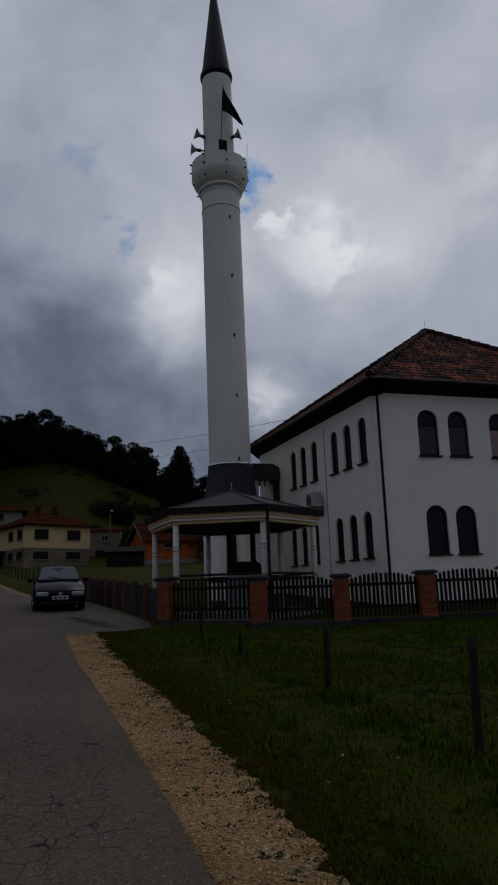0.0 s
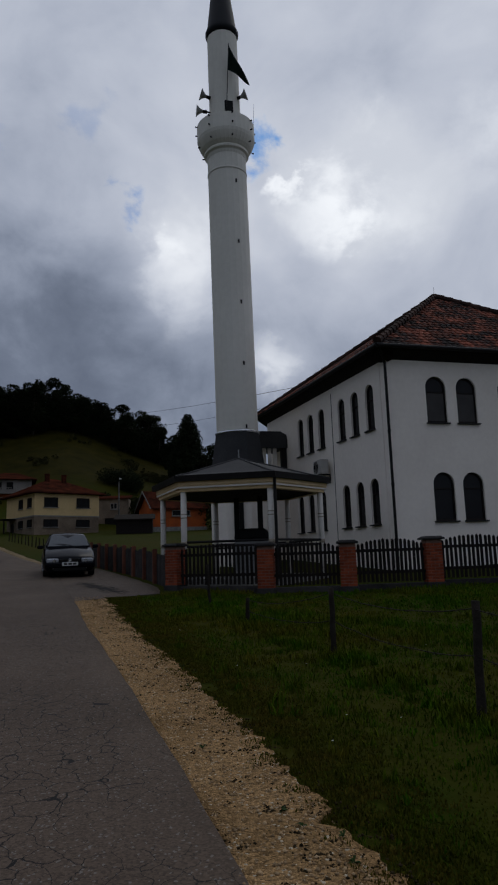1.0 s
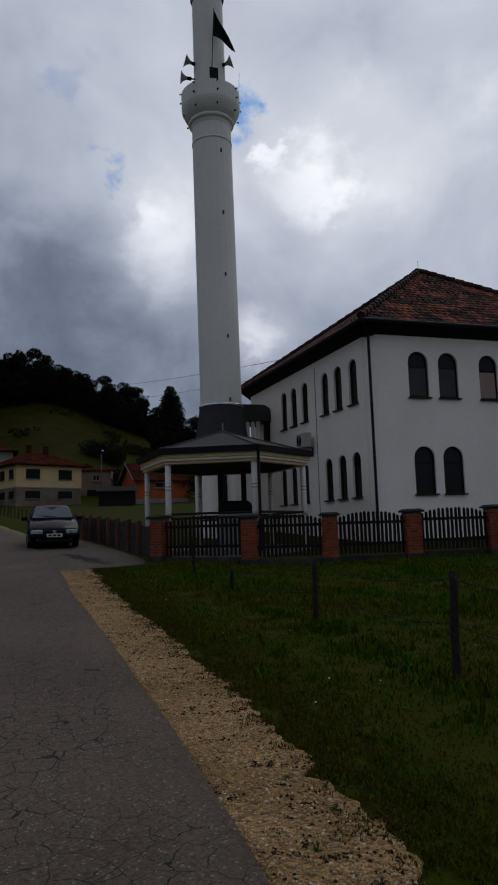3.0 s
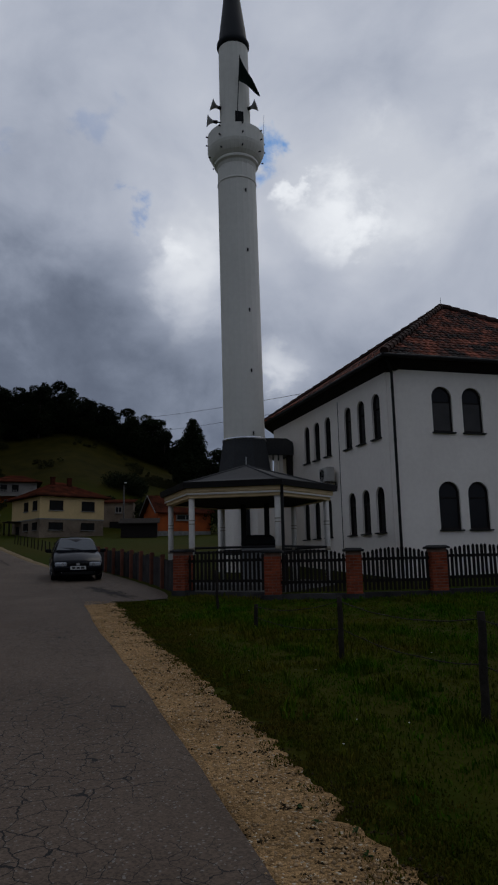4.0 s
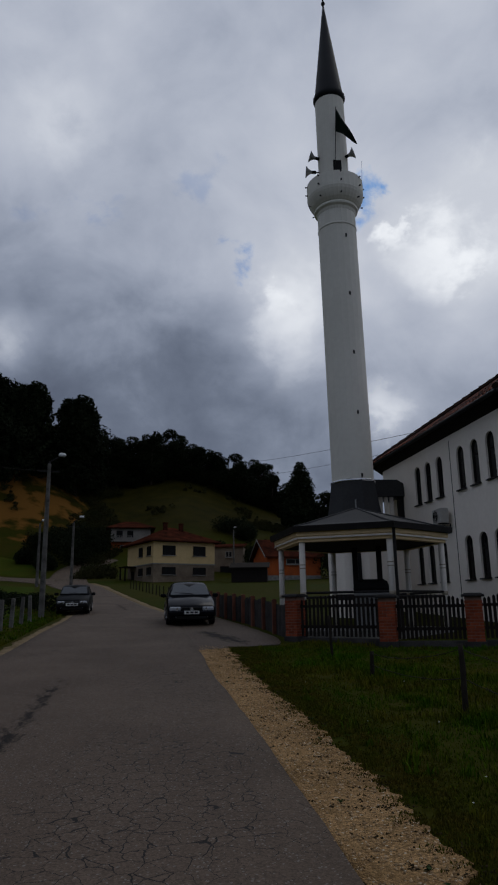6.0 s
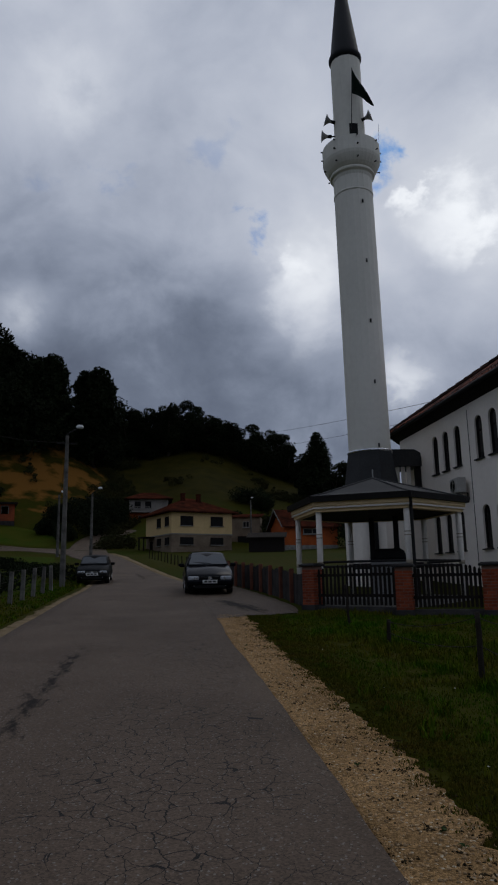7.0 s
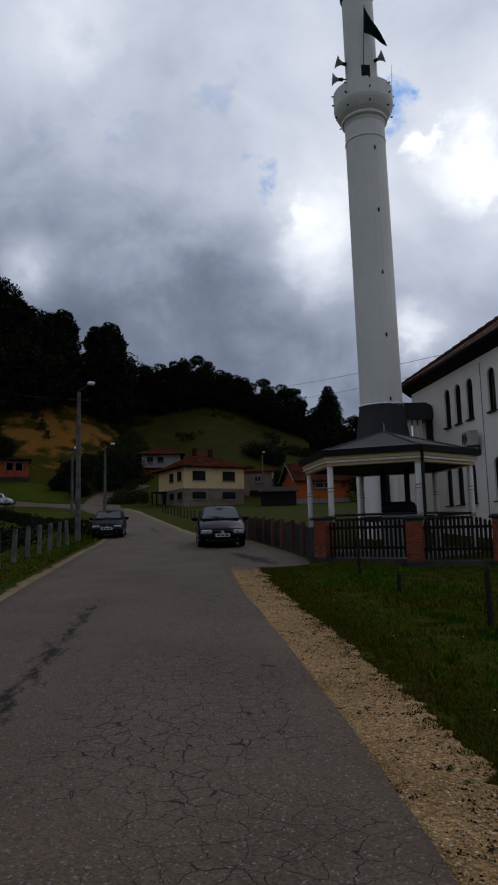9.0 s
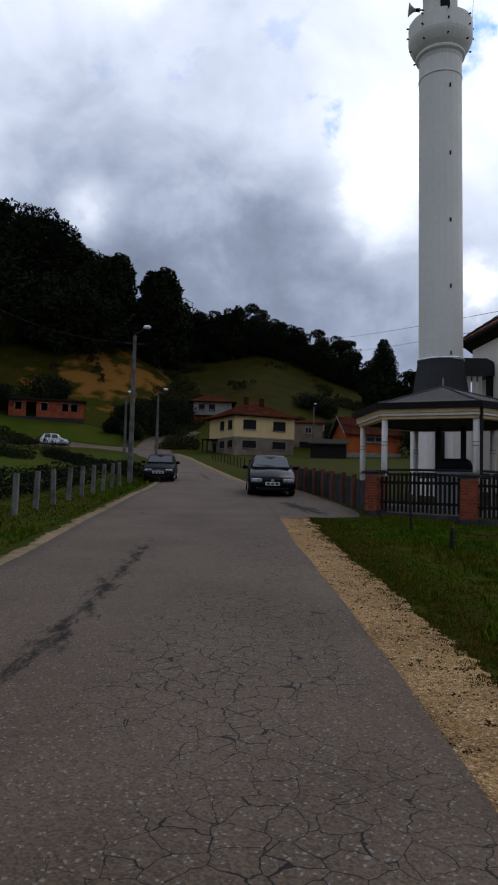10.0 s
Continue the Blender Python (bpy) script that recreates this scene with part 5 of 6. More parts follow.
cable("power_line", (-36.3, 161, 37.0), (6.3, 44.6, 13.5), 0.6, 0.02, "dark overhead power line above the roofs")
cable("power_line", (-34.0, 161, 33.5), (6.3, 44.6, 12.5), 0.6, 0.018, "dark overhead power line above the roofs")
utility = thing("utility_pole", "plain wooden utility pole behind the mosque", "pole", pose(6.3, 44.6, gz(6.3, 44.6)))
bm = bmesh.new()
tube(bm, (0, 0, -0.3), (0, 0, 13.6 - gz(6.3, 44.6)), 0.14, 0.1, seg=10)
part("pole", bm, M_WOOD_OLD, utility)
bm = bmesh.new()
box(bm, (0, 0, 12.5 - gz(6.3, 44.6)), (1.4, 0.1, 0.1))
part("crossarm", bm, M_WOOD_OLD, utility)
cable("power_line", (-14.4, 27.3, 7.85), (-35.2, 66.2, 10.6), 0.5, 0.014, "dark overhead power line between lamp posts")
cable("power_line", (-14.4, 27.3, 7.85), (-19.5, 24.5, 8.9), 0.35, 0.014, "dark overhead power line between lamp posts")


# ---------- post fence across the road ----------
def post_fence():
    a_, b_ = Vector((-9.75, 11.9)), Vector((-13.5, 24.4))
    posts = []
    for k in range(-2, 10):
        p = a_.lerp(b_, k / 8.6)
        posts.append(p)
        f = thing("concrete_post", "square grey concrete fence post in the grass", "fence post", pose(p.x, p.y, gz(*p), random.uniform(-2, 2), random.uniform(-2, 2), 15), "concrete fence posts")
        bm = bmesh.new()
        box(bm, (0, 0, 0.46), (0.135, 0.12, 1.06), taper=0.9, bevel=0.012)
        part("shaft", bm, M_POST, f)
    for z in (0.35, 0.7, 1.0):
        bm = bmesh.new()
        for p, q in zip(posts, posts[1:]):
            tube(bm, (p.x, p.y, gz(*p) + z), (q.x, q.y, gz(*q) + z), 0.006, seg=4, caps=False)
        tagged(part("fence_wire", bm, M_WIRE), "plain wire strung along the concrete posts", "wire", kind="thing")


post_fence()


# ---------- houses ----------
def hip_roof(bm, w, d, z, h, over, ridge):
    a0, a1, b0, b1 = -over, w + over, -over, d + over
    lo = [bm.verts.new(p) for p in ((a0, b0, z), (a1, b0, z), (a1, b1, z), (a0, b1, z))]
    un = [bm.verts.new(p) for p in ((a0, b0, z - 0.14), (a1, b0, z - 0.14), (a1, b1, z - 0.14), (a0, b1, z - 0.14))]
    r0, r1 = bm.verts.new((w / 2 - ridge / 2, d / 2, z + h)), bm.verts.new((w / 2 + ridge / 2, d / 2, z + h))
    bm.faces.new((lo[0], lo[1], r1, r0))
    bm.faces.new((lo[2], lo[3], r0, r1))
    bm.faces.new((lo[1], lo[2], r1))
    bm.faces.new((lo[3], lo[0], r0))
    for i in range(4):
        bm.faces.new((lo[i], un[i], un[(i + 1) % 4], lo[(i + 1) % 4]))
    bm.faces.new(un[::-1])


def gable_roof(bm, w, d, z, h, over):
    """Ridge along x."""
    t = 0.16
    for lift in (0,):
        pts = [(-over, z - over * h / (d / 2)), (d / 2, z + h), (d + over, z - over * h / (d / 2)), (d + over, z - over * h / (d / 2) - t), (d / 2, z + h - t), (-over, z - over * h / (d / 2) - t)]
        extrude_outline(bm, pts, w + 2 * over, lambda a_, b_, q: (q - over, a_, b_))


def far_window(house, face, c, s, w, h, frame_mat, dim):
    """A window set into a wall: face 'front' (y = 0) or 'left' (x = 0)."""
    lay = (lambda a_, b_, q: (a_, q - 0.06, b_)) if face == "front" else (lambda a_, b_, q: (q - 0.06, a_, b_))
    bm = bmesh.new()
    for a0, b0, a1, b1 in ((c - w / 2, s, c - w / 2 + 0.09, s + h), (c + w / 2 - 0.09, s, c + w / 2, s + h), (c - w / 2, s, c + w / 2, s + 0.09), (c - w / 2, s + h - 0.09, c + w / 2, s + h), (c - 0.05, s, c + 0.05, s + h)):
        extrude_outline(bm, [(a0, b0), (a1, b0), (a1, b1), (a0, b1)], 0.10, lambda a_, b_, q: lay(a_, b_, q - 0.06))
    win = part("window", bm, frame_mat, house)
    bm = bmesh.new()
    extrude_outline(bm, [(c - w / 2 + 0.02, s + 0.02), (c + w / 2 - 0.02, s + 0.02), (c + w / 2 - 0.02, s + h - 0.02), (c - w / 2 + 0.02, s + h - 0.02)], 0.05, lambda a_, b_, q: lay(a_, b_, q - 0.025))
    part("pane", bm, M_BLACK, win)
    bm = bmesh.new()
    extrude_outline(bm, [(c - w / 2 - 0.1, s - 0.1), (c + w / 2 + 0.1, s - 0.1), (c + w / 2 + 0.1, s - 0.01), (c - w / 2 - 0.1, s - 0.01)], 0.16, lambda a_, b_, q: lay(a_, b_, q - 0.14))
    part("sill", bm, M_CONCRETE, win)


def walls(house, name, w, d, z0, z1, mat, label=""):
    bm = bmesh.new()
    box(bm, (w / 2, d / 2, (z0 + z1) / 2), (w, d, z1 - z0))
    return part(name, bm, mat, house, label)


def chimney(roof_, x, y, z0, z1):
    bm = bmesh.new()
    box(bm, (x, y, (z0 + z1) / 2), (0.5, 0.5, z1 - z0))
    box(bm, (x, y, z1 + 0.05), (0.62, 0.62, 0.1))
    part("chimney", bm, M_ROOF_FAR, roof_)


def yellow_house():
    w, d = 8.9, 9.0
    H = thing("yellow_house", "two-storey house, cream upper walls, grey block ground floor", "house", pose(-28.9, 84.9, 5.0, 0, 0, 42))
    walls(H, "ground_floor", w, d, -0.8, 2.75, M_BLOCK, "unrendered grey block ground floor")
    bm = bmesh.new()
    box(bm, (w / 2, d / 2, 4.2), (w + 0.1, d + 0.1, 2.9))
    part("upper_floor", bm, M_YELLOW, H, "cream yellow rendered upper floor")
    bm = bmesh.new()
    box(bm, (w / 2, d / 2, 2.72), (w + 0.16, d + 0.16, 0.16))
    part("floor_band", bm, M_CONCRETE, H)
    bm = bmesh.new()
    hip_roof(bm, w, d, 5.72, 2.3, 0.75, 1.2)
    roof_ = part("roof", bm, M_ROOF_FAR, H, "hipped dark red tile roof")
    chimney(roof_, 3.2, 3.6, 6.6, 8.5)
    chimney(roof_, 5.4, 3.2, 6.8, 8.4)
    for c in (2.15, 6.6):
        far_window(H, "front", c, 3.85, 1.85, 1.25, M_WOOD_DARK, w)
        far_window(H, "front", c, 1.35, 1.9, 0.95, M_WOOD_DARK, w)
    for c in (1.4, 4.2):
        far_window(H, "left", c, 3.85, 1.3, 1.2, M_WOOD_DARK, d)
        far_window(H, "left", c, 1.35, 1.3, 0.95, M_WOOD_DARK, d)
    bm = bmesh.new()
    box(bm, (-0.8, 7.0, 2.62), (1.8, 2.2, 0.14))
    box(bm, (-1.5, 6.1, 1.2), (0.16, 0.16, 2.8))
    box(bm, (-1.5, 7.9, 1.2), (0.16, 0.16, 2.8))
    part("porch", bm, M_WOOD_DARK, H, "small dark entrance porch")
    bm = bmesh.new()
    box(bm, (-0.02, 7.0, 1.0), (0.1, 1.0, 2.1))
    part("door", bm, M_BLACK, H)


yellow_house()


def white_house():
    w, d = 7.0, 7.0
    H = thing("white_house", "white and brick house with a balcony on the slope", "house", pose(-47.4, 115.7, 11.6, 0, 0, 22))
    walls(H, "ground_floor", w, d, -1.5, 2.4, M_ORANGE)
    bm = bmesh.new()
    box(bm, (w / 2, d / 2, 3.6), (w + 0.08, d + 0.08, 2.5))
    part("upper_floor", bm, M_WHITE_FAR, H)
    bm = bmesh.new()
    hip_roof(bm, w, d, 4.95, 1.5, 0.9, 2.5)
    part("roof", bm, M_ROOF_FAR, H, "low dark roof")
    bm = bmesh.new()
    box(bm, (1.9, -0.6, 2.42), (3.6, 1.2, 0.16))
    for k in range(9):
        box(bm, (0.2 + 0.42 * k, -1.15, 2.9), (0.08, 0.06, 0.85))
    box(bm, (1.9, -1.15, 3.33), (3.6, 0.08, 0.08))
    part("balcony", bm, M_WHITE_FAR, H)
    for c in (1.5, 3.4):
        far_window(H, "front", c, 3.2, 1.1, 1.2, M_WOOD_DARK, w)
    far_window(H, "front", 2.4, 0.6, 1.5, 1.2, M_WHITE_FAR, w)


white_house()


def orange_house():
    w, d = 7.6, 6.2
    H = thing("orange_house", "single-storey unrendered orange brick house with tile roof", "house", pose(-14.7, 89.4, 5.3, 0, 0, 28))
    walls(H, "plinth", w, d, -1.0, 0.75, M_CONCRETE, "grey concrete plinth")
    bm = bmesh.new()
    box(bm, (w / 2, d / 2, 2.1), (w - 0.06, d - 0.06, 2.7))
    part("wall", bm, M_ORANGE, H)
    bm = bmesh.new()
    extrude_outline(bm, [(0.1, 3.42), (d - 0.1, 3.42), (d / 2, 5.5)], w - 0.3, lambda a_, b_, q: (q + 0.15, a_, b_))
    part("gable", bm, M_ORANGE, H)
    bm = bmesh.new()
    gable_roof(bm, w, d, 3.55, 2.2, 0.45)
    part("roof", bm, M_ROOF_FAR, H, "dark red tile gable roof")
    for s in (-0.46, d / 2):
        bm = bmesh.new()
        z0, z1 = (3.2, 5.77) if s < 0 else (5.77, 3.2)
        extrude_outline(bm, [(s, z0), (s + d / 2 + 0.46, z1), (s + d / 2 + 0.46, z1 - 0.2), (s, z0 - 0.2)], 0.05, lambda a_, b_, q: (q - 0.52, a_, b_))
        part("verge_board", bm, M_CONCRETE, H)
    far_window(H, "front", 3.9, 2.2, 2.6, 0.75, M_WHITE_FAR, w)


orange_house()


def brick_shell():
    H = thing("brick_shell", "long unfinished red brick house with empty windows", "house", pose(-70.0, 92.3, 11.6, 0, 0, 34.2))
    w, d = 11.8, 7.0
    xs = [(0, 0.9), (2.1, 2.7), (4.3, 5.0), (6.1, 8.3), (9.4, 9.7), (10.9, 11.8)]
    bm = bmesh.new()
    for a_, b_ in xs:
        box(bm, ((a_ + b_) / 2, 0.15, 1.35), (b_ - a_, 0.3, 2.7))
    for a_, b_, s in ((0.9, 2.1, 1.1), (5.0, 6.1, 1.1), (8.3, 9.4, 1.1), (9.7, 10.9, 1.1), (2.7, 4.3, 0.0)):
        if s:
            box(bm, ((a_ + b_) / 2, 0.15, s / 2), (b_ - a_, 0.3, s))
        box(bm, ((a_ + b_) / 2, 0.15, 2.55), (b_ - a_, 0.3, 0.3))
    box(bm, (0.15, d / 2, 1.35), (0.3, d - 0.6, 2.7))
    box(bm, (w - 0.15, d / 2, 1.35), (0.3, d - 0.6, 2.7))
    box(bm, (w / 2, d - 0.15, 1.35), (w, 0.3, 2.7))
    part("wall", bm, M_SHELL, H)
    bm = bmesh.new()
    box(bm, (w / 2, d / 2, -0.95), (w + 0.1, d + 0.1, 1.9))
    part("plinth", bm, M_PLATE, H)
    bm = bmesh.new()
    box(bm, (w / 2, d / 2 - 0.3, 2.84), (w + 0.8, d + 0.6, 0.28))
    part("roof", bm, M_WOOD_DARK, H, "flat dark slab roof")
    for c in (1.5, 5.55, 8.85, 10.3):
        bm = bmesh.new()
        for a0, b0, a1, b1 in ((c - 0.6, 1.1, c - 0.5, 2.4), (c + 0.5, 1.1, c + 0.6, 2.4), (c - 0.6, 2.3, c + 0.6, 2.4)):
            extrude_outline(bm, [(a0, b0), (a1, b0), (a1, b1), (a0, b1)], 0.12, lambda a_, b_, q: (a_, q - 0.05, b_))
        part("window_frame", bm, M_CONCRETE, H)


brick_shell()


def shed(x, y, z, rz, w, d, h, mat, label, roof_mat):
    H = thing("shed", label, "shed", pose(x, y, z, 0, 0, rz))
    walls(H, "wall", w, d, -0.8, h, mat)
    bm = bmesh.new()
    v = [bm.verts.new(p) for p in ((-0.3, -0.4, h), (w + 0.3, -0.4, h), (w + 0.3, d + 0.3, h + 0.8), (-0.3, d + 0.3, h + 0.8))]
    u_ = [bm.verts.new((p.co.x, p.co.y, p.co.z - 0.12)) for p in v]
    bm.faces.new(v)
    bm.faces.new(u_[::-1])
    for i in range(4):
        bm.faces.new((v[i], u_[i], u_[(i + 1) % 4], v[(i + 1) % 4]))
    part("roof", bm, roof_mat, H)
    return H


shed(-18.2, 83.0, 4.9, 8, 4.4, 3.0, 1.9, M_WOOD_DARK, "low dark wooden shed beside the orange house", M_WOOD_OLD)
H = shed(-25.2, 100.0, 6.4, 6, 5.0, 4.0, 4.6, M_BLOCK, "narrow grey house with red roof behind the yellow one", M_ROOF_FAR)
far_window(H, "front", 2.9, 3.0, 1.0, 0.9, M_WHITE_FAR, 5)
far_window(H, "front", 2.9, 0.6, 2.6, 1.1, M_WOOD_DARK, 5)
shed(-77.5, 88.0, 11.2, 34, 5.0, 4.0, 2.1, M_ORANGE, "small brick outbuilding on the slope", M_WOOD_DARK)


def field_fence():
    """Low dark stakes and a stone border on the bank below the yellow house."""
    line = [(-11.0, 35.5), (-15.0, 43.0), (-20.0, 53.0), (-25.5, 63.5)]
    for (x0, y0), (x1, y1) in zip(line, line[1:]):
        n = 6
        for k in range(n):
            t = k / n
            x, y = x0 + (x1 - x0) * t + 1.3, y0 + (y1 - y0) * t
            s = thing("stake", "short dark wooden stake on the grass bank", "stake", pose(x, y, gz(x, y)), "bank stakes")
            bm = bmesh.new()
            tube(bm, (0, 0, -0.1), (random.uniform(-0.05, 0.05), 0, 0.75), 0.05, 0.04, seg=6)
            part("stick", bm, M_WOOD_OLD, s)


field_fence()


# ---------- trees ----------
def leaf_cloud(lobes, n, size, seed):
    """Leaf clumps: small bent quads spread near the surface of several lobes (centre, radii)."""
    rng = np.random.default_rng(seed)
    vol = np.array([a[3] * a[4] * a[5] for a in lobes]) ** 0.75
    pick = rng.choice(len(lobes), n, p=vol / vol.sum())
    L = np.array(lobes)[pick]
    d = rng.normal(size=(n, 3))
    d /= np.linalg.norm(d, axis=1, keepdims=True)
    rad = rng.uniform(0.45, 1.08, (n, 1)) ** 0.6
    c = L[:, :3] + d * L[:, 3:] * rad
    a = rng.normal(size=(n, 3))
    a /= np.linalg.norm(a, axis=1, keepdims=True)
    b = np.cross(a, rng.normal(size=(n, 3)))
    b /= np.linalg.norm(b, axis=1, keepdims=True)
    s = size * rng.uniform(0.5, 1.3, (n, 1))
    v = np.stack([c - a * s, c + b * s * 0.55, c + a * s, c - b * s * 0.55 + np.cross(a, b) * s * 0.3], 1)
    return v.reshape(-1, 3)


def crown_lobes(kind, seed):
    """A unit tree 1 high."""
    r = random.Random(seed)
    lobes = []
    if kind == "fir":
        for k in range(22):
            t = k / 21
            w = 0.27 * (1 - t) ** 0.62 * min(1.0, 0.7 + t * 1.4) + 0.008
            for j in range(7):
                a = j * 0.9 + k * 0.4
                lobes.append((w * 0.55 * math.cos(a), w * 0.55 * math.sin(a), 0.07 + 0.91 * t, w * r.uniform(0.45, 0.62), w * r.uniform(0.45, 0.62), 0.04))
    elif kind == "dome":
        for k in range(70):
            t = 0.10 + 0.84 * k / 69
            a = k * 2.4
            w = 0.235 * (1 - max(0.0, (t - 0.45) / 0.52) ** 2.2) ** 0.5 * min(1.0, 0.6 + t)
            lobes.append((w * math.cos(a) * 0.66, w * math.sin(a) * 0.66, t, r.uniform(0.07, 0.11), r.uniform(0.07, 0.11), r.uniform(0.05, 0.08)))
    elif kind == "tall":
        for k in range(26):
            t = 0.08 + 0.82 * (k + r.random()) / 26
            a = r.uniform(0, 6.28)
            w = 0.17 * math.sin(math.pi * min(1, t / 0.98)) ** 0.5
            lobes.append((w * math.cos(a) * 0.75, w * math.sin(a) * 0.75, t, r.uniform(0.08, 0.12), r.uniform(0.08, 0.12), r.uniform(0.07, 0.10)))
    else:
        for k in range(26):
            t = r.uniform(0.16, 0.90)
            a = r.uniform(0, 6.28)
            w = 0.33 * math.sin(math.pi * min(1, (t - 0.12) / 0.95)) ** 0.7
            lobes.append((w * math.cos(a) * 0.8, w * math.sin(a) * 0.8, t, r.uniform(0.10, 0.17), r.uniform(0.10, 0.17), r.uniform(0.07, 0.13)))
    return lobes


def leaf_mesh(name, v, mat):
    f = np.arange(len(v)).reshape(-1, 4)
    return grid_mesh(name, v.tolist(), f.tolist(), mat, smooth=False)


KINDS = ("broad", "tall", "broad", "tall", "fir", "broad", "dome")
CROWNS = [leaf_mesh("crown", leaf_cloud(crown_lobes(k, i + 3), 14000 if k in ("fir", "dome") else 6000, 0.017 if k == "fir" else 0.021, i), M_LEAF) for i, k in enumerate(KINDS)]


def trunk_mesh(kind, seed):
    r = random.Random(seed)
    bm = bmesh.new()
    top = 0.9 if kind == "fir" else 0.62
    p = Vector((0, 0, -0.03))
    for k in range(5):
        q = Vector((r.uniform(-0.012, 0.012), r.uniform(-0.012, 0.012), top * (k + 1) / 5))
        tube(bm, p, q, 0.024 * (1 - k * 0.17), 0.024 * (1 - (k + 1) * 0.17), seg=7)
        p = q
    if kind != "fir":
        for k in range(7):
            z = r.uniform(0.25, 0.6)
            a = r.uniform(0, 6.28)
            tube(bm, (0, 0, z), (0.2 * math.cos(a), 0.2 * math.sin(a), z + r.uniform(0.1, 0.25)), 0.010, 0.003, seg=5)
    return mesh_of("trunk", bm, M_BARK)


TRUNKS = [trunk_mesh(k, i) for i, k in enumerate(KINDS)]


def tree(x, y, h, k, width=1.0, label="dark leafy deciduous tree on the hill ridge", group="ridge trees"):
    t = thing("tree", label, "tree", pose(x, y, gz(x, y), 0, 0, random.uniform(0, 360)) @ Matrix.Diagonal((h * width, h * width, h, 1)), group)
    for name, me in (("trunk", TRUNKS[k]), ("crown", CROWNS[k])):
        o = new(name, me)
        o.parent = t
    return t


def polar(az, r):
    return r * math.sin(radians(az)), r * math.cos(radians(az))


SKY_AZ = (-60, -45, -38.1, -36.4, -34.2, -32.5, -31.1, -29.4, -28.3, -27.2, -26.6, -25.5, -24.6, -23.8, -23.1, -22, -20.4, -18.5, -16.5, -14.4, -11.7, -9.7, -8.1, -7.0, -5, -3)
SKY_EL = (17.5, 20.3, 20.7, 20.7, 20.0, 19.1, 18.0, 18.5, 18.3, 16.8, 16.2, 17.7, 17.2, 15.2, 14.2, 14.0, 14.4, 14.9, 14.7, 13.4, 12.8, 12.0, 10.6, 10.5, 10.0, 9.4)
az = -22.7
k = 0
while az < -8.3:
    r = 174 + random.uniform(-7, 5)
    x, y = polar(az, r)
    want = 1.6 + r * math.tan(radians(np.interp(az, SKY_AZ, SKY_EL))) - gz(x, y)
    want *= random.uniform(0.98, 1.08) * (0.84 if k % 4 == 3 else 1.0)
    tree(x, y, max(want, 4), (0, 1, 2, 5, 3)[k % 5], random.uniform(1.0, 1.35))
    az += random.uniform(0.75, 1.25)
    k += 1
# the dark conifer that stands alone against the sky, and a thin tree beside it
x, y = polar(-6.35, 150)
tree(x, y, 1.6 + 150 * math.tan(radians(12.3)) - gz(x, y), 4, 1.12, "dark conical conifer standing alone on the slope", "conifers")
x, y = polar(-7.4, 154)
tree(x, y, 1.6 + 154 * math.tan(radians(10.6)) - gz(x, y), 1, 1.1)
x, y = polar(-3.9, 140)
tree(x, y, 1.6 + 140 * math.tan(radians(9.9)) - gz(x, y), 3, 1.2, "thin airy tree beside the conifer", "ridge trees")
x, y = polar(-4.9, 138)
tree(x, y, 1.6 + 138 * math.tan(radians(8.9)) - gz(x, y), 1, 1.3, "thin airy tree beside the conifer", "ridge trees")
# tall trees along the front of the wood
for az, r, k, w in ((-25.3, 150, 6, 1.25), (-27.0, 156, 0, 0.9), (-29.1, 150, 6, 1.3), (-30.3, 152, 2, 0.95), (-31.8, 155, 5, 1.0), (-33.6, 158, 0, 0.95), (-35.6, 160, 2, 1.0), (-37.4, 160, 5, 1.0), (-39.5, 160, 0, 1.0)):
    x, y = polar(az, r)
    tree(x, y, 1.6 + r * math.tan(radians(np.interp(az, SKY_AZ, SKY_EL) - (0.2 if k == 6 else 2.4 if az > -31 else -0.7))) - gz(x, y), k, w * 0.8, "tall dark tree at the edge of the wood", "wood edge trees")


def forest(name, spots, label):
    """Woodland that nobody could count: many crowns in one mesh."""
    out = []
    for i, (x, y, h, w) in enumerate(spots):
        v = leaf_cloud(crown_lobes(("broad", "tall", "broad")[i % 3], i % 17), 800, 0.030, i % 23)
        a = random.uniform(0, 6.28)
        c, s = math.cos(a), math.sin(a)
        v = v @ np.array([[c, s, 0], [-s, c, 0], [0, 0, 1]]) * np.array([h * w, h * w, h]) + np.array([x, y, gz(x, y)])
        out.append(v)
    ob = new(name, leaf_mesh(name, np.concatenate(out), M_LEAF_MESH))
    return tagged(ob, label, "woodland", kind="stuff")


spots = []
for i in range(430):
    a_, r = random.uniform(-52, -23.2), random.uniform(122, 182)
    x, y = polar(a_, r)
    base = math.degrees(math.atan2(gz(x, y) - 1.6, r))
    if base < np.interp(a_, (-52, -34, -30, -27, -23), (9.2, 9.4, 10.2, 9.2, 9.0)) + random.uniform(-0.4, 0.8):
        continue
    cap = 1.6 + r * math.tan(radians(np.interp(a_, SKY_AZ, SKY_EL) - (0.1 if a_ < -31 else 3.0))) - gz(x, y)
    h = min(random.uniform(9, 17), cap)
    if h > 3.5:
        spots.append((x, y, h, random.uniform(0.9, 1.3)))
forest("woodland", spots, "dense dark broadleaf woodland covering the hillside")
spots = []
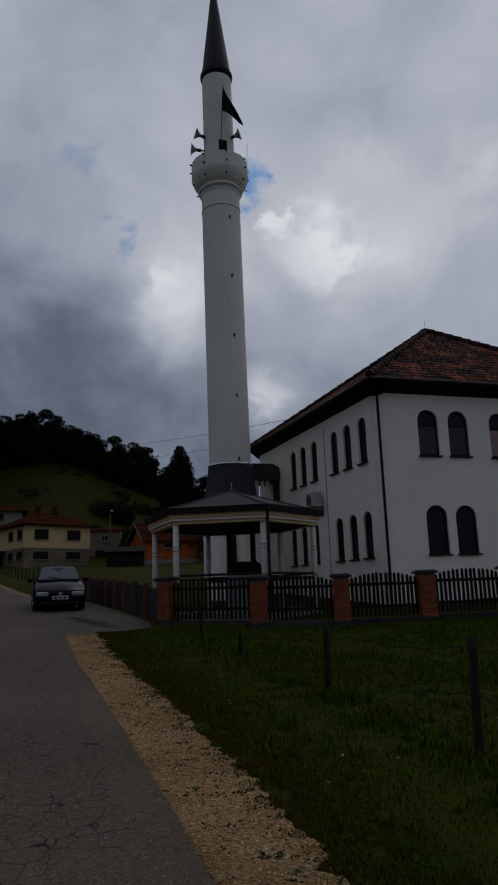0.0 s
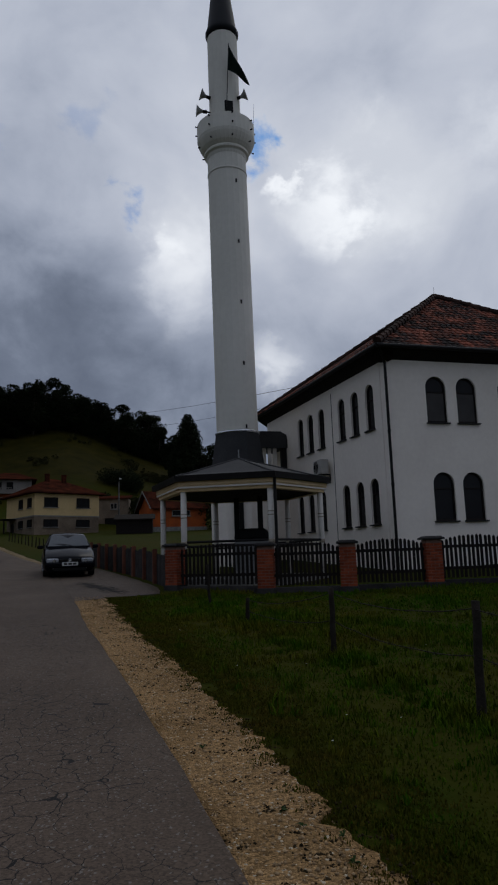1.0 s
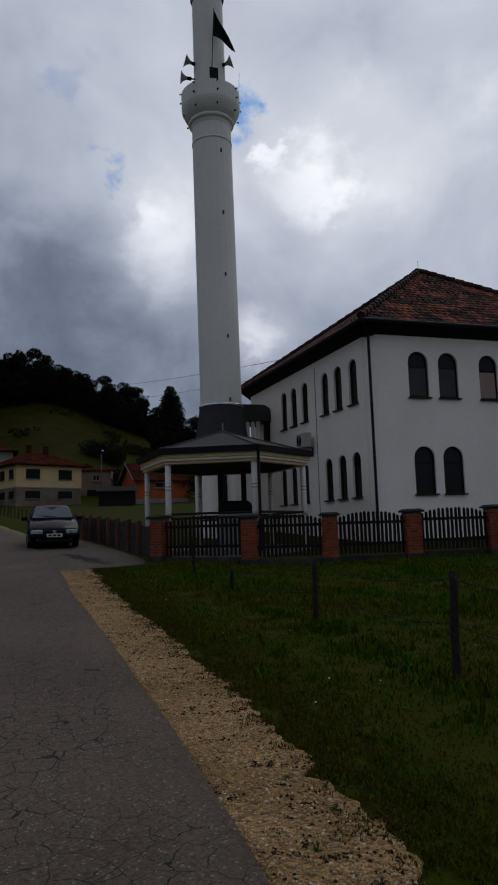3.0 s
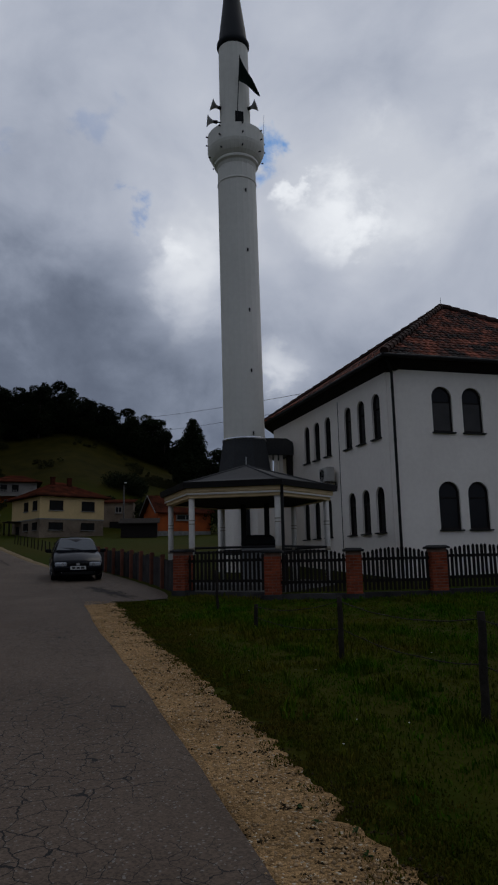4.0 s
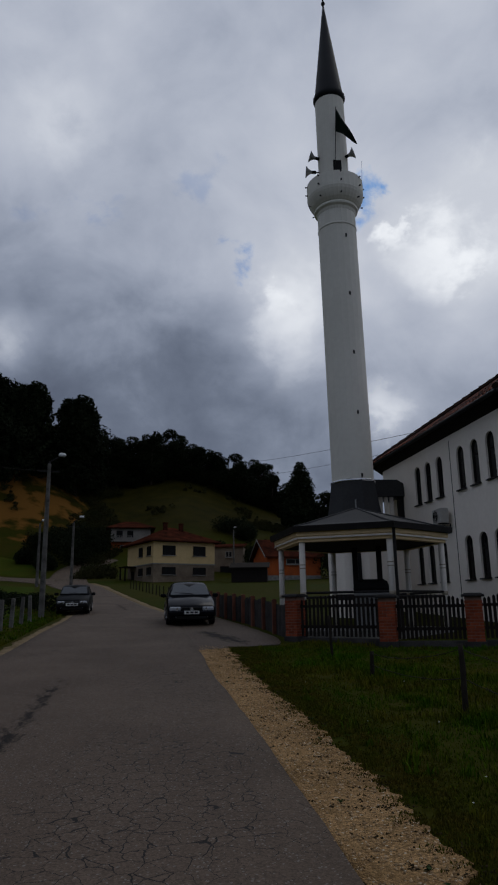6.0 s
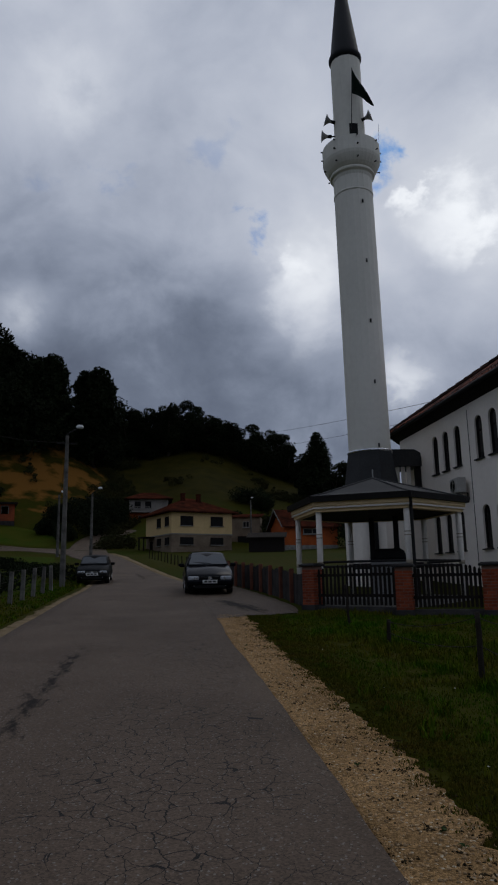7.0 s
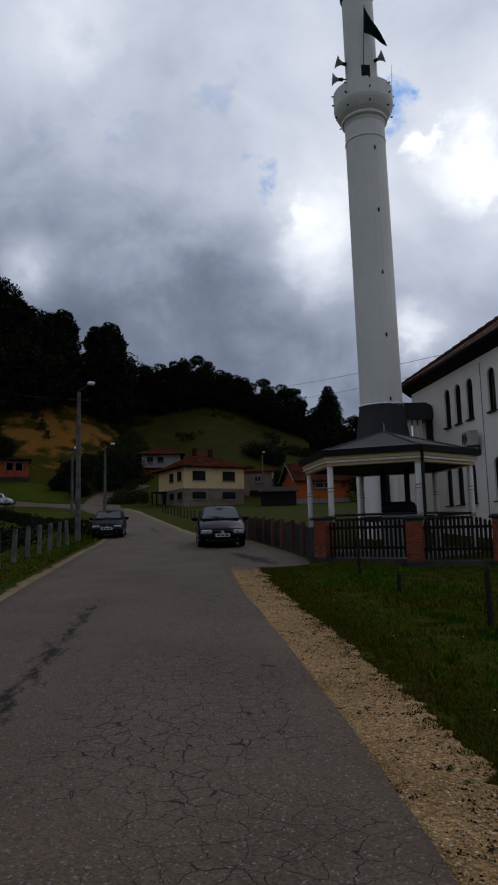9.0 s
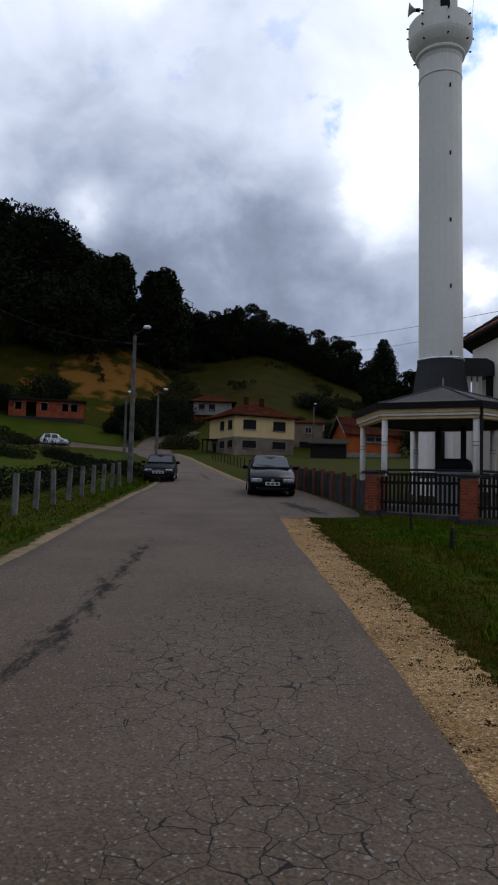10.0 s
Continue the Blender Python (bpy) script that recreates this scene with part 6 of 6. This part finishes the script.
for i in range(240):
    a_ = random.uniform(-24.5, -7.6)
    r = 174 + random.uniform(-8, 12)
    x, y = polar(a_, r)
    cap = 1.6 + r * math.tan(radians(np.interp(a_, SKY_AZ, SKY_EL) - 1.0)) - gz(x, y)
    spots.append((x, y, max(3, cap * random.uniform(0.45, 0.95)), random.uniform(1.0, 1.6)))
forest("ridge_thicket", spots, "dark thicket of trees along the hill ridge")


def bush(x, y, w, h, label="dark rounded bush in rough grass"):
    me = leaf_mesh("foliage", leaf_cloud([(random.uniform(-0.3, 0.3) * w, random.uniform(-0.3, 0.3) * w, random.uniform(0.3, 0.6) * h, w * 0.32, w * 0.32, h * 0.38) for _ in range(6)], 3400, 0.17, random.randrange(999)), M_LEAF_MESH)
    b = thing("bush", label, "bush", pose(x, y, gz(x, y)), "bushes")
    o = new("foliage", me)
    o.parent = b


for az, r, w, h in ((-34.6, 122, 7, 6), (-33.2, 125, 6, 5), (-28.2, 118, 5, 4), (-25.5, 112, 6, 6), (-24.6, 116, 6, 7), (-26.3, 120, 5, 5), (-23.6, 120, 6, 6), (-28.8, 112, 3.5, 2.6), (-27.6, 108, 4, 3), (-37.4, 118, 5, 5),
                    (-12.3, 130, 7, 4), (-11.0, 128, 5, 3.5), (-8.4, 100, 5, 3.5), (-6.5, 98, 4, 3), (-14.2, 108, 5, 4), (-10.2, 104, 5, 4.5), (-3.5, 95, 6, 5), (-1.0, 90, 7, 6), (2.0, 95, 8, 7)):
    x, y = polar(az, r)
    bush(x, y, w, h)
# low scrub scattered over the pasture, thick where the wood runs out
def scrub():
    out, count = [], 0
    while count < 1500:
        a_, r = random.uniform(-46, -6), random.uniform(99, 172)
        x, y = polar(a_, r)
        n_ = noise.noise((x * 0.045, y * 0.045, 6)) + 0.5 * noise.noise((x * 0.15, y * 0.15, 2))
        thick = 0.55 * math.exp(-((a_ + 23.5) / 2.0) ** 2) + (0.25 if r > 160 else 0.0) - 0.02 * abs(r - 130) / 10
        if n_ + thick < random.uniform(0.12, 0.5):
            continue
        w = random.uniform(0.5, 1.5) * (1.5 if thick > 0.3 else 1.0)
        h = w * random.uniform(0.6, 1.1)
        out.append(leaf_cloud([(0, 0, h * 0.4, w * 0.6, w * 0.6, h * 0.5)], 120, 0.14, count % 37) + np.array([x, y, gz(x, y)]))
        count += 1
    tagged(new("scrub", leaf_mesh("scrub", np.concatenate(out), M_SCRUB)), "low dark scrub dotted over the hill pasture", "scrub", kind="stuff")


scrub()
# hedges on the left-hand field
for p, q, h, name in (((-12.6, 14.5), (-15.4, 25.4), 0.85, "low dark hedge behind the concrete posts"), ((-15.5, 30.2), (-33.0, 48.5), 0.75, "dark hedge along the field edge"), ((-30, 42), (-48, 52), 0.9, "dark hedge along the field edge"), ((-42, 66), (-62, 62), 1.6, "dark hedge along the field edge")):
    v = []
    n = int(math.dist(p, q) / 0.9)
    for i in range(n):
        t = (i + 0.5) / n
        x, y = p[0] + (q[0] - p[0]) * t, p[1] + (q[1] - p[1]) * t
        hh = h * random.uniform(0.75, 1.2)
        v.append(leaf_cloud([(0, 0, hh * 0.5, 0.75, 0.75, hh * 0.5)], 420, 0.06, i) + np.array([x, y, gz(x, y)]))
    tagged(new("hedge", leaf_mesh("hedge", np.concatenate(v), M_LEAF_MESH)), name, "hedge", kind="stuff")


# ---------- roof tiles of the mosque ----------
def roof_tile():
    bm = bmesh.new()
    w, l = 0.235, 0.40
    arc = [(-w / 2, 0.0), (-w / 2 + 0.04, 0.032), (0, 0.05), (w / 2 - 0.04, 0.032), (w / 2, 0.0)]
    a0 = [bm.verts.new((x, 0, z + 0.03)) for x, z in arc]
    a1 = [bm.verts.new((x * 0.94, l, z)) for x, z in arc]
    a2 = [bm.verts.new((x, 0, z + 0.008)) for x, z in arc]
    for p, q in ((a0, a1), (a2, a0)):
        for i in range(4):
            bm.faces.new((p[i], p[i + 1], q[i + 1], q[i]))
    return mesh_of("tile", bm, M_TILE)


def lay_tiles():
    me = roof_tile()
    tv = np.array([v.co for v in me.vertices])
    tf = [tuple(p.vertices) for p in me.polygons]
    run, rise_ = SIDE / 2 + OVER, APEX - EAVE
    slope = math.hypot(run, rise_)
    ang = math.atan2(rise_, run)
    rows_ = int(slope / 0.335)
    bulk_v, bulk_f, single = [], [], 0
    for face in range(2):
        for r in range(rows_):
            s = r * 0.335 - 0.06
            half = run * (1 - (s + 0.2) / slope)
            longer = (DEEP - SIDE) * face
            n = int((2 * half + longer) / 0.24)
            for c in range(n):
                x = (c - (n - 1) / 2) * 0.24 - longer / 2
                y, z = -run + s * math.cos(ang), EAVE + s * math.sin(ang) + 0.012
                m = pose(mid, mid, 0, 0, 0, -90 * face) @ pose(x, y, z, math.degrees(ang) + random.uniform(-1.2, 1.2), random.uniform(-1, 1), random.uniform(-1.2, 1.2))
                m.translation.x -= SKEW * m.translation.y * max(0.0, 1 - m.translation.x / mid)
                if face == 0 and x < 1.6 and r < 11 and single < 300:
                    o = new("tile", me)
                    o.parent = roof
                    o.matrix_local = m
                    single += 1
                else:
                    mm = np.array(m)
                    k0 = len(bulk_v) * len(tv)
                    bulk_v.append(tv @ mm[:3, :3].T + mm[:3, 3])
                    bulk_f.extend(tuple(i + k0 for i in f) for f in tf)
    ob = new("tiles", grid_mesh("tiles", np.concatenate(bulk_v).tolist(), bulk_f, M_TILE_ALL, smooth=False))
    ob.parent = roof
    tagged(ob, kind="stuff")


lay_tiles()


# ---------- gravel stones and grass ----------
def inside_strip(x, y, left, right):
    ls = np.interp(y, [p[1] for p in left], [p[0] for p in left])
    rs = np.interp(y, [p[1] for p in right], [p[0] for p in right])
    return ls, rs


def stones(name, count, small, large, power, seed, mat, label, heaps=0):
    """Loose lumps on the shoulder: flattened, uneven little bodies half sunk in, single or in small heaps."""
    rng = np.random.default_rng(seed)
    heap = [(2.2 + 15 * rng.random() ** 1.5, rng.random() ** 0.6, rng.uniform(0.015, 0.05)) for _ in range(heaps)]
    octa = np.array([(1, 0, 0), (-1, 0, 0), (0, 1, 0), (0, -1, 0), (0, 0, 1), (0, 0, -1)], float)
    tri = [(0, 2, 4), (2, 1, 4), (1, 3, 4), (3, 0, 4), (2, 0, 5), (1, 2, 5), (3, 1, 5), (0, 3, 5)]
    vs, fs = [], []
    for i in range(count):
        y = 2.2 + 15 * rng.random() ** 1.8
        l, r = inside_strip(0, y, GRAVEL_L, GRAVEL_R)
        x = l + 0.03 + (r - l - 0.06) * rng.random()
        if heaps and rng.random() < 0.85:
            hy, hx, wide = heap[rng.integers(heaps)]
            y = hy + rng.normal() * wide * 0.6
            l, r = inside_strip(0, y, GRAVEL_L, GRAVEL_R)
            x = l + 0.03 + (r - l + 0.1) * hx + rng.normal() * wide * 1.3
        size = small + large * rng.random() ** power
        sh = octa * size * rng.uniform(0.65, 1.2, 3) * np.array([1, 1, 0.8])
        sh = sh + rng.normal(size=sh.shape) * size * 0.12
        a_ = rng.uniform(0, 6.28)
        co, si = math.cos(a_), math.sin(a_)
        sh = sh @ np.array([[co, si, 0], [-si, co, 0], [0, 0, 1]])
        k0 = 6 * len(vs)
        vs.append(sh + np.array([x, y, gz(x, y) + 0.022 + size * 0.2]))
        fs.extend((a + k0, b + k0, c + k0) for a, b, c in tri)
    tagged(new(name, grid_mesh(name, np.concatenate(vs).tolist(), fs, mat, smooth=True)), label, "gravel", kind="stuff")


stones("gravel_stones", 11000, 0.003, 0.015, 5, 5, M_STONE, "loose pale stones scattered on the gravel shoulder")
stones("soil_crumbs", 4200, 0.003, 0.011, 2.5, 6, M_CLOD, "dark soil crumbs and litter on the gravel shoulder", 330)


def grass(name, n, sampler, hmin, hmax, seed, label, width=0.0035, mat=M_GRASS, lift=0.0):
    rng = np.random.default_rng(seed)
    P = np.array(sampler(rng, n))
    z = np.array([gz(x, y) for x, y, _ in P])
    h = (hmin + (hmax - hmin) * rng.random(len(P)) ** 2) * P[:, 2]
    a = rng.uniform(0, 2 * np.pi, len(P))
    lean = rng.uniform(0.1, 0.7, len(P)) * h
    w = width * rng.uniform(0.7, 1.5, len(P)) * (1 + 0.10 * np.hypot(P[:, 0], P[:, 1]))
    dx, dy = np.cos(a), np.sin(a)
    base = np.stack([P[:, 0], P[:, 1], z - 0.01 + lift], 1)
    side = np.stack([-dy, dx, 0 * dx], 1) * w[:, None]
    midp = base + np.stack([dx * lean * 0.35, dy * lean * 0.35, h * 0.6], 1)
    tip_ = base + np.stack([dx * lean, dy * lean, h], 1)
    v = np.stack([base - side, base + side, midp + side * 0.7, midp - side * 0.7, tip_], 1).reshape(-1, 3)
    k = np.arange(len(P)) * 5
    f = np.concatenate([np.stack([k, k + 1, k + 2, k + 3], 1)]).tolist() + np.stack([k + 3, k + 2, k + 4], 1).tolist()
    tagged(new(name, grid_mesh(name, v.tolist(), f, mat, smooth=False)), label, "grass", kind="stuff")


def meadow(rng, n):
    out = []
    while len(out) < n:
        y = -2.0 + 20.5 * rng.random() ** 1.25
        _, r = inside_strip(0, y, GRAVEL_L, GRAVEL_R)
        if y > 17.2:
            r = min(-3.4 + (y - 17.2) * 1.25, -2.45)
        x = r - 0.16 + (8.5 + 0.12 * y) * rng.random() ** 1.15
        edge_d = x - r
        clump = noise.noise((x * 2.2, y * 2.2, 4)) + 0.6 * noise.noise((x * 6.5, y * 6.5, 9))
        # worn, open turf towards the gravel, closed sward further in
        if clump < -0.12 - edge_d * 0.55 + 0.25 * (edge_d < 0.2):
            continue
        tall = 0.75 + 0.75 * clump + (0.7 if noise.noise((x * 0.35, y * 0.35, 8)) > 0.18 else 0)
        tall *= min(1.0, 0.5 + max(edge_d, 0.0) * 0.45)
        # rank growth round the fence posts and along the picket fence
        near = min(math.hypot(x - px, y - py) for px, py, *_ in WIRE_POSTS)
        tall *= 1.0 + 1.1 * math.exp(-(near / 0.45) ** 2)
        if y > 16.6:
            tall *= 1.25
        out.append((x, y, max(tall, 0.22)))
    return out


grass("meadow_grass", 210000, meadow, 0.02, 0.085, 11, "rough dark green meadow grass with yellowed tufts", 0.004)


def tufts(rng, n):
    """Rank tufts: round the stakes, along the wire and here and there in the sward."""
    out = []
    while len(out) < n:
        if rng.random() < 0.45:
            k = rng.integers(len(WIRE_POSTS) - 1)
            (x0, y0, *_), (x1, y1, *_) = WIRE_POSTS[k], WIRE_POSTS[k + 1]
            t = rng.random() ** 1.6 if rng.random() < 0.6 else rng.random()
            cx, cy = x0 + (x1 - x0) * t + rng.normal() * 0.16, y0 + (y1 - y0) * t + rng.normal() * 0.16
        else:
            cy = 1.5 + 15 * rng.random() ** 1.4
            _, r = inside_strip(0, cy, GRAVEL_L, GRAVEL_R)
            cx = r + 0.35 + 7 * rng.random() ** 1.2
        size = rng.uniform(0.5, 1.0)
        for _ in range(int(34 * size)):
            out.append((cx + rng.normal() * 0.05 * size, cy + rng.normal() * 0.05 * size, size))
    return out


grass("grass_tufts", 15000, tufts, 0.06, 0.20, 17, "taller dark green tufts of rank grass", 0.0045)


def gravel_rim(rng, n):
    out = []
    while len(out) < n:
        y = 1.0 + 16 * rng.random() ** 1.4
        _, r = inside_strip(0, y, GRAVEL_L, GRAVEL_R)
        u = rng.normal() * 0.28 + 0.04 + 0.5 * rng.random() ** 2
        x = r + u
        if noise.noise((x * 4, y * 4, 3)) + 0.6 * noise.noise((x * 11, y * 11, 6)) + min(u, 0.25) * 1.6 < -0.06:
            continue
        out.append((x, y, 0.7))
    return out


grass("rim_grass", 60000, gravel_rim, 0.012, 0.05, 14, "short trodden half-dry grass at the gravel edge", mat=M_GRASS_DRY, lift=0.022)


def left_bank(rng, n):
    out = []
    while len(out) < n:
        y = 6 + 30 * rng.random() ** 1.5
        l = np.interp(y, [p[1] for p in ROAD_L], [p[0] for p in ROAD_L]) - 0.5
        x = l - 9 * rng.random() ** 1.5
        out.append((x, y, 1.0 + 0.6 * noise.noise((x * 0.6, y * 0.6, 2))))
    return out


grass("verge_grass", 30000, left_bank, 0.03, 0.12, 12, "green verge grass along the concrete posts", 0.006)


def weeds():
    rng = random.Random(3)
    for i in range(20):
        y = 2.6 + 12 * rng.random() ** 1.5
        l, r = inside_strip(0, y, GRAVEL_L, GRAVEL_R)
        x = l + (r - l) * rng.uniform(0.25, 1.1)
        w = thing("weed", "small dark green weed rooted in gravel", "weed", pose(x, y, gz(x, y) + 0.02), "gravel weeds")
        bm = bmesh.new()
        for k in range(9):
            a_ = rng.uniform(0, 6.28)
            l_ = rng.uniform(0.02, 0.05)
            d = Vector((math.cos(a_), math.sin(a_), 0))
            s = Vector((-d.y, d.x, 0)) * l_ * 0.22
            up = Vector((0, 0, l_ * rng.uniform(0.2, 0.7)))
            v = [bm.verts.new(p) for p in (Vector((0, 0, 0)), d * l_ * 0.5 + s + up, d * l_ + up * 0.7, d * l_ * 0.5 - s + up)]
            bm.faces.new(v)
        part("leaves", bm, M_WEED, w)
    v, f = [], []
    for i in range(14):
        y = rng.uniform(3.5, 14)
        _, r = inside_strip(0, y, GRAVEL_L, GRAVEL_R)
        x = r + 0.3 + 5 * rng.random()
        z = gz(x, y) + rng.uniform(0.08, 0.2)
        for k in range(6):
            a_ = k * math.pi / 3
            k0 = len(v)
            v += [(x, y, z), (x + 0.010 * math.cos(a_), y + 0.010 * math.sin(a_), z + 0.008), (x + 0.010 * math.cos(a_ + 0.8), y + 0.010 * math.sin(a_ + 0.8), z + 0.008)]
            f.append((k0, k0 + 1, k0 + 2))
    tagged(new("clover_flowers", grid_mesh("clover_flowers", v, f, M_FLOWER, smooth=False)), "tiny white clover flowers in the grass", "flowers", kind="stuff")


weeds()
